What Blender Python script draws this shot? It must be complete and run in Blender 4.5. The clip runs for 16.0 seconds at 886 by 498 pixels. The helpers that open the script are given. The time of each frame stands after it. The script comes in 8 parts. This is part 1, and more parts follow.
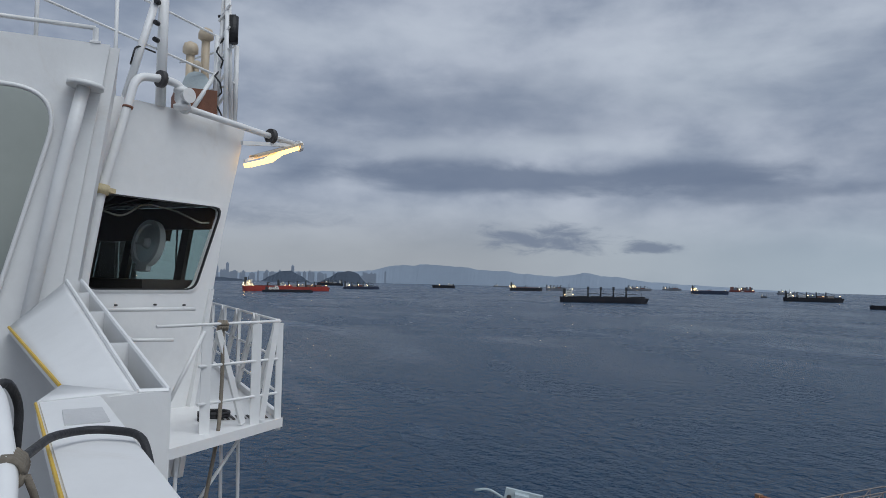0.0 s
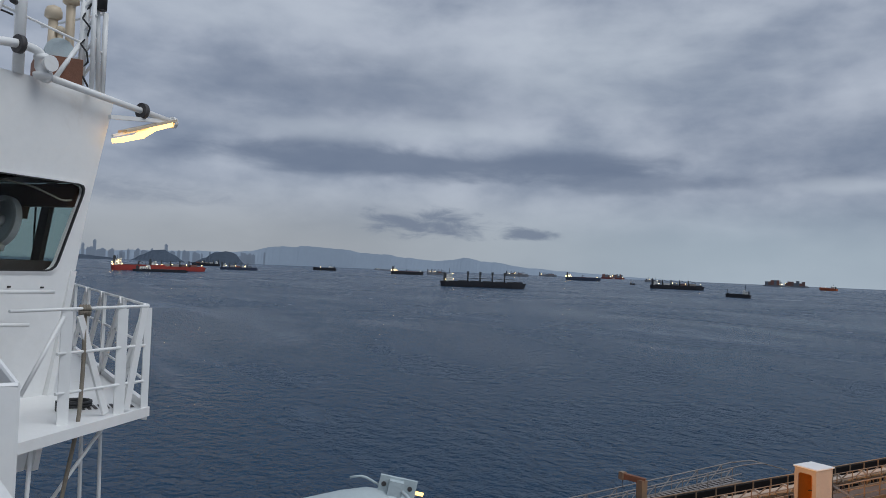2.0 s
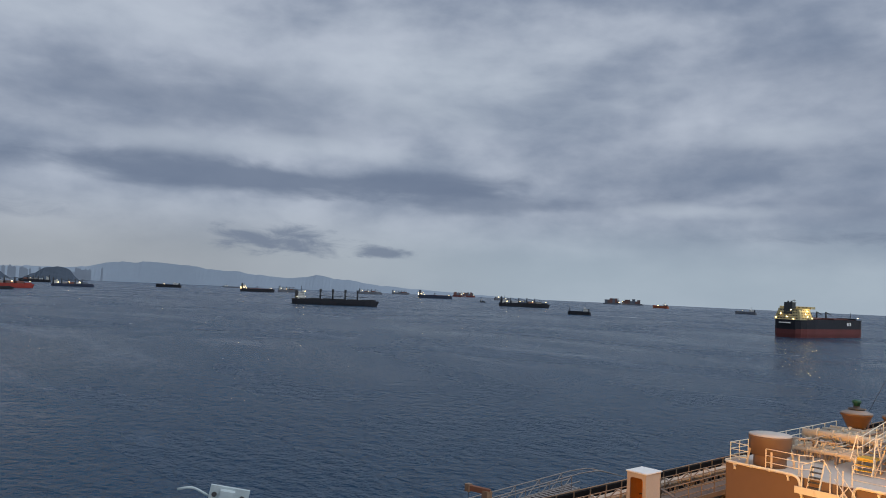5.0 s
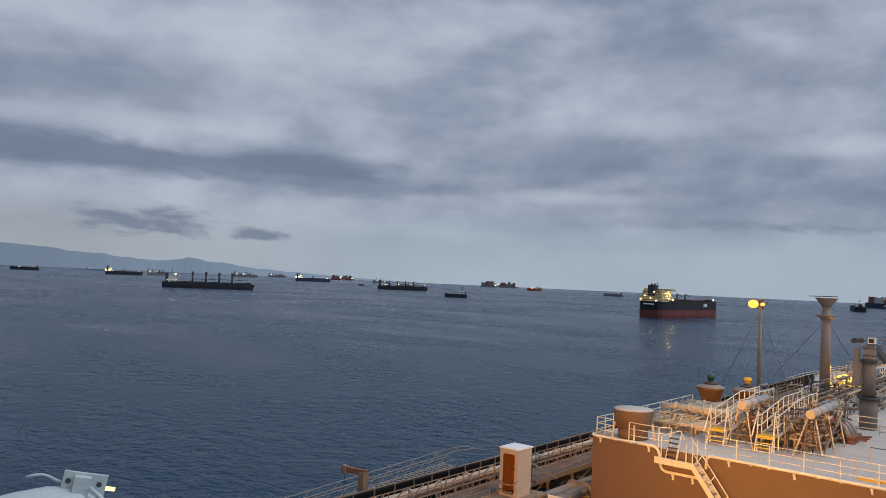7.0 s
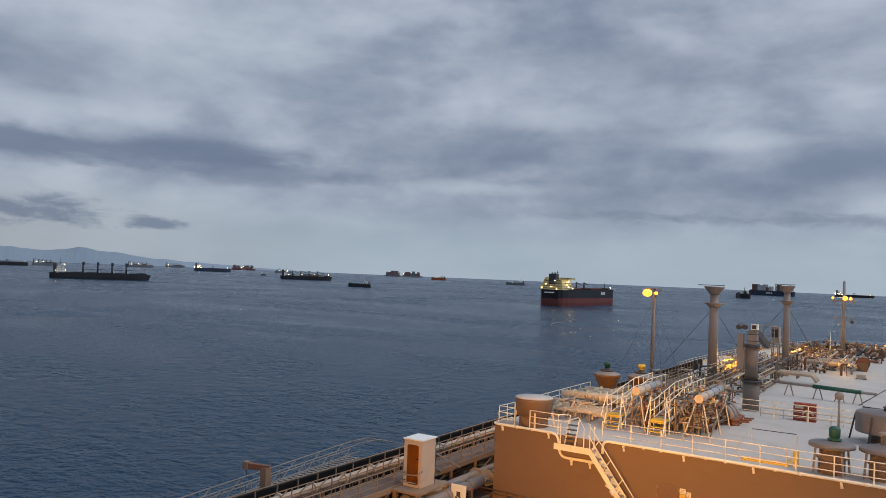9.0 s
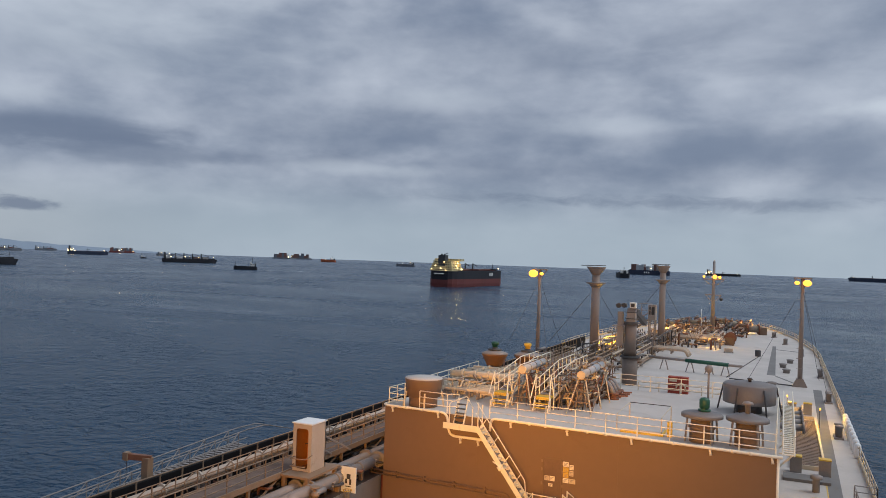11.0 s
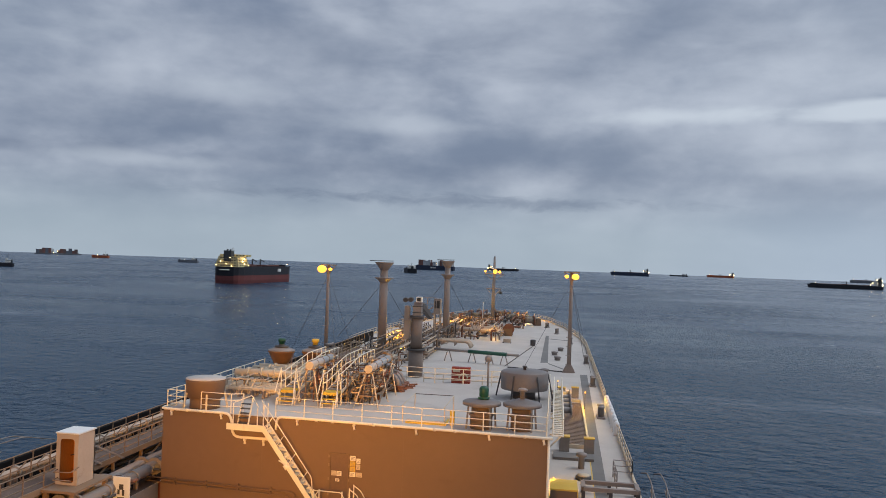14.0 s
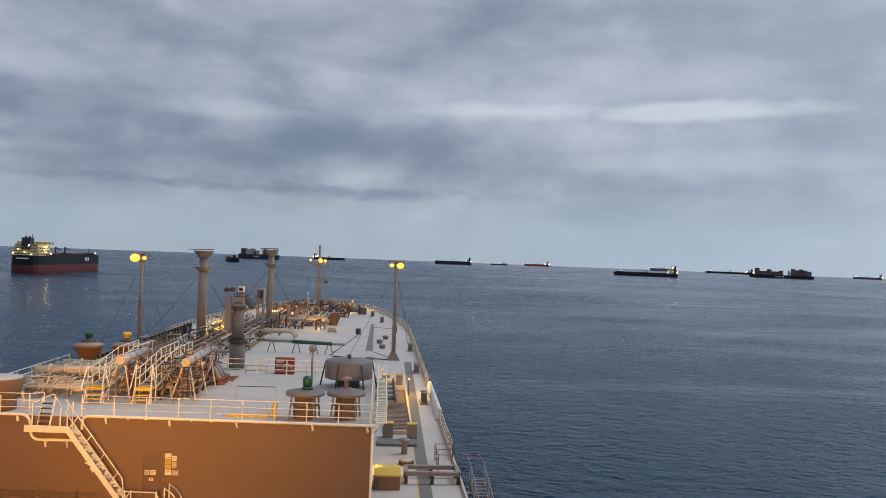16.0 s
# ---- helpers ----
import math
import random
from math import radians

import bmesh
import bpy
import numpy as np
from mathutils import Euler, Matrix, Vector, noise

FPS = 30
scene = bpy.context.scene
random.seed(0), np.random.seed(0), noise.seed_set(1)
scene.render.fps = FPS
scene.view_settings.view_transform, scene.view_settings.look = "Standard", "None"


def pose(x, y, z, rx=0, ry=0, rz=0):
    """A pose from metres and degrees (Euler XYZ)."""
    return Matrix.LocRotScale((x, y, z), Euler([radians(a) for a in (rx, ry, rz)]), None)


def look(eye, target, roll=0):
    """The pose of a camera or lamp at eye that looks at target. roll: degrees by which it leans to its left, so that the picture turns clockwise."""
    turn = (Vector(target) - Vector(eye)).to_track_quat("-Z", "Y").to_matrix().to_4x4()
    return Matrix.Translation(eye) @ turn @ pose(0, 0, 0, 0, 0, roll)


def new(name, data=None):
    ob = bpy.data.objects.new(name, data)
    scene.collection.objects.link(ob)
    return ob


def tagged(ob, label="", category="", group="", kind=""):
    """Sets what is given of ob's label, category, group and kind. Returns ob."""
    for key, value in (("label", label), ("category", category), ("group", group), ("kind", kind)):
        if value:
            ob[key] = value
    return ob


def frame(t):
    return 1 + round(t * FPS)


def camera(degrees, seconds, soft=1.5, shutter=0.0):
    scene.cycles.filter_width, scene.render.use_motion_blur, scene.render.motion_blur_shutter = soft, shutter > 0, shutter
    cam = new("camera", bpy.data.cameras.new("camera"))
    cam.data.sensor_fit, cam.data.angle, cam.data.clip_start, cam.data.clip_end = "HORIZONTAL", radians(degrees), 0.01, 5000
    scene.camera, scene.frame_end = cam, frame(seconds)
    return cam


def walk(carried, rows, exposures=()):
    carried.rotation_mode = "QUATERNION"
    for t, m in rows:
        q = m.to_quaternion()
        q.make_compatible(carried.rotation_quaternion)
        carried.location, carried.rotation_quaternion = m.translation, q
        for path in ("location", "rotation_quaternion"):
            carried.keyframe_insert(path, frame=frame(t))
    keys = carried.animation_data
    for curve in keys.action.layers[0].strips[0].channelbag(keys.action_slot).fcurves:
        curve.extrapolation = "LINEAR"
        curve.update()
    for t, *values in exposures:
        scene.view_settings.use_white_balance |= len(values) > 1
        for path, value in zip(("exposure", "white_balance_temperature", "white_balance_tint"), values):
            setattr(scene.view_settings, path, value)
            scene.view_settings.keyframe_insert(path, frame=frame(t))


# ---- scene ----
cam = camera(58.62, 16.0, soft=0.55)
EYE = 32.0  # the camera's height over the sea
PATH = [
    # seconds, x, y, z from the standing place, yaw, pitch, roll
    (0.0, -0.112, -0.118, 0.030, 66.31, 2.20, -1.27),
    (0.5, -0.116, -0.113, 0.048, 64.12, 1.45, -1.35),
    (1.0, -0.123, -0.106, 0.063, 61.63, 0.97, -1.61),
    (1.5, -0.128, -0.095, 0.072, 59.88, 1.03, -1.99),
    (2.0, -0.134, -0.085, 0.072, 57.73, 1.26, -2.30),
    (2.5, -0.142, -0.077, 0.065, 55.41, 1.60, -2.32),
    (3.0, -0.120, -0.076, 0.054, 53.95, 1.86, -2.44),
    (3.5, -0.050, -0.076, 0.042, 52.11, 2.27, -2.47),
    (4.0, -0.004, -0.031, -0.018, 50.48, 2.60, -2.47),
    (6.5, -0.002, 0.085, -0.117, 40.64, 2.59, -2.61),
    (7.0, -0.013, 0.122, -0.156, 38.32, 2.16, -2.57),
    (7.5, -0.011, 0.101, -0.128, 36.85, 1.95, -2.50),
    (8.0, 0.004, 0.067, -0.082, 34.88, 1.82, -2.47),
    (8.5, 0.027, 0.045, -0.036, 33.54, 1.80, -2.50),
    (9.0, 0.034, 0.062, 0.005, 31.40, 1.69, -2.37),
    (11.5, 0.041, 0.098, 0.034, 21.73, 0.41, -1.94),
    (12.0, 0.065, 0.113, 0.043, 19.93, 0.18, -1.82),
    (12.5, 0.087, 0.121, 0.039, 17.55, 0.00, -2.05),
    (13.0, 0.099, 0.134, 0.034, 14.85, 0.11, -2.07),
    (13.5, 0.109, 0.148, 0.022, 11.49, 0.49, -1.81),
    (14.0, 0.129, 0.153, 0.009, 8.23, 0.90, -2.05),
    (14.5, 0.150, 0.132, -0.000, 5.41, 1.15, -2.34),
    (15.0, 0.169, 0.096, -0.002, 2.49, 1.09, -2.23),
    (15.5, 0.188, 0.077, 0.007, -0.95, 0.75, -2.10),
    (16.0, 0.210, 0.085, 0.017, -4.35, 0.56, -2.16),
]
walk(cam, [(t, pose(x, y, EYE + z, 90 + p, r, w)) for t, x, y, z, w, p, r in PATH],
     [(0.0, -0.04), (1.0, -0.09), (3.0, -0.07), (6.5, -0.02), (9.0, 0.0), (16.0, 0.0)])

# ---- light ----
world = bpy.data.worlds.new("dusk_sky")
world.use_nodes = True
scene.world = world
SUN_EL, SUN_AZ = 58.0, 68.0     # degrees: height, and bearing clockwise from the bow
scene.view_settings.exposure = 0.0


class Net:
    """Short hand for shader nodes."""

    def __init__(self, tree):
        self.tree = tree

    def node(self, kind, **given):
        n = self.tree.nodes.new(kind)
        for key, value in given.items():
            if key == "operation":
                n.operation = value
            elif key == "blend_type":
                n.blend_type = value
            elif key == "data_type":
                n.data_type = value
        return n

    def put(self, socket, value):
        if isinstance(value, bpy.types.NodeSocket):
            self.tree.links.new(value, socket)
        else:
            socket.default_value = value

    def math(self, op, a, b=0.0, c=0.0, clamp=False):
        n = self.node("ShaderNodeMath", operation=op)
        n.use_clamp = clamp
        for s, v in zip(n.inputs, (a, b, c)):
            self.put(s, v)
        return n.outputs[0]

    def smooth(self, v, lo, hi):
        n = self.node("ShaderNodeMapRange")
        n.interpolation_type = "SMOOTHSTEP"
        self.put(n.inputs[0], v)
        n.inputs[1].default_value, n.inputs[2].default_value = lo, hi
        return n.outputs[0]

    def mix(self, fac, a, b):
        n = self.node("ShaderNodeMix", data_type="RGBA")
        self.put(n.inputs[0], fac)
        for s, v in ((n.inputs[6], a), (n.inputs[7], b)):
            self.put(s, v if isinstance(v, bpy.types.NodeSocket) else (*v, 1))
        return n.outputs[2]

    def noise(self, vec, scale, detail=5.0, rough=0.55, warp=0.0):
        n = self.node("ShaderNodeTexNoise")
        if vec is not None:
            self.put(n.inputs["Vector"], vec)
        n.inputs["Scale"].default_value, n.inputs["Detail"].default_value = scale, detail
        n.inputs["Roughness"].default_value, n.inputs["Distortion"].default_value = rough, warp
        return n.outputs[0]

    def vec(self, x, y, z=0.0):
        n = self.node("ShaderNodeCombineXYZ")
        for s, v in zip(n.inputs, (x, y, z)):
            self.put(s, v)
        return n.outputs[0]


def cloudy_sky():
    net = Net(world.node_tree)
    net.tree.nodes.clear()
    coord = net.node("ShaderNodeTexCoord").outputs["Generated"]
    split = net.node("ShaderNodeSeparateXYZ")
    net.put(split.inputs[0], coord)
    x, y, z = split.outputs
    az = net.math("MULTIPLY", net.math("ARCTAN2", x, y), 57.2958)
    el = net.math("MULTIPLY", net.math("ARCSINE", z), 57.2958)
    # cloud layers lie on a flat ceiling, so they crowd towards the horizon
    up = net.math("ADD", net.math("MAXIMUM", z, 0.0), 0.16)
    flat = net.vec(net.math("DIVIDE", x, up), net.math("DIVIDE", y, up), 0.0)
    big = net.noise(flat, 0.55, 3.0, 0.45, 0.3)
    fine = net.noise(net.vec(net.math("MULTIPLY", az, 0.10), net.math("MULTIPLY", el, 0.20), 6.0), 1.0, 5.0, 0.5, 0.15)
    wisps = net.noise(net.vec(net.math("MULTIPLY", az, 0.055), net.math("MULTIPLY", el, 0.33), 3.0), 1.0, 3.0, 0.5, 0.3)
    mass = net.noise(net.vec(net.math("MULTIPLY", az, 0.046), net.math("MULTIPLY", el, 0.10), 1.0), 1.0, 4.0, 0.5, 0.3)
    body = net.math("ADD", net.math("ADD", net.math("MULTIPLY", big, 0.16), net.math("MULTIPLY", mass, 0.36)), net.math("ADD", net.math("MULTIPLY", fine, 0.38), net.math("MULTIPLY", wisps, 0.10)))
    billow = net.noise(net.vec(net.math("MULTIPLY", az, 0.24), net.math("MULTIPLY", el, 0.42), 12.0), 1.0, 6.0, 0.55, 0.15)
    body = net.math("ADD", net.math("MULTIPLY", body, 0.86), net.math("MULTIPLY", billow, 0.14))
    shade = net.smooth(body, 0.39, 0.62)
    colour = net.mix(shade, (0.185, 0.232, 0.325), (0.445, 0.495, 0.585))
    # single clouds and gaps: bearing, height, half width, half height, weight
    ragged = net.math("MULTIPLY", net.math("SUBTRACT", net.noise(net.vec(net.math("MULTIPLY", az, 0.14), net.math("MULTIPLY", el, 0.42), 9.0), 1.0, 5.0, 0.52, 0.25), 0.5), 2.3)

    tattered = net.math("MULTIPLY", net.math("SUBTRACT", net.noise(net.vec(net.math("MULTIPLY", az, 0.36), net.math("MULTIPLY", el, 1.1), 4.0), 1.0, 7.0, 0.62, 0.5), 0.5), 3.2)

    def cloud(base, a, e, wide, high, soft, tone, weight, edge=ragged):
        u = net.math("DIVIDE", net.math("SUBTRACT", az, a), wide)
        v = net.math("DIVIDE", net.math("SUBTRACT", el, e), high)
        r = net.math("SQRT", net.math("ADD", net.math("MULTIPLY", u, u), net.math("MULTIPLY", v, v)))
        m = net.smooth(net.math("ADD", net.math("SUBTRACT", 1.0, r), edge), -soft * 0.5, soft)
        return net.mix(net.math("MULTIPLY", m, weight), base, tone)

    dark, pale = (0.14, 0.18, 0.265), (0.52, 0.58, 0.66)
    for a, e, wide, high, soft, tone, weight in CLOUDS:
        colour = cloud(colour, a, e, wide, high, soft, dark if tone < 0 else pale, weight)
    # clearer, paler air low down
    low = net.math("SUBTRACT", 1.0, net.smooth(el, 1.2, 6.5))
    west = net.smooth(az, -35.0, -70.0)
    air = net.mix(west, (0.365, 0.445, 0.52), (0.335, 0.365, 0.40))
    air = net.mix(net.smooth(az, 2.0, 22.0), air, (0.325, 0.415, 0.53))
    colour = net.mix(net.math("MULTIPLY", low, 0.82), colour, air)
    for a, e, wide, high, soft, tone, weight in LOW_CLOUDS:
        colour = cloud(colour, a, e, wide, high, soft, dark, weight, tattered)
    # the brighter side of the sky, behind the wheelhouse side that is lit
    glow = net.smooth(net.math("ABSOLUTE", net.math("SUBTRACT", az, SUN_AZ)), 80.0, 5.0)
    colour = net.mix(net.math("MULTIPLY", glow, 0.36), colour, (0.76, 0.84, 0.93))
    sky = net.node("ShaderNodeTexSky")
    sky.sky_type, sky.sun_disc = "NISHITA", False
    sky.sun_elevation, sky.sun_rotation = radians(SUN_EL), radians(SUN_AZ)
    a = net.node("ShaderNodeBackground")
    net.put(a.inputs[0], colour)
    a.inputs[1].default_value = 1.08
    b = net.node("ShaderNodeBackground")
    net.put(b.inputs[0], sky.outputs[0])
    b.inputs[1].default_value = 0.05
    m = net.node("ShaderNodeMixShader")
    m.inputs[0].default_value = 0.06
    net.put(m.inputs[1], a.outputs[0])
    net.put(m.inputs[2], b.outputs[0])
    net.put(net.node("ShaderNodeOutputWorld").inputs[0], m.outputs[0])


CLOUDS = [
    (-66, 12.0, 15, 3.2, 1.0, -1, 0.55), (-60, 7.4, 17, 1.2, 0.6, -1, 0.85), (-42, 6.4, 11, 0.8, 0.6, -1, 0.6),
    (-84, 6.0, 7, 2.2, 1.2, -1, 0.5), (-28, 9.5, 13, 2.2, 1.2, -1, 0.35), (-14, 6.5, 14, 1.0, 1.0, -1, 0.3),
    (3, 8.0, 12, 1.6, 1.2, -1, 0.35), (-68, 5.0, 9, 0.9, 0.8, 1, 0.2), (-30, 6.2, 8, 0.5, 0.8, 1, 0.4), (-12, 9.8, 5, 0.7, 0.8, 1, 0.35), (-76, 17, 14, 1.6, 1.2, 1, 0.35), (-47, 15, 11, 3.4, 1.6, 1, 0.75), (24, 15.5, 14, 2.8, 1.6, -1, 0.6), (1, 15.5, 12, 2.6, 1.4, -1, 0.6), (-16, 14.5, 9, 2.6, 1.4, -1, 0.5),
    (-58, 9.6, 14, 0.8, 1.0, 1, 0.4), (8, 10.6, 6.5, 0.7, 0.7, 1, 0.95), (22, 10.6, 7.5, 0.65, 0.7, 1, 0.95),
    (24, 7.0, 12, 0.7, 1.2, 1, 0.4), (-24, 11.5, 4, 0.8, 1.2, 1, 0.4),
]
LOW_CLOUDS = [
    (-59, 3.0, 4.3, 0.9, 0.8, -1, 0.8), (-51.8, 2.6, 2.2, 0.42, 0.8, -1, 0.8), (-5, 4.4, 12, 0.45, 1.0, -1, 0.55),
    (-22, 4.5, 6, 0.35, 1.2, -1, 0.35), (-80, 4.2, 6, 0.7, 1.2, -1, 0.4),
]
cloudy_sky()

sun = new("sun", bpy.data.lights.new("sun", "SUN"))
sun.data.energy, sun.data.angle, sun.data.color = 1.4, radians(35), (0.93, 0.97, 1.0)
sun.matrix_world = look((0, 0, 0), (-math.sin(radians(SUN_AZ)) * math.cos(radians(SUN_EL)), -math.cos(radians(SUN_AZ)) * math.cos(radians(SUN_EL)), -math.sin(radians(SUN_EL))))
SODIUM = (1.0, 0.43, 0.055)


def lamp(name, place, target, power, size, spread=150):
    ob = new(name, bpy.data.lights.new(name, "AREA"))
    ob.data.energy, ob.data.size, ob.data.color, ob.data.spread = power, size, SODIUM, radians(spread)
    ob.matrix_world = look(place, target)
    return ob


# sodium floodlights at the well deck before the accommodation
for fx in (-16.0, -9.0):
    lamp("floodlight_lamp", (fx, 14.5, 22.5), (fx - 1.0, 40, 21.5), 370, 0.5, 120)
lamp("floodlight_lamp", (-5.0, 0.4, 28.6), (-15.0, 52, 24.0), 1300, 0.4, 46)

# ---- materials ----
def material(name, colour, rough=0.5, metal=0.0, vary=0.12, grain=6.0, stain=None, stain_amount=0.0, stain_scale=1.2, bump=0.02, spec=0.5):
    m = bpy.data.materials.new(name)
    m.use_nodes = True
    net = Net(m.node_tree)
    bsdf = m.node_tree.nodes["Principled BSDF"]
    coord = net.node("ShaderNodeTexCoord").outputs["Object"]
    large = net.noise(coord, grain * 0.12, 4.0, 0.6)
    small = net.noise(coord, grain * 2.5, 5.0, 0.65)
    f = net.math("ADD", net.math("MULTIPLY", large, 0.65), net.math("MULTIPLY", small, 0.35))
    f = net.smooth(f, 0.3, 0.7)
    col = net.mix(f, [c * (1 - vary) for c in colour], [min(1, c * (1 + vary)) for c in colour])
    if stain:
        s = net.noise(coord, stain_scale, 8.0, 0.7, 0.8)
        s = net.math("MULTIPLY", net.smooth(s, 0.56, 0.74), stain_amount)
        col = net.mix(s, col, stain)
    net.put(bsdf.inputs["Base Color"], col)
    net.put(bsdf.inputs["Roughness"], net.math("ADD", rough - 0.08, net.math("MULTIPLY", small, 0.16)))
    bsdf.inputs["Metallic"].default_value = metal
    bsdf.inputs["Specular IOR Level"].default_value = spec
    if bump:
        b = net.node("ShaderNodeBump")
        b.inputs["Strength"].default_value, b.inputs["Distance"].default_value = 0.5, bump
        net.put(b.inputs["Height"], small)
        net.put(bsdf.inputs["Normal"], b.outputs[0])
    return m


def glowing(name, colour, strength):
    m = bpy.data.materials.new(name)
    m.use_nodes = True
    bsdf = m.node_tree.nodes["Principled BSDF"]
    bsdf.inputs["Base Color"].default_value = (*colour, 1)
    bsdf.inputs["Emission Color"].default_value = (*colour, 1)
    bsdf.inputs["Emission Strength"].default_value = strength
    return m


RUST = (0.16, 0.06, 0.025)
WHITE = material("white_paint", (0.78, 0.78, 0.77), 0.38, vary=0.05, grain=3, stain=(0.5, 0.42, 0.33), stain_amount=0.25, stain_scale=0.9, bump=0.004)
DECKPAINT = material("pale_grey_deck_paint", (0.50, 0.455, 0.42), 0.62, vary=0.1, grain=2.0, stain=(0.30, 0.25, 0.21), stain_amount=0.5, stain_scale=0.22, bump=0.01)
WALKPAINT = material("dark_grey_walkway_paint", (0.17, 0.16, 0.155), 0.75, vary=0.15, grain=4, bump=0.01)
BUFF = material("buff_paint", (0.178, 0.108, 0.066), 0.6, vary=0.07, grain=0.9, stain=(0.13, 0.07, 0.04), stain_amount=0.35, stain_scale=0.5, bump=0.006)
DULL = material("dull_buff_paint", (0.25, 0.165, 0.105), 0.55, vary=0.14, grain=4, stain=RUST, stain_amount=0.45, stain_scale=1.8, bump=0.004)
RAILPAINT = material("cream_white_rail_paint", (0.80, 0.73, 0.60), 0.45, vary=0.06, grain=5, stain=RUST, stain_amount=0.2, stain_scale=2.5, bump=0.003)
CREAM = material("cream_rail_paint", (0.58, 0.475, 0.345), 0.45, vary=0.08, grain=5, stain=RUST, stain_amount=0.25, stain_scale=2.5, bump=0.004)
GREYPAINT = material("grey_pipe_paint", (0.25, 0.22, 0.205), 0.5, vary=0.14, grain=3, stain=RUST, stain_amount=0.35, stain_scale=1.4, bump=0.006)
MASTPAINT = material("buff_grey_mast_paint", (0.27, 0.215, 0.185), 0.5, vary=0.1, grain=2, stain=RUST, stain_amount=0.2, stain_scale=0.8, bump=0.004)
DARKMETAL = material("dark_weathered_steel", (0.06, 0.055, 0.055), 0.6, vary=0.3, grain=4, stain=RUST, stain_amount=0.4)
RUSTY = material("rusty_red_primer", (0.20, 0.085, 0.05), 0.75, vary=0.25, grain=5, stain=(0.1, 0.05, 0.03), stain_amount=0.5)
YELLOW = material("yellow_paint", (0.65, 0.42, 0.05), 0.5, vary=0.12, grain=6, stain=RUST, stain_amount=0.3, stain_scale=3)
GREEN = material("dark_green_paint", (0.012, 0.081, 0.053), 0.45, vary=0.15, grain=5)
RED = material("red_paint", (0.315, 0.042, 0.021), 0.5, vary=0.15, grain=5)
BLACK = material("black_rubber", (0.02, 0.02, 0.022), 0.55, vary=0.2, grain=8)
ROPE = material("hemp_rope", (0.22, 0.19, 0.15), 0.9, vary=0.3, grain=30, bump=0.01)
SEALED = material("light_blue_canvas", (0.45, 0.52, 0.54), 0.6, vary=0.08, grain=3)
LAMPLIGHT = glowing("sodium_light", (1.0, 0.42, 0.05), 2.4)
SMALLLIGHT = glowing("warm_deck_light", (1.0, 0.70, 0.32), 9.0)
TUBELIGHT = glowing("warm_tube_light", (1.0, 0.60, 0.2), 2.6)


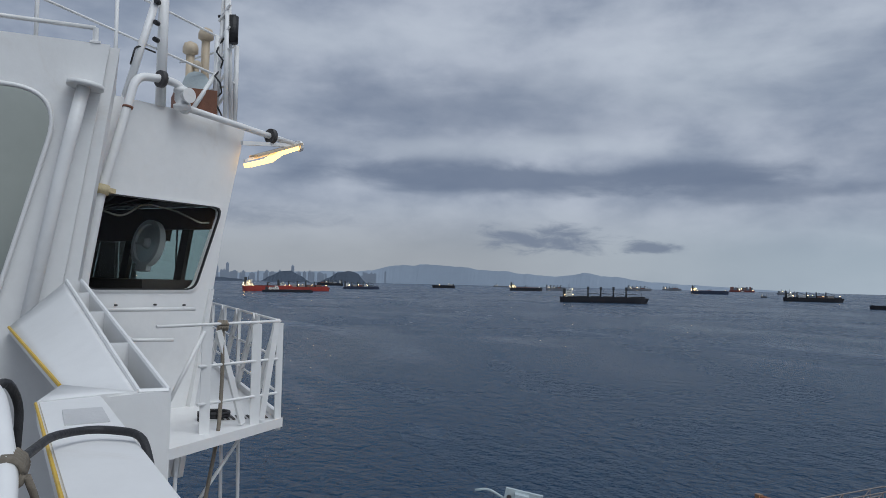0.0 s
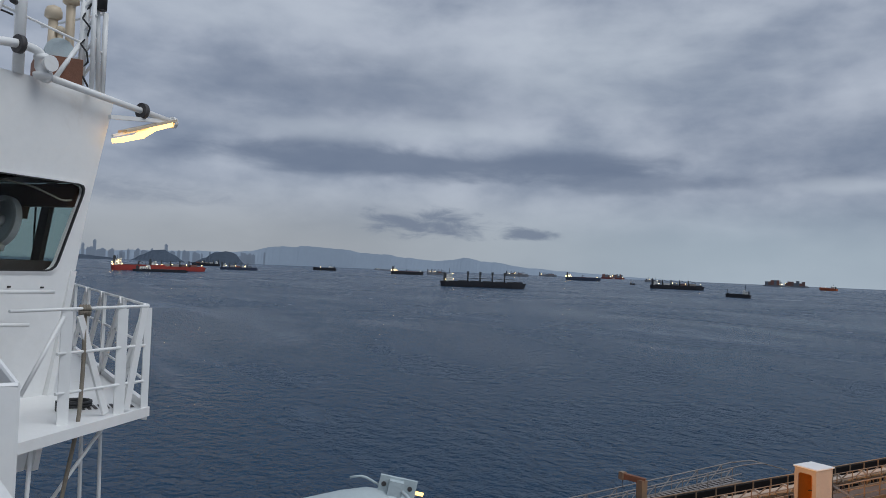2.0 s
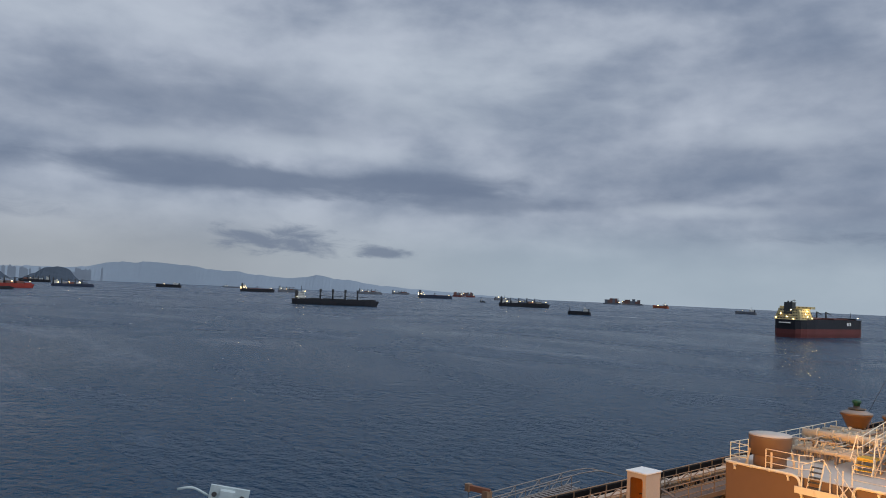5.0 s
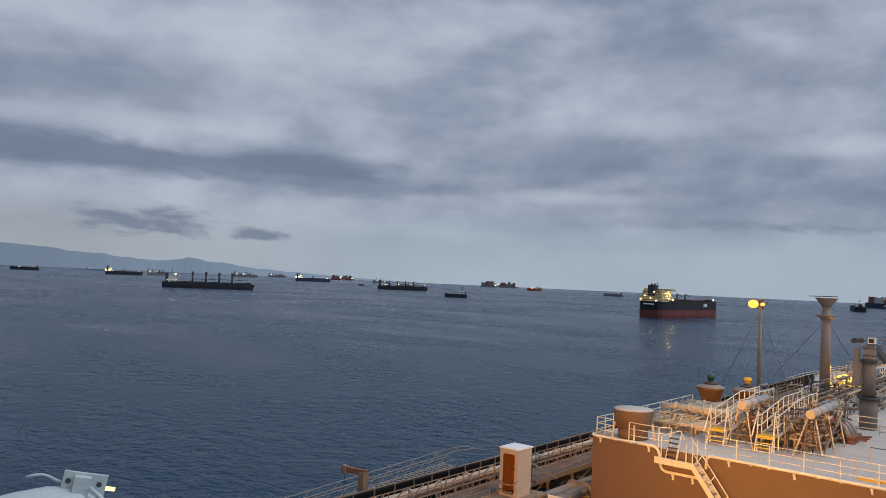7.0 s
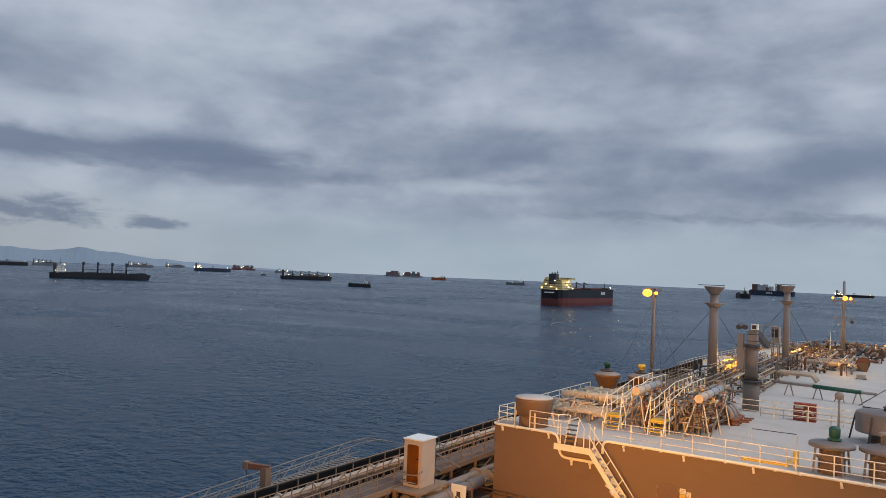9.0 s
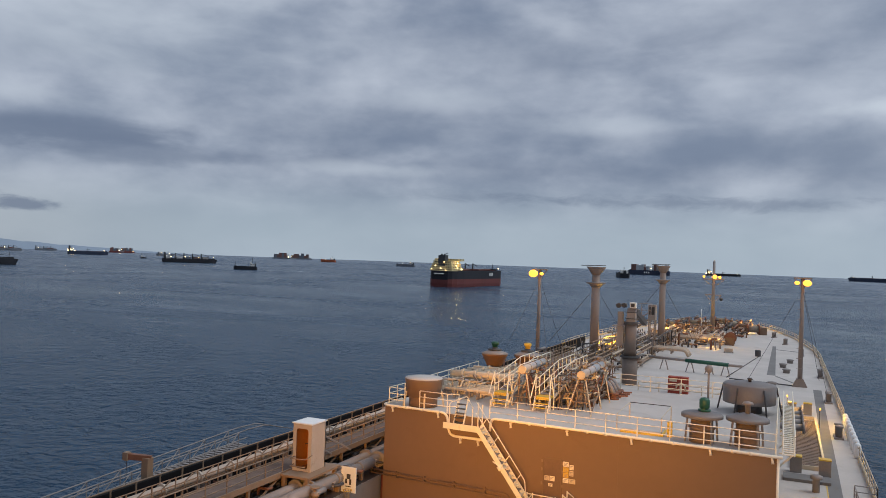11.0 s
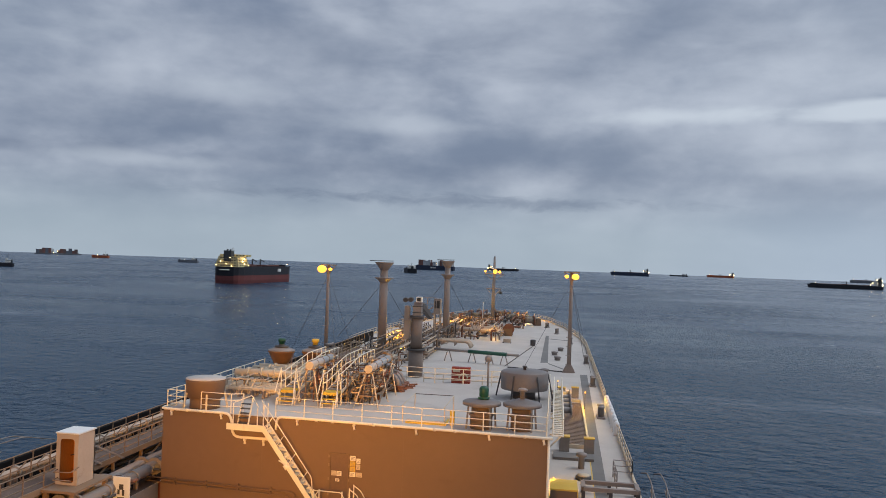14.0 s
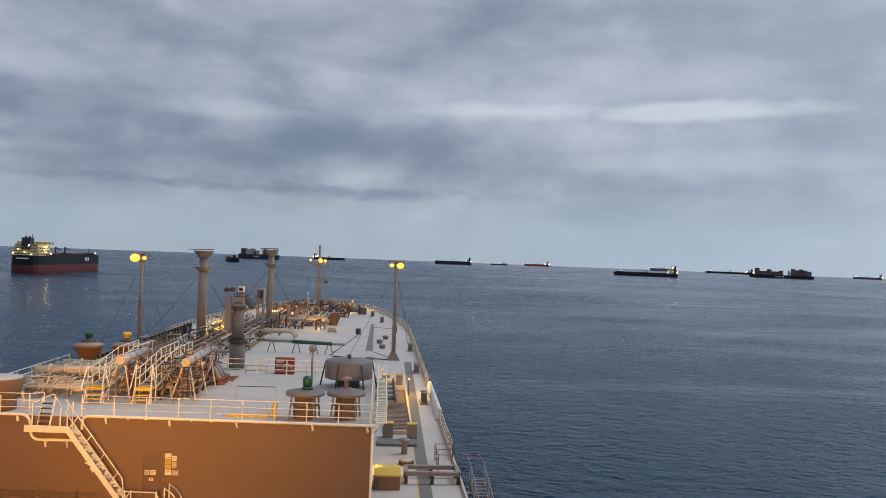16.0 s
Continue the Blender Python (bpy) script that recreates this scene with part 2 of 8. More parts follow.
def sea_material():
    m = bpy.data.materials.new("grey_blue_sea")
    m.use_nodes = True
    net = Net(m.node_tree)
    bsdf = m.node_tree.nodes["Principled BSDF"]
    coord = net.node("ShaderNodeTexCoord").outputs["Object"]
    mapping = net.node("ShaderNodeMapping")
    net.put(mapping.inputs["Vector"], coord)
    mapping.inputs["Rotation"].default_value = (0, 0, radians(35))
    mapping.inputs["Scale"].default_value = (0.7, 1.0, 1.0)
    swell = net.noise(mapping.outputs[0], 0.28, 3.0, 0.5, 0.4)
    chop = net.noise(mapping.outputs[0], 0.75, 4.0, 0.55, 0.5)
    fine = net.noise(coord, 1.9, 5.0, 0.65)
    patches = net.noise(mapping.outputs[0], 0.006, 5.0, 0.6, 1.0)
    long = net.node("ShaderNodeMapping")
    net.put(long.inputs["Vector"], coord)
    long.inputs["Rotation"].default_value = (0, 0, radians(12))
    long.inputs["Scale"].default_value = (0.3, 1.0, 1.0)
    slick = net.noise(long.outputs[0], 0.011, 4.0, 0.55, 0.8)
    height = net.math("ADD", net.math("MULTIPLY", swell, 1.3), net.math("ADD", net.math("MULTIPLY", chop, 0.75), net.math("MULTIPLY", fine, 0.09)))
    place = net.node("ShaderNodeSeparateXYZ")
    net.put(place.inputs[0], coord)
    streak = net.node("ShaderNodeMapping")
    net.put(streak.inputs["Vector"], coord)
    streak.inputs["Rotation"].default_value = (0, 0, radians(-8))
    streak.inputs["Scale"].default_value = (0.16, 1.0, 1.0)
    slick = net.math("ADD", net.math("MULTIPLY", slick, 0.5), net.math("MULTIPLY", net.noise(streak.outputs[0], 0.045, 6.0, 0.65, 0.8), 0.5))
    # slicks raised to starboard, sheen there and ahead, imitating brighter mirrored sky
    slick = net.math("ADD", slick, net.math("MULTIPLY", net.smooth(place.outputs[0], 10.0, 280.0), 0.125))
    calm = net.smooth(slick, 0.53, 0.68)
    sheen_gain = net.smooth(place.outputs[0], 10.0, 260.0)
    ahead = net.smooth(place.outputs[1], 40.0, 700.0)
    sheen_gain = net.math("MAXIMUM", sheen_gain, net.math("MULTIPLY", ahead, 0.55))
    net.put(bsdf.inputs["Specular IOR Level"], net.math("ADD", net.math("ADD", 0.3, net.math("MULTIPLY", sheen_gain, 0.36)), net.math("MULTIPLY", calm, 0.9)))
    out = net.math("SQRT", net.math("ADD", net.math("MULTIPLY", place.outputs[0], place.outputs[0]), net.math("MULTIPLY", place.outputs[1], place.outputs[1])))
    offing = net.smooth(out, 1500.0, 4900.0)
    col = net.mix(net.smooth(patches, 0.35, 0.65), (0.006, 0.036, 0.079), (0.010, 0.046, 0.096))
    net.put(bsdf.inputs["Base Color"], col)
    net.put(bsdf.inputs["Roughness"], net.math("ADD", 0.16, net.math("MULTIPLY", net.smooth(patches, 0.3, 0.7), 0.14)))
    bsdf.inputs["IOR"].default_value = 1.333
    b = net.node("ShaderNodeBump")
    b.inputs["Distance"].default_value = 3.2
    net.put(b.inputs["Strength"], net.math("SUBTRACT", net.math("SUBTRACT", 0.86, net.math("MULTIPLY", calm, 0.6)), net.math("MULTIPLY", offing, 0.45), clamp=True))
    net.put(b.inputs["Height"], height)
    net.put(bsdf.inputs["Normal"], b.outputs[0])
    return m


SEA = sea_material()


def glass_material(name, colour, ior=1.45):
    m = bpy.data.materials.new(name)
    m.use_nodes = True
    bsdf = m.node_tree.nodes["Principled BSDF"]
    bsdf.inputs["Base Color"].default_value = (*colour, 1)
    bsdf.inputs["Roughness"].default_value = 0.02
    bsdf.inputs["IOR"].default_value = ior
    bsdf.inputs["Transmission Weight"].default_value = 1.0
    return m


GLASS = glass_material("window_glass", (0.80, 0.88, 0.86), 1.22)


# ---- mesh tools ----
def box(bm, x0, y0, z0, x1, y1, z1, m=None):
    v = [Vector((x, y, z)) for z in (z0, z1) for y in (y0, y1) for x in (x0, x1)]
    if m is not None:
        v = [m @ p for p in v]
    v = [bm.verts.new(p) for p in v]
    for f in ((0, 2, 3, 1), (4, 5, 7, 6), (0, 1, 5, 4), (2, 6, 7, 3), (0, 4, 6, 2), (1, 3, 7, 5)):
        bm.faces.new([v[i] for i in f])
    return bm


def bar(bm, a, b, r, n=8, r2=None, caps=True):
    """A round bar or cone from a to b."""
    a, b = Vector(a), Vector(b)
    q = (b - a).to_track_quat("Z", "Y")
    r2 = r if r2 is None else r2
    lo, hi = [], []
    for i in range(n):
        c, s = math.cos(2 * math.pi * i / n), math.sin(2 * math.pi * i / n)
        lo.append(bm.verts.new(a + q @ Vector((c * r, s * r, 0))))
        hi.append(bm.verts.new(b + q @ Vector((c * r2, s * r2, 0))))
    for i in range(n):
        f = bm.faces.new((lo[i], lo[(i + 1) % n], hi[(i + 1) % n], hi[i]))
        f.smooth = n > 6
    if caps:
        bm.faces.new(lo[::-1])
        bm.faces.new(hi)
    return bm


def beam(bm, a, b, w, h):
    """A square bar from a to b, w wide and h high."""
    a, b = Vector(a), Vector(b)
    q = (b - a).to_track_quat("Y", "Z").to_matrix().to_4x4()
    return box(bm, -w / 2, 0, -h / 2, w / 2, (b - a).length, h / 2, Matrix.Translation(a) @ q)


def pipe(bm, pts, r, n=8, bend=0.0):
    """A pipe through pts, with rounded bends."""
    pts = [Vector(p) for p in pts]
    if bend:
        out = [pts[0]]
        for p, c, q in zip(pts, pts[1:], pts[2:]):
            d = min(bend, (p - c).length * 0.45, (q - c).length * 0.45)
            s, e = c + (p - c).normalized() * d, c + (q - c).normalized() * d
            for k in range(5):
                t = k / 4
                out.append(s * (1 - t) ** 2 + c * 2 * t * (1 - t) + e * t * t)
        pts = out + [pts[-1]]
    rings, side = [], None
    for i, p in enumerate(pts):
        d = (pts[min(i + 1, len(pts) - 1)] - pts[max(i - 1, 0)]).normalized()
        side = d.orthogonal() if side is None else (side - d * side.dot(d))
        side.normalize()
        up = d.cross(side)
        rings.append([bm.verts.new(p + side * (r * math.cos(2 * math.pi * k / n)) + up * (r * math.sin(2 * math.pi * k / n))) for k in range(n)])
    for a, b in zip(rings, rings[1:]):
        for k in range(n):
            f = bm.faces.new((a[k], a[(k + 1) % n], b[(k + 1) % n], b[k]))
            f.smooth = True
    bm.faces.new(rings[0][::-1])
    bm.faces.new(rings[-1])
    return bm


def lathe(bm, c, profile, n=24):
    """A turned form about the upright through c; profile: (radius, height)."""
    rings = [[bm.verts.new((c[0] + r * math.cos(2 * math.pi * i / n), c[1] + r * math.sin(2 * math.pi * i / n), c[2] + z)) for i in range(n)] for r, z in profile]
    for a, b in zip(rings, rings[1:]):
        for i in range(n):
            f = bm.faces.new((a[i], a[(i + 1) % n], b[(i + 1) % n], b[i]))
            f.smooth = True
    bm.faces.new(rings[0][::-1])
    bm.faces.new(rings[-1])
    return bm


def prism(bm, poly, axis, a, b):
    """A flat outline pushed along an axis from a to b. poly gives the two other coordinates in x, y, z order."""
    def at(p, s):
        return {"x": (s, p[0], p[1]), "y": (p[0], s, p[1]), "z": (p[0], p[1], s)}[axis]
    lo, hi = [bm.verts.new(at(p, a)) for p in poly], [bm.verts.new(at(p, b)) for p in poly]
    k = len(poly)
    for i in range(k):
        bm.faces.new((lo[i], lo[(i + 1) % k], hi[(i + 1) % k], hi[i]))
    bm.faces.new(lo[::-1])
    bm.faces.new(hi)
    bmesh.ops.recalc_face_normals(bm, faces=bm.faces)
    return bm


def mesh_of(name, bm, mat, bevel=0.0):
    if bevel:
        bmesh.ops.bevel(bm, geom=[e for e in bm.edges if e.is_manifold and e.calc_face_angle() > 0.6], offset=bevel, segments=2, affect="EDGES", clamp_overlap=True)
    data = bpy.data.meshes.new(name)
    bm.to_mesh(data)
    bm.free()
    data.materials.append(mat)
    return data


def part(name, bm, mat, parent=None, label="", bevel=0.0):
    ob = new(name, mesh_of(name, bm, mat, bevel))
    ob.parent = parent
    return tagged(ob, label)


def thing(name, label, category, at=(0, 0, 0), turn=0, group="", kind=""):
    ob = new(name)
    ob.matrix_basis = pose(*at, 0, 0, turn)
    return tagged(ob, label, category, group, kind)


def B():
    return bmesh.new()

# ---- sea, land and our own ship ----
DECK, TOP, SIDE, MID = 19.0, 23.2, 5.3, -13.0   # main deck, deckhouse top, starboard edge, centreline


def sea():
    bm = B()
    rings = [0, 20, 60, 150, 300, 600, 1000, 1600, 2400, 3300, 4200, 4950]
    n = 96
    last = None
    for r in rings:
        now = [bm.verts.new((r * math.sin(2 * math.pi * i / n), r * math.cos(2 * math.pi * i / n), 0)) for i in range(n)] if r else [bm.verts.new((0, 0, 0))]
        if last:
            for i in range(n):
                if len(last) == 1:
                    bm.faces.new((last[0], now[(i + 1) % n], now[i]))
                else:
                    bm.faces.new((last[i], last[(i + 1) % n], now[(i + 1) % n], now[i]))
        last = now
    bmesh.ops.recalc_face_normals(bm, faces=bm.faces)
    if sum(f.normal.z for f in bm.faces) < 0:
        bmesh.ops.reverse_faces(bm, faces=bm.faces)
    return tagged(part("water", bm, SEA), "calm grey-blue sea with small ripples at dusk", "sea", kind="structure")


sea()


def plan(inset=0.0):
    half = [(SIDE - MID - inset, -45), (SIDE - MID - inset, 128), (17.8 - inset, 143), (15.2 - inset, 166), (11.6 - inset, 184), (8.2 - inset, 195), (4.6 - inset, 202), (1.5, 205.5 - inset)]
    return [(MID + x, y) for x, y in half] + [(MID - x, y) for x, y in half[::-1]]


def hull():
    bm = B()
    prism(bm, plan(), "z", 8.0, 15.95)
    prism(bm, [(MID + 18.3, 42.3)] + [(x, y) for x, y in plan() if y > 50] + [(MID - 18.3, 42.3)], "z", 15.96, DECK - 0.03)
    box(bm, 0.0, -44, 15.96, MID + 18.3, 42.29, DECK - 0.03)
    box(bm, MID - 18.3, -44, 15.96, -21.75, 42.29, DECK - 0.03)
    low = [(MID + (x - MID) * 0.97, min(y, 196)) for x, y in plan()]
    prism(bm, low, "z", -2.0, 7.98)
    part("ship_hull", bm, material("dark_red_hull_paint", (0.12, 0.03, 0.03), 0.5, vary=0.2, grain=1), None)
    tagged(bpy.data.objects["ship_hull"], "dark painted steel hull side of the gas carrier", "hull", kind="structure")
    # deck plates round the well aft of the deckhouse
    o = plan(0.05)
    fore = [(x, y) for x, y in o if y > 50]
    bm = B()
    prism(bm, [(MID + 18.25, 42.2)] + fore + [(MID - 18.25, 42.2)], "z", DECK - 0.02, DECK)
    box(bm, 0.0, -44, DECK - 0.02, MID + 18.25, 42.195, DECK)
    box(bm, MID - 18.25, -44, DECK - 0.02, -21.75, 42.195, DECK)
    tagged(part("deck", bm, DECKPAINT), "pale grey painted steel main deck, stained", "deck", kind="structure")
    bm = B()
    box(bm, -21.7, -0.7, 15.96, -0.05, 42.25, 16.0)
    tagged(part("deck_well", bm, WALKPAINT), "dark grey well deck aft of the deckhouse", "deck", kind="structure")
    bm = B()
    box(bm, -21.749, -44, 15.97, -21.715, 42.19, DECK - 0.004)
    tagged(part("well_side", bm, WALKPAINT), "dark grey plating along the well deck side", "plating", kind="structure")
    # upright gunwale bar and a low kerb along both edges
    bm = B()
    edge = plan(0.12)
    for a, b in zip(edge, edge[1:]):
        beam(bm, (*a, DECK + 0.12), (*b, DECK + 0.12), 0.12, 0.24)
    tagged(part("gunwale", bm, CREAM), "cream painted gunwale bar along the deck edge", "gunwale", kind="structure")


hull()


def walkway():
    bm = B()
    prism(bm, [(2.68, 42.4), (3.4, 42.4), (4.12, 96.5), (3.27, 96.5)], "z", DECK, DECK + 0.006)
    prism(bm, [(-1.65, 106.3), (-0.66, 106.3), (-0.95, 147), (-1.5, 147)], "z", DECK, DECK + 0.006)
    prism(bm, [(-0.66, 106.4), (-0.66, 105.4), (1.6, 99.6), (1.6, 100.6)], "z", DECK, DECK + 0.005)
    prism(bm, [(-0.95, 141.5), (-0.95, 140.4), (2.6, 138.8), (2.6, 139.9)], "z", DECK, DECK + 0.005)
    tagged(part("walkway", bm, WALKPAINT), "dark grey non-slip walkway painted along the deck", "walkway", kind="structure")
    bm = B()
    for x0, y0, x1, y1 in ((2.6, 42.4, 2.75, 57), (2.75, 57, 2.98, 75)):
        prism(bm, [(x0, y0), (x0 + 0.07, y0), (x1 + 0.07, y1), (x1, y1)], "z", DECK, DECK + 0.007)
    tagged(part("walkway_line", bm, YELLOW), "yellow painted line beside the walkway", "deck line", kind="structure")


walkway()


def railing(name, pts, height, group, mat=CREAM, gap=1.5, rails=3, r=0.03, label="cream painted steel guard rail with three bars"):
    """Posts and bars along a line of base points."""
    rail = thing(name, label, "railing", group=group)
    pts = [Vector(p) for p in pts]
    for k in range(rails):
        h = height * (k + 1) / rails
        bm = B()
        pipe(bm, [p + Vector((0, 0, h)) for p in pts], r, 6)
        part("rail_bar", bm, mat, rail)
    post = None
    for a, b in zip(pts, pts[1:]):
        n = max(1, round((b - a).length / gap))
        for i in range(n + (b == pts[-1])):
            p = a.lerp(b, i / n)
            if post is None:
                bm = B()
                bar(bm, (0, 0, 0), (0, 0, height), r * 1.25, 6)
                box(bm, -r * 2, -r * 2, 0, r * 2, r * 2, 0.02)
                post = mesh_of("post", bm, mat)
            ob = new("post", post)
            ob.parent, ob.location = rail, p
    return rail


AFT = pose(0, 40.78, 0, 0, 0, -3.19)    # the aft wall: x along it from the starboard corner, y inwards


def deckhouse():
    house = thing("deckhouse", "brown-buff painted steel deckhouse with a pale flat top", "deckhouse", kind="structure")
    bm = B()
    prism(bm, [(0, 40.78), (0, 57), (-21.4, 57), (-21.5, 41.98)], "z", 16.0, TOP - 0.03)
    part("wall", bm, BUFF, house, "buff painted steel wall, faintly rust stained", 0.03)
    bm = B()
    prism(bm, [(0.04, 40.74), (0.04, 57.04), (-21.44, 57.04), (-21.54, 41.94)], "z", TOP - 0.03, TOP)
    part("roof", bm, DECKPAINT, house, "pale grey painted deck plate")

    def fitting(name, bm, mat, label="", parent=None, bevel=0.0):
        ob = part(name, bm, mat, parent or house, label, bevel)
        if parent is None:
            ob.matrix_basis = AFT
        return ob

    # weld seams and two low pipes along the aft face
    for x in (-15.54, -7.6):
        bm = B()
        box(bm, x, -0.012, 16, x + 0.04, 0.01, TOP - 0.1)
        fitting("weld_seam", bm, BUFF)
    for z, r, e in ((19.34, 0.05, -13.45), (19.12, 0.04, -13.7)):
        bm = B()
        pipe(bm, [(-22.3, -0.12, z + 0.02), (e, -0.12, z - 0.08), (e + 0.05, -0.12, 16)], r, 8, 0.3)
        fitting("wall_pipe", bm, BUFF)
        for x in (-20.6, -18.7, -16.8, -14.9):
            bm = B()
            box(bm, x - 0.04, -0.16, z - r - 0.05, x + 0.04, 0.01, z + r + 0.03)
            fitting("pipe_clip", bm, BUFF)
    # weathertight door with its rim and dogs
    bm = B()
    box(bm, -11.54, -0.035, 19.0, -10.58, 0.01, 21.5)
    door = fitting("door", bm, material("brown_door_paint", (0.15, 0.09, 0.06), 0.6, vary=0.15, grain=4), "buff weathertight steel door", None, 0.02)
    for x0, z0, x1, z1 in ((-11.6, 18.95, -11.545, 21.56), (-10.575, 18.95, -10.52, 21.56), (-11.543, 21.505, -10.577, 21.56)):
        bm = B()
        box(bm, x0, -0.06, z0, x1, 0.01, z1)
        part("door_rim", bm, BUFF, door)
    for z in (19.3, 20.1, 20.85, 21.3):
        for x in (-11.66, -10.52):
            bm = B()
            box(bm, x, -0.1, z, x + 0.07, -0.061, z + 0.14)
            part("door_dog", bm, DULL, door)
    # notice plates on and beside the door
    for x, z, w, h, m in ((-10.45, 21.22, 0.3, 0.26, RAILPAINT), (-10.45, 20.93, 0.3, 0.26, YELLOW), (-10.45, 20.66, 0.3, 0.24, YELLOW), (-10.45, 20.38, 0.31, 0.24, RAILPAINT),
                          (-10.1, 21.1, 0.22, 0.26, RAILPAINT), (-10.1, 20.77, 0.22, 0.28, CREAM), (-10.1, 20.38, 0.33, 0.24, CREAM),
                          (-11.47, 20.36, 0.25, 0.25, CREAM), (-11.18, 20.36, 0.27, 0.25, RAILPAINT), (-11.24, 20.06, 0.22, 0.15, RAILPAINT)):
        bm = B()
        box(bm, x, -0.075, z, x + w, -0.04, z + h)
        sign = fitting("sign_plate", bm, m, "small notice plate with dark writing bars")
        bm = B()
        for k in range(3):
            box(bm, x + 0.04, -0.081, z + h * (0.2 + 0.25 * k), x + w * (0.85 - 0.15 * (k % 2)), -0.076, z + h * (0.2 + 0.25 * k) + 0.02)
        part("writing_bar", bm, GREYPAINT, sign)
    bm = B()
    box(bm, -17.54, -0.2, 17.58, -16.98, 0.01, 18.08)
    case = fitting("hydrant_box", bm, RUSTY, "dark red hydrant box on the wall", None, 0.02)
    bm = B()
    lathe(bm, (-17.26, -0.28, 17.73), [(0.06, 0), (0.1, 0.04), (0.1, 0.1), (0.05, 0.14)], 10)
    part("valve", bm, DARKMETAL, case)
    bm = B()
    box(bm, -16.42, -0.2, 17.74, -15.86, 0.01, 18.24)
    case = fitting("hydrant_box", bm, RUSTY, "dark red hydrant box on the wall", None, 0.02)
    bm = B()
    lathe(bm, (-16.14, -0.28, 17.89), [(0.06, 0), (0.1, 0.04), (0.1, 0.1), (0.05, 0.14)], 10)
    part("valve", bm, DARKMETAL, case)
    # thick edge pipe that dips under the stair head
    z = TOP + 0.03
    bm = B()
    pipe(bm, [(-21.62, 2.2, z), (-21.62, -0.12, z), (-17.38, -0.12, z), (-17.2, -0.12, 21.98), (-14.95, -0.12, 22.0)], 0.075, 10, 0.4)
    fitting("edge_pipe", bm, RAILPAINT, "thick cream painted edge pipe")
    bm = B()
    pipe(bm, [(-14.7, -0.12, 22.55), (-14.66, -0.12, z + 0.03), (0.22, -0.12, z)], 0.075, 10, 0.4)
    fitting("edge_pipe", bm, RAILPAINT, "thick cream painted edge pipe")
    bm = B()
    bar(bm, (0.02, -0.07, z - 0.08), (0.02, -0.07, 16), 0.065, 10)
    fitting("corner_pipe", bm, RAILPAINT)
    for x, zz in ((-20.95, z), (-17.95, z), (-16.5, 21.98), (-15.4, 21.98), (-13.5, z), (-10.3, z), (-6.9, z), (-3.05, z), (-0.25, z)):
        bm = B()
        box(bm, x - 0.05, -0.2, zz - 0.16, x + 0.05, 0.01, zz - 0.06)
        bar(bm, (x, -0.12, zz - 0.1), (x + 0.05, -0.18, zz - 0.34), 0.05, 8, 0.07)
        fitting("pipe_bracket", bm, RAILPAINT)
    for x in (-20.0, -19.0, -12.4, -11.5, -9.2, -8.2, -5.9, -4.8, -2.0, -1.2):
        bm = B()
        bar(bm, (x - 0.06, -0.12, z), (x + 0.06, -0.12, z), 0.095, 10)
        fitting("pipe_coupling", bm, RAILPAINT)


deckhouse()


def aft_rail(pts, gap):
    railing("guard_rail", [tuple(AFT @ Vector((x, y, TOP))) for x, y in pts], 1.05, "deckhouse rails", RAILPAINT, gap, 3, 0.027)


aft_rail([(-21.35, 2.0), (-21.35, 0.12), (-20.3, 0.12)], 1.0)
aft_rail([(-19.3, 0.12), (-17.5, 0.12), (-16.95, 0.5)], 1.75)
aft_rail([(-14.85, 0.12), (-0.12, 0.12)], 1.64)
railing("guard_rail", [(-0.1, 41.1, TOP), (-0.1, 56.9, TOP)], 1.05, "deckhouse rails", RAILPAINT, r=0.03)
railing("guard_rail", [(-12.5, 56.9, TOP), (-0.1, 56.9, TOP)], 1.05, "deckhouse rails", RAILPAINT, 2.0, r=0.03)
railing("guard_rail", [(-21.3, 45.2, TOP), (-21.25, 56.8, TOP)], 1.05, "deckhouse rails", RAILPAINT, 2.0, r=0.03)


def on_aft(name, label, category):
    ob = thing(name, label, category)
    ob.matrix_basis = AFT
    return ob


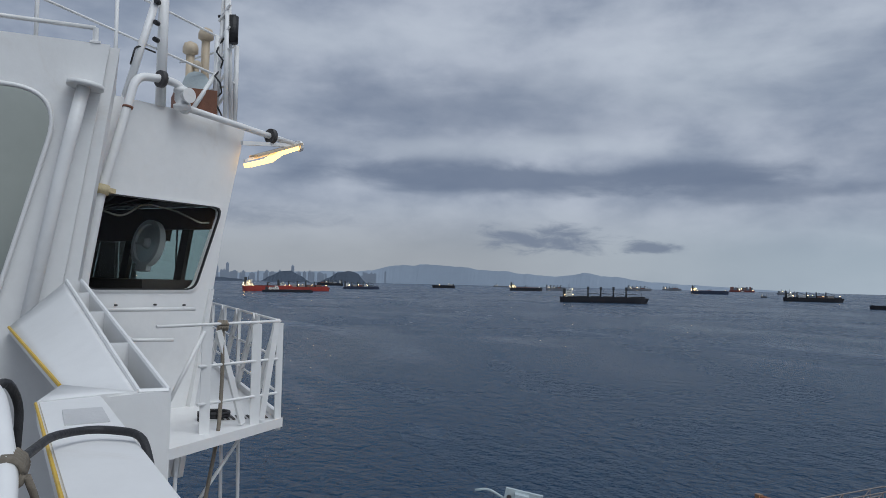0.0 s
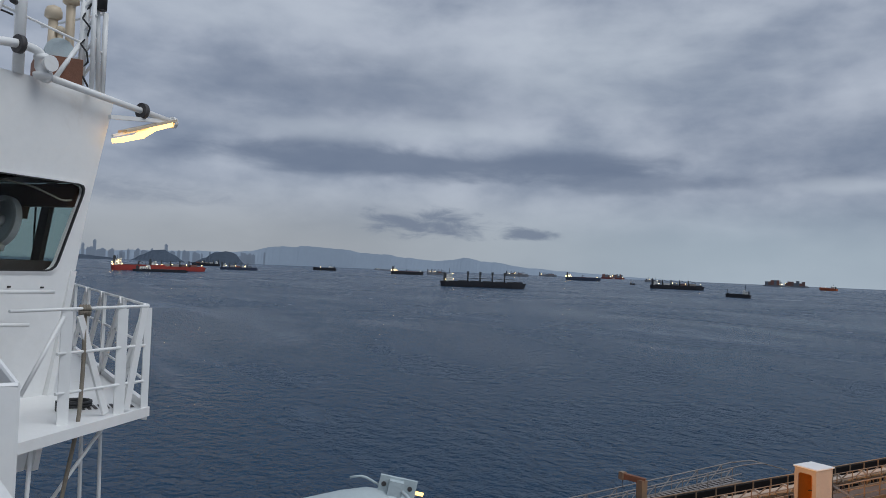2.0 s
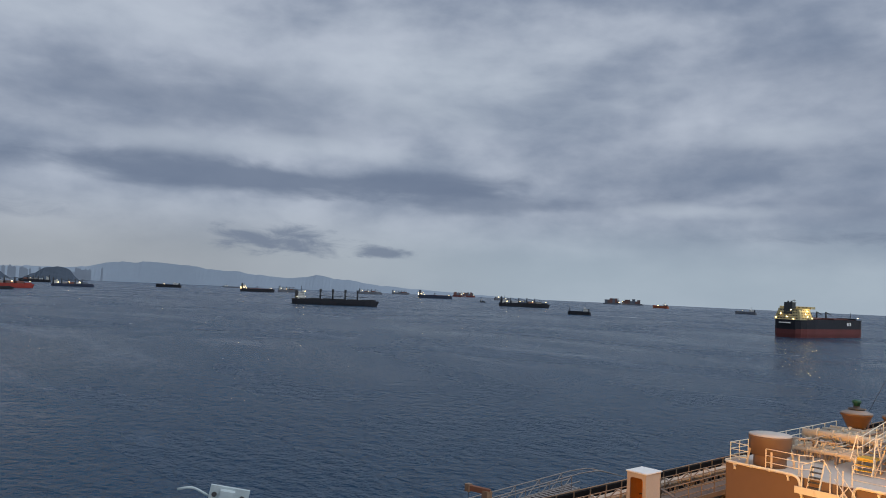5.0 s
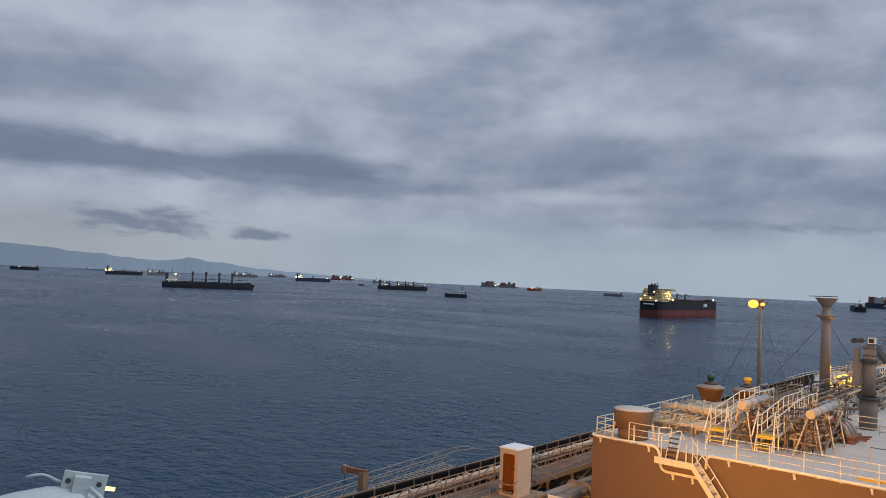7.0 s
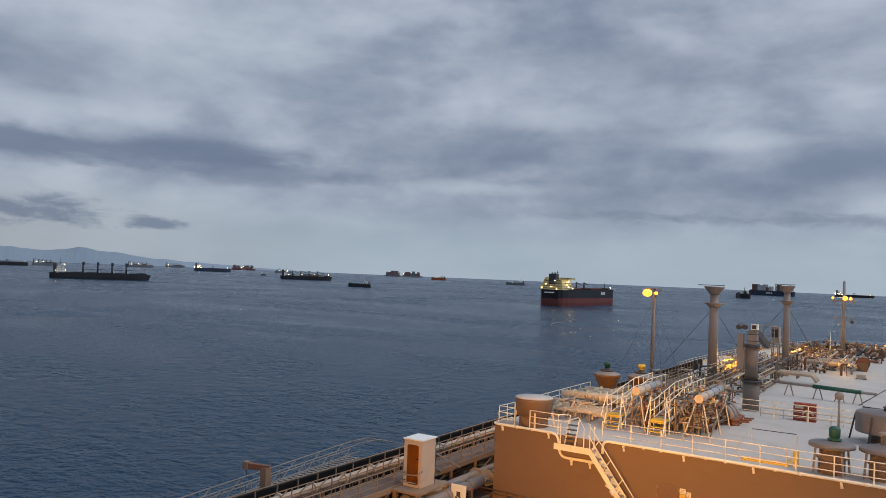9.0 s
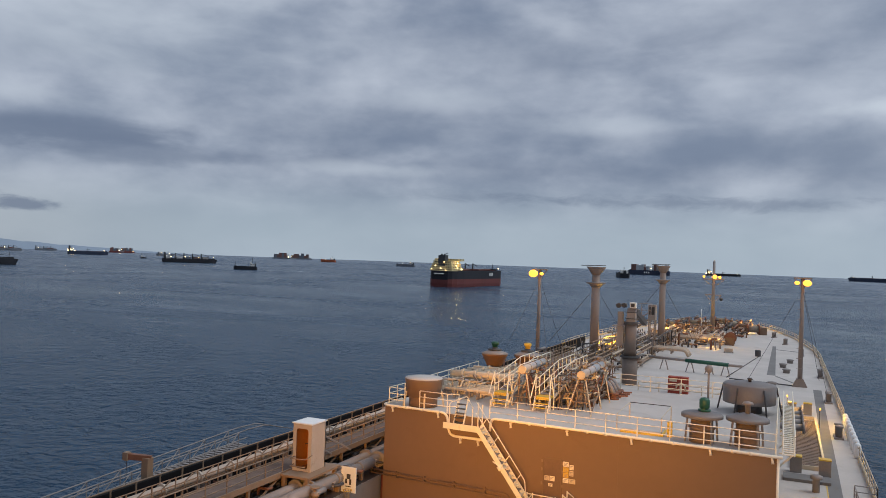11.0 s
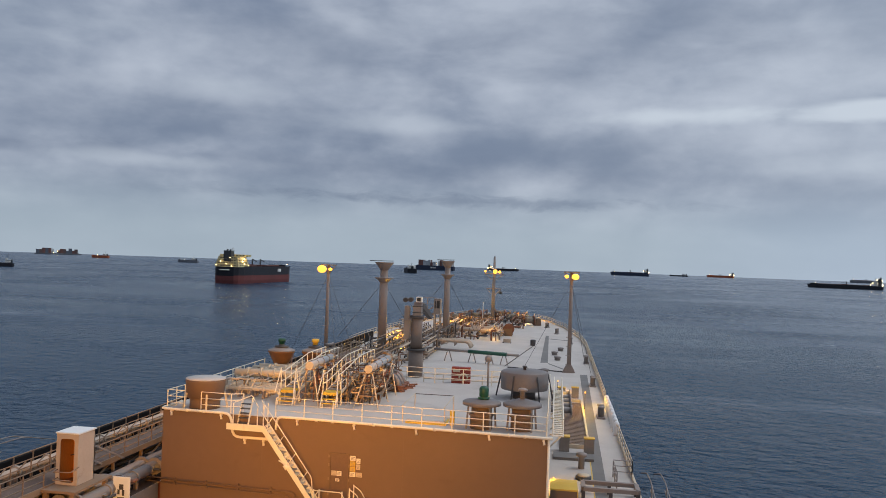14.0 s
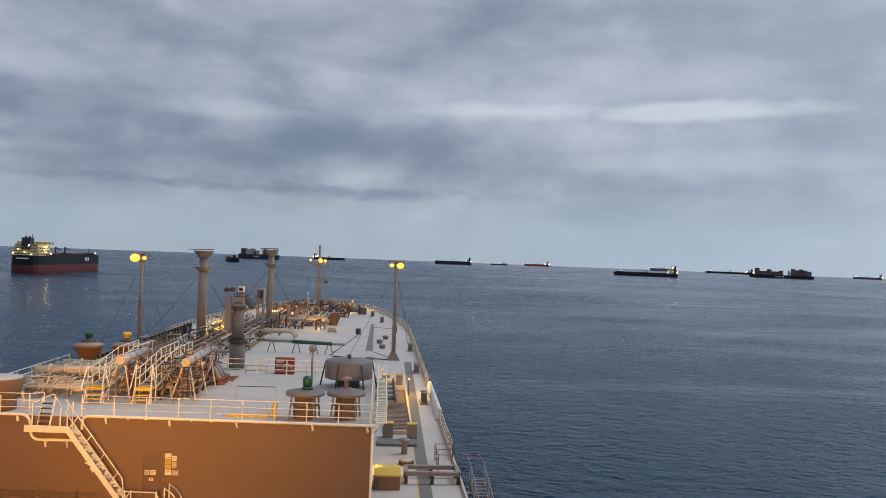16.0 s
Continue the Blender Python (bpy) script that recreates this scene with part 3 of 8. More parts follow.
def stair():
    s = on_aft("steel_stair", "cream painted steel stair with grated treads and a handrail", "stair")
    a, b = Vector((-15.15, 0, 22.85)), Vector((-12.0, 0, 18.8))
    for y in (-0.98, -0.3):
        bm = B()
        beam(bm, (a.x, y, a.z), (b.x, y, b.z), 0.05, 0.26)
        part("stringer", bm, RAILPAINT, s)
    n = 19
    for i in range(n):
        p = a.lerp(b, (i + 0.5) / n)
        bm = B()
        box(bm, p.x - 0.12, -0.95, p.z - 0.02, p.x + 0.12, -0.33, p.z + 0.02)
        part("tread", bm, RAILPAINT if i % 2 else GREYPAINT, s)
    for h in (0.68, 1.3):
        bm = B()
        pipe(bm, [(a.x - 0.05, -0.98, a.z + h + 0.1), (b.x - 0.25, -0.98, b.z + h + 0.3), (b.x - 0.1, -0.98, b.z + 0.2)], 0.026, 6, 0.15)
        part("handrail", bm, RAILPAINT, s)
    for k in range(5):
        p = a.lerp(b, 0.04 + k * 0.22)
        bm = B()
        bar(bm, (p.x, -0.98, p.z), (p.x + 0.48, -0.98, p.z + 0.7), 0.025, 6)
        part("rail_post", bm, RAILPAINT, s)
    bm = B()
    bar(bm, (-13.75, -1.0, 20.95), (-13.6, -1.0, 20.75), 0.14, 10)
    bar(bm, (-14.1, -1.02, 21.15), (-13.4, -1.02, 20.8), 0.035, 6)
    part("hinge_bracket", bm, RAILPAINT, s)
    bm = B()
    box(bm, -17.3, -0.75, 22.5, -15.2, -0.02, 22.62)
    box(bm, -17.3, -0.75, 22.62, -15.25, -0.7, 22.84)
    part("head_platform", bm, RAILPAINT, s)
    for x, z0, z1 in ((-16.95, 22.62, 23.95), (-15.55, 22.62, 23.75), (-15.2, 22.62, 24.15), (-14.95, 22.62, 24.05)):
        bm = B()
        bar(bm, (x, -0.68, z0), (x, -0.68, z1), 0.034, 6)
        part("head_post", bm, RAILPAINT, s)
    # short step ladder from the platform up to the deckhouse top
    st = on_aft("step_ladder", "short cream step ladder with dark treads onto the deckhouse top", "ladder")
    for x in (-16.85, -16.25):
        bm = B()
        beam(bm, (x, -0.35, 22.62), (x, 0.25, 24.1), 0.05, 0.1)
        part("side", bm, RAILPAINT, st)
    for k in range(5):
        bm = B()
        z = 22.8 + 0.24 * k
        box(bm, -16.82, -0.4 + 0.097 * k, z, -16.28, -0.2 + 0.097 * k, z + 0.05)
        part("tread", bm, DARKMETAL, st)
    bm = B()
    pipe(bm, [(-16.95, -0.6, 23.95), (-16.3, 0.2, 24.25), (-15.9, 0.2, 23.6)], 0.026, 6, 0.1)
    part("hand_hoop", bm, RAILPAINT, st)
    land = on_aft("stair_landing", "grated landing platform with cream guard rails", "platform")
    bm = B()
    box(bm, -12.35, -1.15, 18.66, -9.9, -0.05, 18.74)
    part("grating", bm, WALKPAINT, land)
    for x in (-12.1, -10.1):
        for y in (-1.05, -0.2):
            bm = B()
            box(bm, x - 0.06, y - 0.06, 16.0, x + 0.06, y + 0.06, 18.66)
            part("leg", bm, RAILPAINT, land)
    for x in (-12.05, -11.75, -10.5):
        bm = B()
        bar(bm, (x, -1.1, 18.74), (x, -1.1, 19.85), 0.035, 6)
        part("rail_post", bm, RAILPAINT, land)
    for h in (0.55, 1.05):
        bm = B()
        pipe(bm, [(-12.05, -1.1, 18.74 + h), (-10.55, -1.1, 18.74 + h), (-10.3, -1.1, 18.3 + h)], 0.03, 6, 0.12)
        part("handrail", bm, RAILPAINT, land)
    low = on_aft("steel_ladder", "cream painted inclined ladder down from the landing", "ladder")
    for y in (-1.1, -0.35):
        bm = B()
        beam(bm, (-10.0, y, 18.7), (-8.3, y, 16.0), 0.05, 0.2)
        part("stringer", bm, RAILPAINT, low)
        bm = B()
        pipe(bm, [(-10.1, y, 20.0), (-9.7, y, 19.75), (-8.1, y, 17.0)], 0.028, 6, 0.15)
        part("handrail", bm, RAILPAINT, low)
        bm = B()
        bar(bm, (-10.1, y, 18.74), (-10.1, y, 20.05), 0.035, 6)
        part("rail_post", bm, RAILPAINT, low)
    for i in range(11):
        bm = B()
        x, z = -9.9 + i * 0.145, 18.5 - i * 0.235
        box(bm, x - 0.1, -1.07, z, x + 0.1, -0.38, z + 0.03)
        part("tread", bm, GREYPAINT, low)


stair()


def lamp_post(x, y, top, lit):
    post = thing("lamp_post", "tall slim steel lamp post with lit sodium floodlights and stays", "lamp post", (x, y, DECK), group="deck lamp posts")
    h = top - DECK
    bm = B()
    bar(bm, (0, 0, 0), (0, 0, h), 0.27, 12, 0.19)
    part("pole", bm, MASTPAINT, post)
    bm = B()
    prism(bm, [(-0.8, 0), (0.8, 0), (0.35, 0.9), (-0.35, 0.9)], "y", -0.35, 0.35)
    part("foot", bm, MASTPAINT, post)
    bm = B()
    box(bm, -0.95, -0.35, h - 0.02, 0.95, 0.35, h + 0.1)
    for sx in (-0.9, 0.9):
        bar(bm, (sx, 0, h), (sx * 0.2, 0, h - 1.0), 0.05, 6)
    part("head_platform", bm, MASTPAINT, post)
    for sx, r in lit:
        bm = B()
        bmesh.ops.create_uvsphere(bm, u_segments=18, v_segments=12, radius=r, matrix=Matrix.Translation((sx, -0.55, h - 0.5)) @ Matrix.Diagonal((1, 0.7, 0.8, 1)))
        for f in bm.faces:
            f.smooth = True
        glow = part("floodlight", bm, LAMPLIGHT, post, "lit yellow sodium floodlight")
        bm = B()
        box(bm, sx - r * 0.7, -0.35, h - 0.5 - r * 0.5, sx + r * 0.7, -0.12, h - 0.5 + r * 0.5)
        part("lamp_housing", bm, MASTPAINT, glow)
    for k, (ex, ey) in enumerate(((-5.5, 2.0), (2.6, -4.0), (2.2, 6.0))):
        bm = B()
        bar(bm, (0, 0, h - 1.2), (ex, ey, 0.1), 0.022, 5)
        part("stay_wire", bm, DARKMETAL, post)
    for k in range(9):
        bm = B()
        bar(bm, (-0.45, -0.3, 1 + k * 1.1), (0.15, -0.35, 1 + k * 1.1), 0.03, 5)
        part("rung", bm, MASTPAINT, post)


lamp_post(1.95, 98, 31.2, ((0.45, 0.46), (-0.6, 0.28)))
lamp_post(-28.75, 98, 31.0, ((-0.72, 0.6), (0.38, 0.26)))


def vent_mast(x, y, top, r):
    mast = thing("vent_mast", "buff grey steel vent mast with a flared head", "vent mast", (x, y, DECK), group="vent masts")
    h = top - DECK
    bm = B()
    bar(bm, (0, 0, 0), (0, 0, h - 0.8), r, 20, r * 0.86)
    part("trunk", bm, MASTPAINT, mast)
    bm = B()
    lathe(bm, (0, 0, h - 1.1), [(r * 0.9, 0), (r * 1.2, 0.3), (r * 2.0, 0.95), (r * 2.1, 1.1)], 20)
    part("flared_head", bm, MASTPAINT, mast)
    bm = B()
    lathe(bm, (0, 0, h - 2.9), [(r * 0.9, 0), (r * 1.5, 0.45), (r * 2.1, 0.6), (r * 2.1, 0.7), (r * 0.9, 0.72)], 20)
    part("collar", bm, MASTPAINT, mast)
    bm = B()
    pipe(bm, [(-r * 3.3, 0, h + 0.15), (r * 2.0, 0, h + 0.2)], 0.05, 6)
    part("head_bar", bm, DARKMETAL, mast)
    for ex, ey in ((-7, 2), (4.5, 3)):
        bm = B()
        bar(bm, (0, 0, h - 2.8), (ex, ey, 1.5), 0.035, 5)
        part("stay_wire", bm, DARKMETAL, mast)


vent_mast(-24.25, 110.5, 31.6, 0.65)
vent_mast(-17.6, 128.5, 32.1, 0.54)


def foremast():
    m = thing("foremast", "buff foremast with lit lamps, crosstrees and a radar platform", "mast", (MID - 0.35, 172, DECK))
    h = 14.4
    bm = B()
    bar(bm, (0, 0, 0), (0, 0, h), 0.46, 14, 0.24)
    part("pole", bm, GREYPAINT, m)
    bm = B()
    box(bm, -2.1, -0.3, 10.6, 2.1, 0.3, 10.8)
    part("crosstree", bm, MASTPAINT, m)
    bm = B()
    box(bm, -1.6, -0.3, 7.4, 1.6, 0.3, 7.55)
    part("crosstree", bm, MASTPAINT, m)
    for s in (-1, 1):
        for wide, top in ((2.0, 10.6), (1.5, 7.4)):
            bm = B()
            bar(bm, (s * wide, 0, top), (s * 0.4, 0, top - 1.2), 0.07, 6)
            part("bracket", bm, MASTPAINT, m)
    for x, z, r in ((-1.9, 11.2, 0.24), (0.25, 11.2, 0.46), (1.2, 11.15, 0.3)):
        bm = B()
        lathe(bm, (x, -0.6, z - r), [(r * 0.3, 0), (r, r * 0.6), (r, r * 1.4), (r * 0.3, r * 2)], 10)
        part("lamp", bm, LAMPLIGHT, m, "lit sodium lamp")
    bm = B()
    lathe(bm, (0, 0, h), [(0.12, 0), (0.14, 0.25), (0.05, 0.35)], 10)
    part("navigation_light", bm, WHITE, m)
    bm = B()
    lathe(bm, (1.55, -0.3, 6.3), [(0.1, 0), (0.35, 0.2), (0.35, 0.5), (0.1, 0.7)], 10)
    part("bell", bm, DARKMETAL, m)
    bm = B()
    bar(bm, (-2.2, 0, 0), (-2.2, 0, 4.4), 0.12, 8, 0.06)
    part("flagstaff", bm, WHITE, m)


foremast()


def crane_tower():
    c = thing("deck_crane", "grey steel hose-handling crane with two dark winches on top", "deck crane", (-15.2, 87.5, DECK))
    bm = B()
    bar(bm, (0, 0, 0), (0, 0, 3.15), 0.84, 18, 0.82)
    bar(bm, (0, 0, 3.15), (0, 0, 6.6), 0.66, 18, 0.62)
    part("pedestal", bm, material("crane_brown_grey_paint", (0.20, 0.155, 0.128), 0.55, vary=0.2, grain=2, stain=RUST, stain_amount=0.4), c)
    bm = B()
    lathe(bm, (0, 0, 6.5), [(0.7, 0), (0.78, 0.1), (0.78, 0.3), (0.66, 0.35)], 18)
    part("slewing_ring", bm, DARKMETAL, c)
    bm = B()
    lathe(bm, (0, 0, 2.9), [(0.95, 0), (1.05, 0.05), (1.05, 0.2), (0.95, 0.25)], 18)
    part("pedestal_collar", bm, DARKMETAL, c)
    bm = B()
    prism(bm, [(-0.6, 6.85), (0.6, 6.85), (0.6, 8.1), (0.1, 8.34), (-0.5, 7.9), (-0.6, 7.4)], "x", -0.4, 0.5)
    part("housing", bm, GREYPAINT, c)
    for z in (7.2, 7.9):
        bm = B()
        pipe(bm, [(-0.5, -0.75, z), (0.55, -0.75, z), (0.7, -0.3, z), (0.7, 0.6, z)], 0.04, 6)
        part("hydraulic_line", bm, BLACK, c)
    bm = B()
    box(bm, -0.1, -0.5, 8.35, 0.55, 0.2, 8.95)
    part("control_box", bm, WHITE, c, "pale control box")
    bm = B()
    box(bm, 0.0, -0.53, 8.45, 0.42, -0.505, 8.85)
    part("control_window", bm, BLACK, c)
    bm = B()
    box(bm, -1.9, -0.7, 6.3, -0.6, 0.7, 6.4)
    box(bm, -1.45, -0.4, 4.2, -0.75, 0.4, 6.3)
    box(bm, -1.4, -0.35, 6.4, -0.85, 0.35, 7.9)
    part("operator_stand", bm, GREYPAINT, c)
    for x, z in ((-1.35, 8.35), (-0.75, 8.4)):
        bm = B()
        bar(bm, (x, -0.4, z + 0.2), (x, 0.3, z + 0.2), 0.26, 12)
        part("winch", bm, DARKMETAL, c)
    bm = B()
    beam(bm, (0.3, 0.6, 8.0), (0.6, 5.5, 6.4), 0.5, 0.6)
    part("boom", bm, DARKMETAL, c)
    for x0 in (1.1, 2.1):
        bm = B()
        bar(bm, (x0, 0, 7.6), (x0, 0, 8.9), 0.04, 6)
        part("rail_post", bm, GREYPAINT, c)
    for z in (8.2, 8.9):
        bm = B()
        bar(bm, (0.6, 0, z), (2.1, 0, z), 0.035, 6)
        part("handrail", bm, GREYPAINT, c)


crane_tower()


def control_cabin():
    c = thing("control_cabin", "small grey control cabin with dark windows on posts", "cabin", (-17.3, 117, DECK))
    bm = B()
    box(bm, -0.5, -0.8, 5.2, 0.5, 0.8, 7.4)
    part("body", bm, GREYPAINT, c, "", 0.04)
    for y in (-0.815, 0.785):
        bm = B()
        box(bm, -0.38, y, 6.0, 0.38, y + 0.03, 7.1)
        part("window", bm, BLACK, c, "dark window")
    for x in (-0.4, 0.4):
        for y in (-0.7, 0.7):
            bm = B()
            box(bm, x - 0.08, y - 0.08, 0, x + 0.08, y + 0.08, 5.2)
            part("post", bm, GREYPAINT, c)
    s = thing("cabin_stair", "buff steel stair up to the control cabin", "stair", (-17.3, 117, DECK))
    for y in (-0.4, 0.4):
        bm = B()
        beam(bm, (-0.6, y, 5.2), (-5.4, y, 1.6), 0.06, 0.24)
        part("stringer", bm, DULL, s)
        bm = B()
        bar(bm, (-0.6, y, 6.2), (-5.4, y, 2.6), 0.04, 6)
        part("handrail", bm, DULL, s)
    for i in range(14):
        bm = B()
        x, z = -0.8 - i * 0.34, 5.05 - i * 0.255
        box(bm, x - 0.13, -0.38, z, x + 0.13, 0.38, z + 0.04)
        part("tread", bm, GREYPAINT, s)
    bm = B()
    box(bm, -5.6, -0.5, 0, -5.3, 0.5, 1.7)
    part("foot", bm, GREYPAINT, s)


control_cabin()

# ---- ships at anchor ----
def paint(name, colour):
    return material(name, colour, 0.68, vary=0.18, grain=0.25, stain=RUST, stain_amount=0.3, stain_scale=0.12, bump=0)


HULLS = {"black": paint("black_hull_paint", (0.010, 0.011, 0.017)), "blue": paint("navy_hull_paint", (0.02, 0.03, 0.06)),
         "red": paint("red_hull_paint", (0.30, 0.035, 0.025)), "oxide": paint("oxide_red_hull_paint", (0.145, 0.032, 0.028)), "grey": paint("grey_hull_paint", (0.14, 0.15, 0.17)),
         "orange": paint("orange_hull_paint", (0.38, 0.09, 0.03))}
FARWHITE = material("ship_white_paint", (0.78, 0.76, 0.71), 0.5, vary=0.1, grain=0.4, bump=0)
FARBUFF = material("ship_buff_paint", (0.60, 0.50, 0.26), 0.5, vary=0.12, grain=0.4, bump=0)
FARDARK = material("ship_dark_gear", (0.04, 0.045, 0.05), 0.6, vary=0.2, grain=0.4, bump=0)
FARDECK = material("ship_deck_red", (0.16, 0.06, 0.05), 0.7, vary=0.2, grain=0.4, bump=0)
FARGLASS = material("ship_windows", (0.03, 0.035, 0.04), 0.15, vary=0.1, bump=0)
BOXES = [material("container_" + n, c, 0.6, vary=0.2, grain=0.4, bump=0) for n, c in (("brown", (0.13, 0.08, 0.07)), ("slate", (0.11, 0.13, 0.16)), ("rust", (0.17, 0.075, 0.06)), ("sand", (0.25, 0.23, 0.21)), ("pale", (0.40, 0.41, 0.42)))]


def hull_form(bm, L, W, z0, z1, bow=0.16, stern=0.06, flare=1.0):
    def ring(z, w, grow):
        half = [(w * 0.30, -L / 2 - grow * 0.3), (w * 0.41, -L / 2 + L * stern * 0.25), (w * 0.475, -L / 2 + L * stern * 0.8), (w * 0.5, -L / 2 + L * stern * 1.8), (w * 0.5, L / 2 - L * bow), (w * 0.40, L / 2 - L * bow * 0.55), (w * 0.20, L / 2 - L * bow * 0.18), (w * 0.02, L / 2 + grow)]
        return [bm.verts.new((x, y, z)) for x, y in half] + [bm.verts.new((-x, y, z)) for x, y in half[::-1]]
    rings = [ring(z0, W * 0.96, -L * 0.012), ring((z0 + z1) / 2, W, 0), ring(z1, W, L * 0.015 * flare)]
    for a, b in zip(rings, rings[1:]):
        for i in range(len(a)):
            bm.faces.new((a[i], a[(i + 1) % len(a)], b[(i + 1) % len(b)], b[i]))
    bm.faces.new(rings[0][::-1])
    bm.faces.new(rings[-1])
    bmesh.ops.recalc_face_normals(bm, faces=bm.faces)
    return bm


def house(ship, y, z, w, l, tiers, mat, th=2.8):
    """A stepped accommodation block with window strips and bridge wings."""
    top = z + tiers * th
    bm = B()
    box(bm, -w / 2, y - l / 2, z, w / 2, y + l / 2, z + th - 0.16)
    block = part("accommodation", bm, mat, ship, "stepped accommodation block with a bridge on top")
    for k in range(tiers):
        s = 1 - 0.06 * k
        if k:
            bm = B()
            box(bm, -w / 2 * s, y - l / 2 * s, z + k * th, w / 2 * s, y + l / 2 * s, z + (k + 1) * th - 0.16)
            part("tier", bm, mat, block)
        bm = B()
        box(bm, -w / 2 * s - 0.5, y - l / 2 * s - 0.5, z + (k + 1) * th - 0.15, w / 2 * s + 0.5, y + l / 2 * s + 0.5, z + (k + 1) * th - 0.01)
        part("tier_deck", bm, mat, block)
    bm = B()
    box(bm, -w * 0.62, y + l * 0.1, top, w * 0.62, y + l * 0.4, top + 2.4)
    part("bridge", bm, mat, block)
    for k in range(tiers + 1):
        s = 1 - 0.06 * k if k < tiers else 1.2
        zz = z + k * th
        bm = B()
        n = 7
        for i in range(n):
            x = (i - (n - 1) / 2) * w * s * 0.12
            for yy in ((y + l / 2 * s, y - l / 2 * s) if k < tiers else (y + l * 0.4, y + l * 0.1)):
                box(bm, x - w * 0.035, yy - 0.06, zz + 1.0, x + w * 0.035, yy + 0.06, zz + 1.9)
        if k < tiers:
            for i in range(4):
                yy = y + (i - 1.5) * l * s * 0.2
                for x in (-w / 2 * s, w / 2 * s):
                    box(bm, x - 0.06, yy - l * 0.05, zz + 1.0, x + 0.06, yy + l * 0.05, zz + 1.9)
        tagged(part("window_row", bm, FARGLASS, block), kind="stuff")
    bm = B()
    bar(bm, (0, y, top + 2), (0, y, top + 10), 0.5, 6, 0.25)
    box(bm, -2.5, y - 0.2, top + 6, 2.5, y + 0.2, top + 6.4)
    box(bm, -1.6, y - 0.2, top + 8, 1.6, y + 0.2, top + 8.4)
    part("radar_mast", bm, FARDARK, ship)
    return top


def funnel(ship, y, z, w, l, h, mat=None):
    bm = B()
    box(bm, -w / 2, y - l / 2, z, w / 2, y + l / 2, z + h)
    for x in (-w * 0.2, w * 0.2):
        bar(bm, (x, y, z + h), (x, y, z + h + 1.5), w * 0.12, 8)
    part("funnel", bm, mat or FARDARK, ship, "", 0.4)


def deck_lights(ship, spots, mat=SMALLLIGHT, r=0.55):
    for p in spots:
        bm = B()
        bmesh.ops.create_icosphere(bm, subdivisions=1, radius=r, matrix=Matrix.Translation(p))
        part("deck_light", bm, mat, ship, "lit deck light")


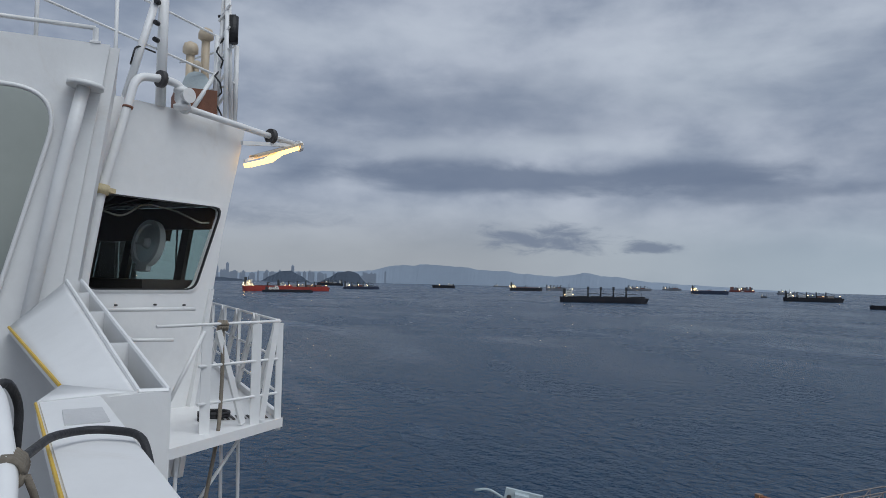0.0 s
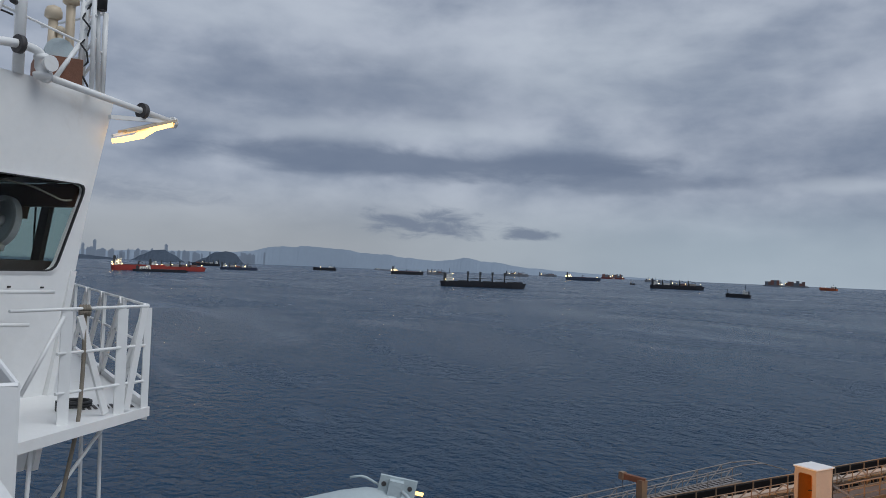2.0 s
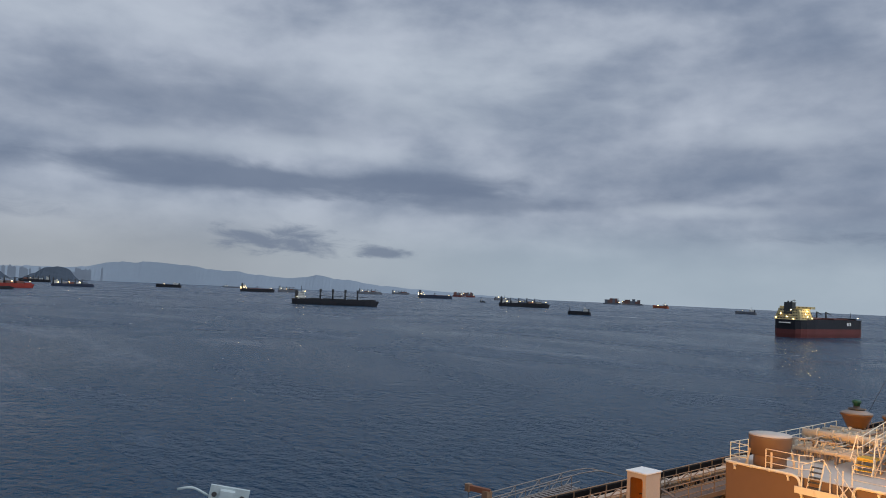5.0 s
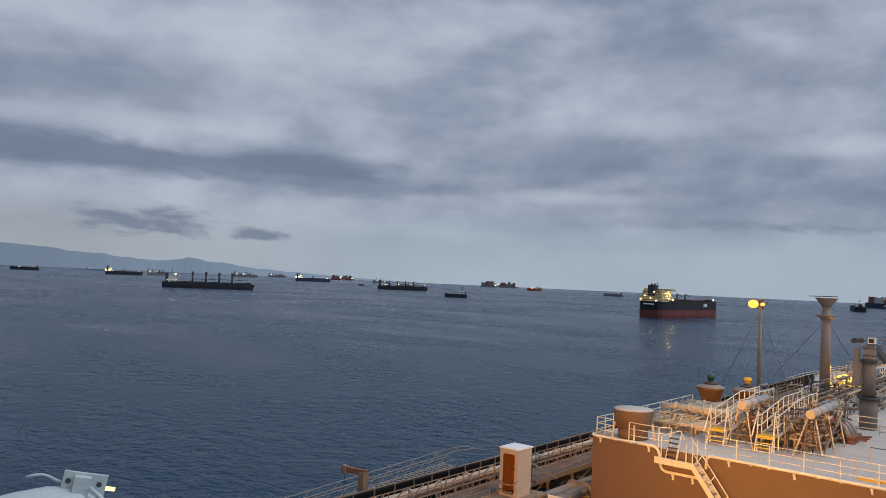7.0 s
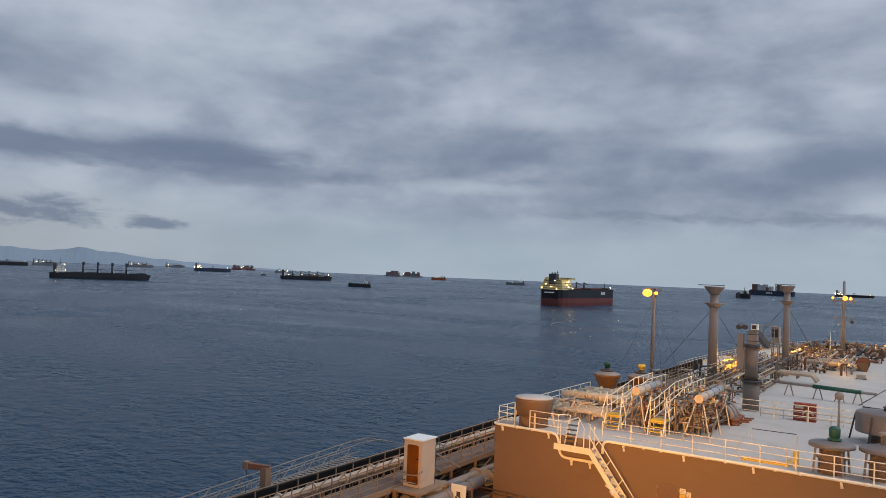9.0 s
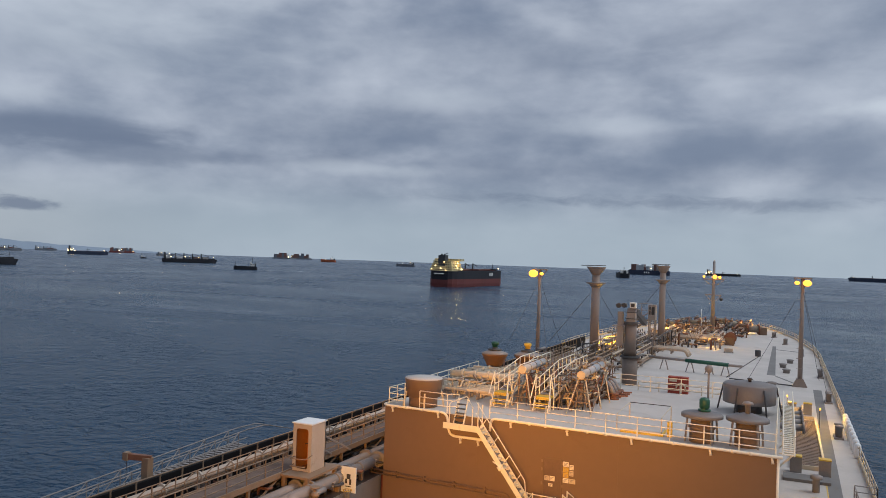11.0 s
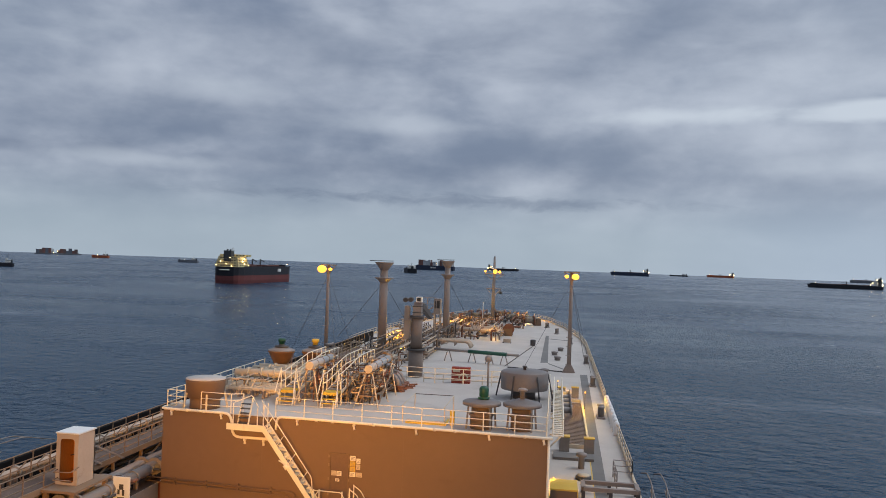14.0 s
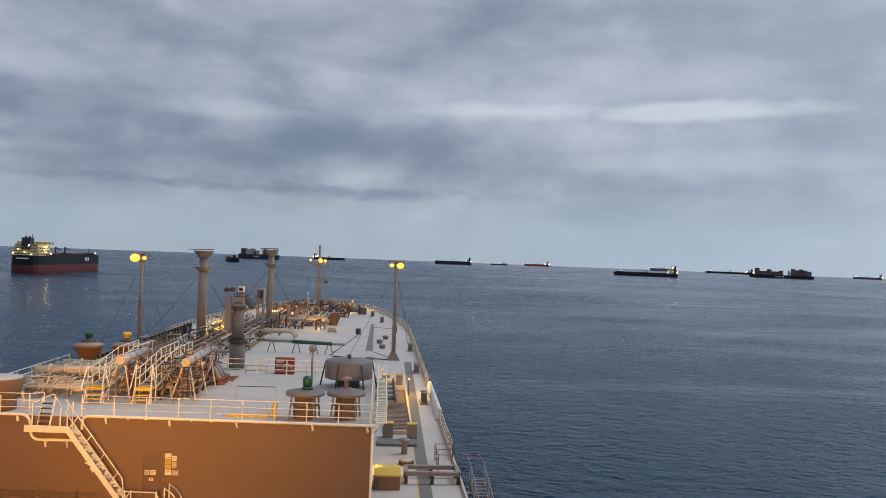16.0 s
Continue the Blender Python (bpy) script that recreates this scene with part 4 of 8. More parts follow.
def ship(label, category, az0, az1, el, side, theta, paintname, kind, free=8.0, wide=None, lights=4, housemat=None, boot=0.16, hl=0.06, tiers=4):
    """A ship between two bearings (degrees clockwise of our bow) at a depth below the horizontal.
    side: +1 if its bow points to the right of us, -1 to the left; theta: how far the bow turns away."""
    d = EYE / math.tan(radians(el))
    app = d * radians(az1 - az0)
    c, s = abs(math.cos(radians(theta))), abs(math.sin(radians(theta)))
    ratio = wide or 0.17
    L = app / (c + ratio * s)
    W = L * ratio
    a = radians((az0 + az1) / 2)
    right, away = Vector((math.cos(a), -math.sin(a), 0)), Vector((math.sin(a), math.cos(a), 0))
    bow = right * (side * math.cos(radians(theta))) + away * math.sin(radians(theta))
    at = away * (d + W * 0.5 * c + L * 0.5 * s)
    turn = math.degrees(math.atan2(-bow.x, bow.y))
    o = thing(category.replace(" ", "_"), label, category, (at.x, at.y, 0), turn, group="ships at anchor")
    hm = housemat or FARWHITE
    bm = B()
    hull_form(bm, L, W, -1.5, free, 0.16, 0.10 if free > 17 else 0.06)
    part("hull", bm, HULLS[paintname], o)
    if boot > 0.3:
        bm = B()
        hull_form(bm, L * 1.0, W * 1.006, -1.4, free * boot, 0.16, 0.10 if free > 17 else 0.06, flare=0)
        part("boot_topping", bm, HULLS["oxide"], o, "oxide red waterline band")
    bm = B()
    n = max(6, int(L / 9))
    for i in range(n):
        y = -L * 0.42 + L * 0.8 * i / n
        for x in (-W * 0.48, W * 0.48):
            box(bm, x - 0.08, y, free, x + 0.08, y + L * 0.8 / n * 0.9, free + 0.9)
    tagged(part("bulwark", bm, HULLS[paintname], o), kind="stuff")
    bm = B()
    prism(bm, [(-W * 0.32, L * 0.36), (W * 0.32, L * 0.36), (W * 0.12, L * 0.47), (-W * 0.12, L * 0.47)], "z", free, free + min(2.4, free * 0.32))
    part("forecastle", bm, HULLS[paintname], o)
    bm = B()
    bar(bm, (0, L * 0.43, free), (0, L * 0.43, free + 9), 0.45, 6, 0.2)
    part("foremast", bm, FARDARK, o)
    hy = -L * 0.40
    spots = []
    if kind == "bulk":
        top = house(o, hy, free, W * 0.8, L * 0.075, 4, hm)
        funnel(o, hy - L * 0.055, free, W * 0.25, L * 0.03, 13)
        for i in range(5):
            y = -L * 0.29 + i * L * 0.145
            bm = B()
            box(bm, -W * 0.3, y, free, W * 0.3, y + L * 0.10, free + 2.0)
            part("hatch_cover", bm, FARDARK, o, "", 0.2)
        for i in range(4):
            y = -L * 0.17 + i * L * 0.145
            bm = B()
            bar(bm, (0, y - L * 0.01, free), (0, y - L * 0.01, free + 15), 1.35, 10)
            box(bm, -1.6, y - L * 0.01 - 1.6, free + 12, 1.6, y - L * 0.01 + 1.8, free + 17)
            beam(bm, (1.2, y, free + 6.2), (2.0, y + L * 0.11, free + 5.6), 0.7, 0.8)
            part("cargo_crane", bm, FARDARK, o, "dark pedestal crane with lowered jib")
        spots = [(W * 0.3, hy + L * 0.045, free + 4), (W * 0.3, hy - L * 0.05, free + 3), (0, hy + L * 0.04, top + 1), (W * 0.45, L * 0.3, free + 2)]
    elif kind == "tanker":
        top = house(o, hy, free, W * 0.82, L * hl, tiers, hm)
        funnel(o, hy - L * 0.055, free, W * 0.26, L * 0.045, 17.5)
        for x in (-2.2, -0.8, 0.8, 2.2):
            bm = B()
            bar(bm, (x, -L * 0.33, free + 1.6), (x, L * 0.36, free + 1.6), 0.45, 6)
            part("deck_pipe", bm, FARDECK, o)
        bm = B()
        for i in range(14):
            y = -L * 0.32 + i * L * 0.05
            box(bm, -W * 0.3, y, free, W * 0.3, y + 0.8, free + 1.2)
        tagged(part("pipe_support", bm, FARDECK, o), kind="stuff")
        for y, sx in ((-L * 0.02, 1), (-L * 0.02, -1)):
            bm = B()
            bar(bm, (sx * W * 0.15, y, free), (sx * W * 0.15, y, free + 9), 0.9, 8)
            beam(bm, (sx * W * 0.15, y, free + 8.5), (sx * W * 0.15, y + L * 0.07, free + 6), 0.8, 0.8)
            part("hose_crane", bm, FARDARK, o)
        bm = B()
        box(bm, -W * 0.46, -L * 0.04, free + 1.2, W * 0.46, L * 0.04, free + 2.4)
        part("manifold", bm, FARDECK, o)
        spots = [(W * 0.3, hy + L * 0.04, free + 8), (-W * 0.3, hy + L * 0.04, free + 8), (W * 0.43, hy, free + 3.4), (0, hy - L * 0.09, free + 3), (W * 0.3, L * 0.4, free + 3)]
        spots += [(W * 0.44, hy - L * 0.03, free + 6), (W * 0.2, hy - L * 0.09, free + 1), (-W * 0.2, hy - L * 0.09, free + 6), (W * 0.42, hy + L * 0.07, free + 2), (-W * 0.35, hy - L * 0.09, free + 2), (W * 0.42, hy, free + 9), (0.1 * W, hy - L * 0.08, free + 10)]
    elif kind == "container":
        top = house(o, -L * 0.12, free, W * 0.86, L * 0.045, 6, hm)
        funnel(o, -L * 0.34, free, W * 0.25, L * 0.04, 18)
        random.seed(int(d))
        for i in range(14):
            y = -L * 0.46 + i * L * 0.062
            if abs(y + L * 0.095) < L * 0.06:
                continue
            h = 2.6 * random.choice((4, 5, 6, 6, 7)) * min(1.35, 0.45 + L / 210)
            for k, x in enumerate((-0.44, -0.15, 0.14)):
                bm = B()
                box(bm, W * x, y, free, W * (x + 0.285), y + L * 0.0605, free + h - (k == 1) * random.choice((0, 2.4)))
                part("container", bm, random.choice(BOXES[2:] if paintname == "blue" else BOXES[:3]), o)
        for side in (-1, 1):
            for k in range(3):
                bm = B()
                box(bm, side * W * 0.5 - 0.08, L * (-0.05 + 0.05 * k), free * 0.4, side * W * 0.5 + 0.08, L * (-0.05 + 0.05 * k + 0.032), free * 0.75)
                part("name_bar", bm, FARWHITE, o, "white painted lettering bar")
        spots = [(W * 0.5, -L * 0.1, free + 4), (W * 0.5, -L * 0.02, top * 0.7), (W * 0.3, L * 0.42, free + 3)]
    elif kind == "gear":
        top = house(o, hy, free, W * 0.85, L * 0.085, 3, hm)
        funnel(o, hy - L * 0.06, free, W * 0.3, L * 0.035, 14)
        for i in range(4):
            y = -L * 0.25 + i * L * 0.16
            bm = B()
            box(bm, -W * 0.38, y, free, W * 0.38, y + L * 0.11, free + 5.5)
            part("hold_cover", bm, random.choice(BOXES), o, "", 0.3)
            bm = B()
            bar(bm, (0, y - L * 0.02, free), (0, y - L * 0.02, free + 13), 1.4, 8)
            box(bm, -W * 0.3, y - L * 0.02 - 0.6, free + 11.5, W * 0.3, y - L * 0.02 + 0.6, free + 12.6)
            beam(bm, (1, y, free + 12), (1, y + L * 0.12, free + 7), 0.7, 0.8)
            part("cargo_crane", bm, FARDARK, o)
        spots = [(W * 0.4, hy + L * 0.05, free + 4), (W * 0.5, -L * 0.1, free + 5), (W * 0.5, L * 0.15, free + 5), (W * 0.2, L * 0.43, free + 5), (-W * 0.5, 0, free + 5)]
    else:  # small craft
        top = house(o, hy + L * 0.12 if kind == "tug" else hy, free, W * 0.7, L * 0.2, 2, hm)
        funnel(o, hy - L * 0.02 if kind == "tug" else hy - L * 0.08, free, W * 0.25, L * 0.05, 6)
        bm = B()
        box(bm, -W * 0.3, -L * 0.05, free, W * 0.3, L * 0.3, free + 1.2)
        part("cargo_deck", bm, FARDARK, o)
        spots = [(W * 0.3, hy + L * 0.15, free + 5), (W * 0.3, L * 0.2, free + 2)]
    deck_lights(o, [Vector(p) for p in spots[:lights]], SMALLLIGHT, 0.35 + d / 3400)
    return o


FLEET = [
    ("red tanker with a white stern house lying at anchor", "tanker", -80.6, -76.9, 1.12, 1, 18, "red", "tanker", 10, None, 11, None, 0.16, 0.13, 4),
    ("red tanker lying beyond a small service vessel", "tanker", -78.3, -74.4, 1.05, 1, 10, "red", "gear", 8, None, 5),
    ("small dark bunker barge alongside a red tanker", "barge", -79.2, -75.6, 1.16, 1, 4, "black", "tug", 4, None, 1),
    ("dark cargo ship far off before the islands", "cargo ship", -75.4, -73.5, 0.62, -1, 10, "black", "gear", 8, None, 3),
    ("dark blue supply vessel with a crane and lit house", "supply vessel", -73.5, -70.9, 0.83, 1, 6, "blue", "gear", 6, None, 3),
    ("small dark coaster far off on the horizon", "coaster", -67.1, -65.4, 0.63, -1, 10, "black", "tug", 9, None, 2),
    ("dark tanker far off with a lit stern house", "tanker", -61.5, -59.1, 0.69, 1, 8, "black", "tanker", 9, None, 9),
    ("low grey barge on the horizon", "barge", -62.7, -61.5, 0.47, 1, 5, "grey", "tug", 4, None, 0),
    ("dark cargo ship half hidden behind a bulk carrier", "cargo ship", -58.9, -57.4, 0.62, 1, 8, "grey", "gear", 7, None, 2),
    ("black bulk carrier with four deck cranes and white house", "bulk carrier", -57.95, -51.65, 1.43, 1, 6, "black", "bulk", 8.5, None, 3),
    ("grey cargo ship with cranes beyond the bulk carrier", "cargo ship", -53.2, -51.5, 0.51, 1, 6, "grey", "gear", 9, None, 2),
    ("small cargo ship on the horizon", "cargo ship", -50.8, -49.5, 0.43, 1, 6, "grey", "gear", 8, None, 1),
    ("grey gas tanker with a warmly lit stern house", "tanker", -48.9, -46.4, 0.615, 1, 5, "blue", "tanker", 11, None, 10),
    ("rusty container ship on the horizon", "container ship", -46.4, -44.75, 0.42, 1, 5, "oxide", "container", 8, None, 3),
    ("tiny dark launch on the sea", "launch", -44.4, -44.0, 0.75, 1, 5, "black", "tug", 2.5, 0.3, 0),
    ("white-housed coaster behind a cargo ship", "coaster", -43.4, -42.2, 0.53, 1, 20, "grey", "tug", 8, None, 2),
    ("dark general cargo ship with deck cranes and lamps", "cargo ship", -43.05, -39.35, 0.95, 1, 8, "black", "gear", 8.5, None, 5),
    ("grey barge train low on the horizon", "barge", -35.65, -32.8, 0.445, 1, 5, "grey", "container", 5, None, 2),
    ("orange-red tug with a bright house", "tug", -32.3, -31.1, 0.58, -1, 25, "orange", "tug", 8, 0.3, 3),
    ("grey supply vessel with white house and mast", "supply vessel", -26.85, -25.4, 0.71, -1, 15, "grey", "tug", 7, 0.3, 3),
    ("dark bulk carrier seen from astern with white house", "bulk carrier", -11.1, -10.05, 0.93, -1, 82, "black", "tug", 11, 0.3, 3),
    ("large container ship stacked high and seen broadside", "container ship", -10.3, -7.3, 0.66, -1, 20, "blue", "container", 15, None, 3),
    ("tanker behind the foremast with bright lamps", "tanker", -5.0, -2.7, 0.53, 1, 6, "black", "tanker", 8, None, 10),
    ("dark tanker with a tall stern house on the horizon", "tanker", 3.75, 6.45, 0.535, -1, 6, "blue", "tanker", 13, None, 7),
    ("small dark coaster with a white house", "coaster", 7.8, 9.05, 0.455, -1, 5, "black", "tug", 5, None, 1),
    ("red ship with a lit orange deck", "tanker", 10.25, 12.05, 0.43, -1, 5, "orange", "tanker", 9, None, 9),
    ("long low black tanker with a lit stern", "tanker", 16.55, 21.0, 0.845, -1, 4, "black", "tanker", 9, None, 10),
    ("dark tanker partly hidden behind another tanker", "tanker", 19.05, 20.9, 0.43, -1, 5, "grey", "tanker", 12, None, 9),
    ("dark tanker on the horizon with a bright stern", "tanker", 22.75, 25.9, 0.43, -1, 5, "black", "tanker", 8, None, 10),
    ("large dark container ship stacked high with containers", "container ship", 25.55, 29.6, 0.59, -1, 5, "black", "container", 10, None, 3),
    ("low grey tanker far off", "tanker", 31.8, 33.5, 0.43, -1, 5, "grey", "tanker", 8, None, 8),
]
for row in FLEET:
    ship(*row)
giant = ship("large red and black tanker with a yellow-lit stern house", "tanker", -24.62, -18.25, 2.11, 1, 66, "black", "tanker", 18, 0.2, 12, FARBUFF, 0.5, 0.17, 4)
shape = [o for o in giant.children if o.name.split(".")[0] == "hull"][0].data.vertices
L, W = 2 * max(v.co.y for v in shape), 2 * max(v.co.x for v in shape)
for k in range(3):
    bm = B()
    box(bm, W * 0.5 - 0.05, L * (0.13 + 0.022 * k), 12.6, W * 0.5 + 0.06, L * (0.13 + 0.022 * k + 0.015), 16.2)
    part("name_bar", bm, FARWHITE, giant, "white painted lettering bar")
for k in range(7):
    bm = B()
    box(bm, W * (-0.17 + 0.05 * k), -L / 2 - 1.0, 14.3, W * (-0.17 + 0.05 * k + 0.03), -L / 2 + 1.5, 15.5)
    part("name_bar", bm, FARWHITE, giant, "white painted lettering bar")
boat = ship("low dark patrol boat trailing a pale wake", "patrol boat", -38.05, -36.4, 1.32, -1, 6, "black", "tug", 5, 0.2, 0)


def wake():
    """Foam trailing behind the patrol boat; it moves with it."""
    bm = B()
    n = 14
    rows = []
    for i in range(n + 1):
        y = -20 - i * 5.5
        w = (1.2 + i * 0.55) * (0.8 + 0.4 * noise.noise((i * 0.7, 3.1, 0)))
        rows.append([bm.verts.new((x * w, y, 0.06 + 0.05 * (1 - abs(x)))) for x in (-1, -0.3, 0.3, 1)])
    for a, b in zip(rows, rows[1:]):
        for k in range(3):
            bm.faces.new((a[k], a[k + 1], b[k + 1], b[k]))
    part("wake_foam", bm, material("pale_foam", (0.42, 0.46, 0.50), 0.7, vary=0.25, grain=0.6, bump=0), boat, "pale foam streak")


wake()
big = bpy.data.lights.new("stern_floodlight", "POINT")
big.energy, big.color, big.shadow_soft_size = 1500, (1.0, 0.72, 0.28), 1.0
for a, r, z in ((-23.6, 890, 36), (-22.2, 890, 27)):
    new("stern_floodlight", big).location = (r * math.sin(radians(a)), r * math.cos(radians(a)), z)


# ---- land on the horizon ----
def ridge(name, label, az0, az1, r, heights, mat, step=0.25):
    bm = B()
    n = int((az1 - az0) / step)
    lo, hi, back = [], [], []
    for i in range(n + 1):
        a = az0 + (az1 - az0) * i / n
        s = i / n * (len(heights) - 1)
        k = min(int(s), len(heights) - 2)
        h = heights[k] + (heights[k + 1] - heights[k]) * (3 * (s - k) ** 2 - 2 * (s - k) ** 3)
        h *= 0.92 + 0.10 * noise.noise((a * 0.9, r, 0)) + 0.05 * noise.noise((a * 3.1, r, 2))
        q = radians(a)
        for ring, rr, z in ((lo, r, -1), (hi, r + 60, max(0.5, h)), (back, r + 130, -1)):
            ring.append(bm.verts.new((rr * math.sin(q), rr * math.cos(q), z)))
    for a, b in ((lo, hi), (hi, back)):
        for i in range(n):
            bm.faces.new((a[i], a[i + 1], b[i + 1], b[i]))
    tagged(part(name, bm, mat), label, "hill", kind="structure")


# air haze is mixed into the ridge and tower base colours
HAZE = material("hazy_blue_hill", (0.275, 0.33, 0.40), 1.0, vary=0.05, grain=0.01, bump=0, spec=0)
NEARHILL = material("dark_wooded_island", (0.075, 0.095, 0.125), 1.0, vary=0.2, grain=0.03, bump=0, spec=0)
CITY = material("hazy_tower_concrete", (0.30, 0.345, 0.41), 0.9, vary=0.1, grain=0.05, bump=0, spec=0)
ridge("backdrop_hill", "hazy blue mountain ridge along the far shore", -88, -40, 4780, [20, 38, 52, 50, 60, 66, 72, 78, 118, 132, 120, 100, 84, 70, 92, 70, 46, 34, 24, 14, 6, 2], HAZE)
ridge("backdrop_island", "dark wooded island off the far shore", -79.3, -75.9, 4300, [4, 34, 62, 64, 40, 4], NEARHILL)
ridge("backdrop_island", "dark wooded headland off the far shore", -75.2, -71.9, 4200, [4, 30, 64, 70, 62, 6], NEARHILL)
ridge("backdrop_island", "low dark island under the city", -86, -79.9, 4350, [14, 20, 16, 22, 14, 4], NEARHILL)


def skyline():
    random.seed(5)
    for a, h, w in [(-82.3, 118, 26), (-82.0, 96, 22), (-81.6, 150, 16), (-81.1, 92, 30), (-80.5, 84, 26), (-79.9, 78, 40), (-79.5, 105, 18), (-78.9, 88, 26), (-78.5, 82, 34), (-78.0, 110, 18), (-77.6, 86, 30), (-77.1, 138, 18), (-76.7, 82, 30), (-75.9, 96, 22), (-75.2, 84, 30), (-74.2, 92, 16), (-73.6, 78, 26), (-72.6, 86, 18), (-71.6, 74, 22), (-70.5, 112, 12), (-83.0, 130, 18), (-83.6, 100, 24), (-84.4, 122, 20), (-85.2, 96, 26)] + [(random.uniform(-86, -71), random.uniform(60, 95), random.uniform(14, 36)) for _ in range(40)]:
        q = radians(a)
        t = thing("tower_block", "distant hazy city tower block on the shore", "building", (4700 * math.sin(q), 4700 * math.cos(q), 0), -a, group="city skyline")
        bm = B()
        h *= 0.62
        w *= random.uniform(0.5, 1.1)
        h *= random.uniform(0.8, 1.1)
        box(bm, -w / 2, -8, 0, w / 2, 8, h)
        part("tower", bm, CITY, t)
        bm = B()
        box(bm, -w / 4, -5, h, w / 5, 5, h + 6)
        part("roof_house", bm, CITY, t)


skyline()

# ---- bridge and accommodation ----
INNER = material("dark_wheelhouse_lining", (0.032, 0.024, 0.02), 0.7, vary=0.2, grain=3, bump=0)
PELMET = material("brown_wood_pelmet", (0.085, 0.045, 0.03), 0.55, vary=0.2, grain=4, bump=0)
SHADELINING = material("grey_green_wall_and_shade", (0.40, 0.43, 0.40), 0.6, vary=0.06, grain=2, bump=0)
TINTED = glass_material("green_tinted_glass", (0.42, 0.56, 0.56))
WINGREY = material("clear_view_disc_grey", (0.80, 0.81, 0.81), 0.5, vary=0.08, grain=5, bump=0)
WINGREY.node_tree.nodes["Principled BSDF"].inputs["Transmission Weight"].default_value = 0.75


def panel(bm, outline, hole, o, u, thick):
    """An upright wall: outline and hole in (along, z) with the same number of points, set out from o along u."""
    side = Vector((u.y, -u.x, 0)) * thick
    def ring(pts, d):
        return [bm.verts.new(o + u * a + Vector((0, 0, z)) + d) for a, z in pts]
    n = len(outline)
    fo, fi, bo, bi = ring(outline, side * 0), ring(hole, side * 0), ring(outline, -side), ring(hole, -side)
    for i in range(n):
        j = (i + 1) % n
        bm.faces.new((fo[i], fo[j], fi[j], fi[i]))
        bm.faces.new((bo[j], bo[i], bi[i], bi[j]))
        bm.faces.new((fo[j], fo[i], bo[i], bo[j]))
        bm.faces.new((fi[i], fi[j], bi[j], bi[i]))
    bmesh.ops.recalc_face_normals(bm, faces=bm.faces)
    return bm


def rounded(pts, r, k=4):
    """The outline with its corners rounded."""
    out, n = [], len(pts)
    for i in range(n):
        a, c, b = (Vector(pts[(i + j) % n]) for j in (-1, 0, 1))
        s, e = c + (a - c).normalized() * r, c + (b - c).normalized() * r
        for q in range(k):
            t = q / (k - 1)
            out.append(tuple(s * (1 - t) ** 2 + c * 2 * t * (1 - t) + e * t * t))
    return out


def spread(pts, k=4):
    """Each corner given k times over, a hair apart, to pair with a rounded hole."""
    out, n = [], len(pts)
    for i in range(n):
        a, c, b = (Vector(pts[(i + j) % n]) for j in (-1, 0, 1))
        for q in range(k):
            t = q / (k - 1) - 0.5
            out.append(tuple(c + (a - c).normalized() * max(0, -t) * 0.04 + (b - c).normalized() * max(0, t) * 0.04))
    return out


W0, WU = Vector((-9.5, -0.22, 0)), Vector((-0.512, 0.859, 0))
ROOF = 33.95


def accommodation():
    bm = B()
    box(bm, -30, -16, 8, 3.2, -0.75, 30.15)
    tagged(part("wall_accommodation", bm, WHITE), "white painted accommodation block below the bridge", "accommodation", kind="structure")
    bm = B()
    box(bm, -30, -16, 30.15, 3.4, 0.1, 30.25)
    tagged(part("floor_bridge_wing", bm, WALKPAINT), "dark grey bridge wing deck", "deck", kind="structure")


accommodation()


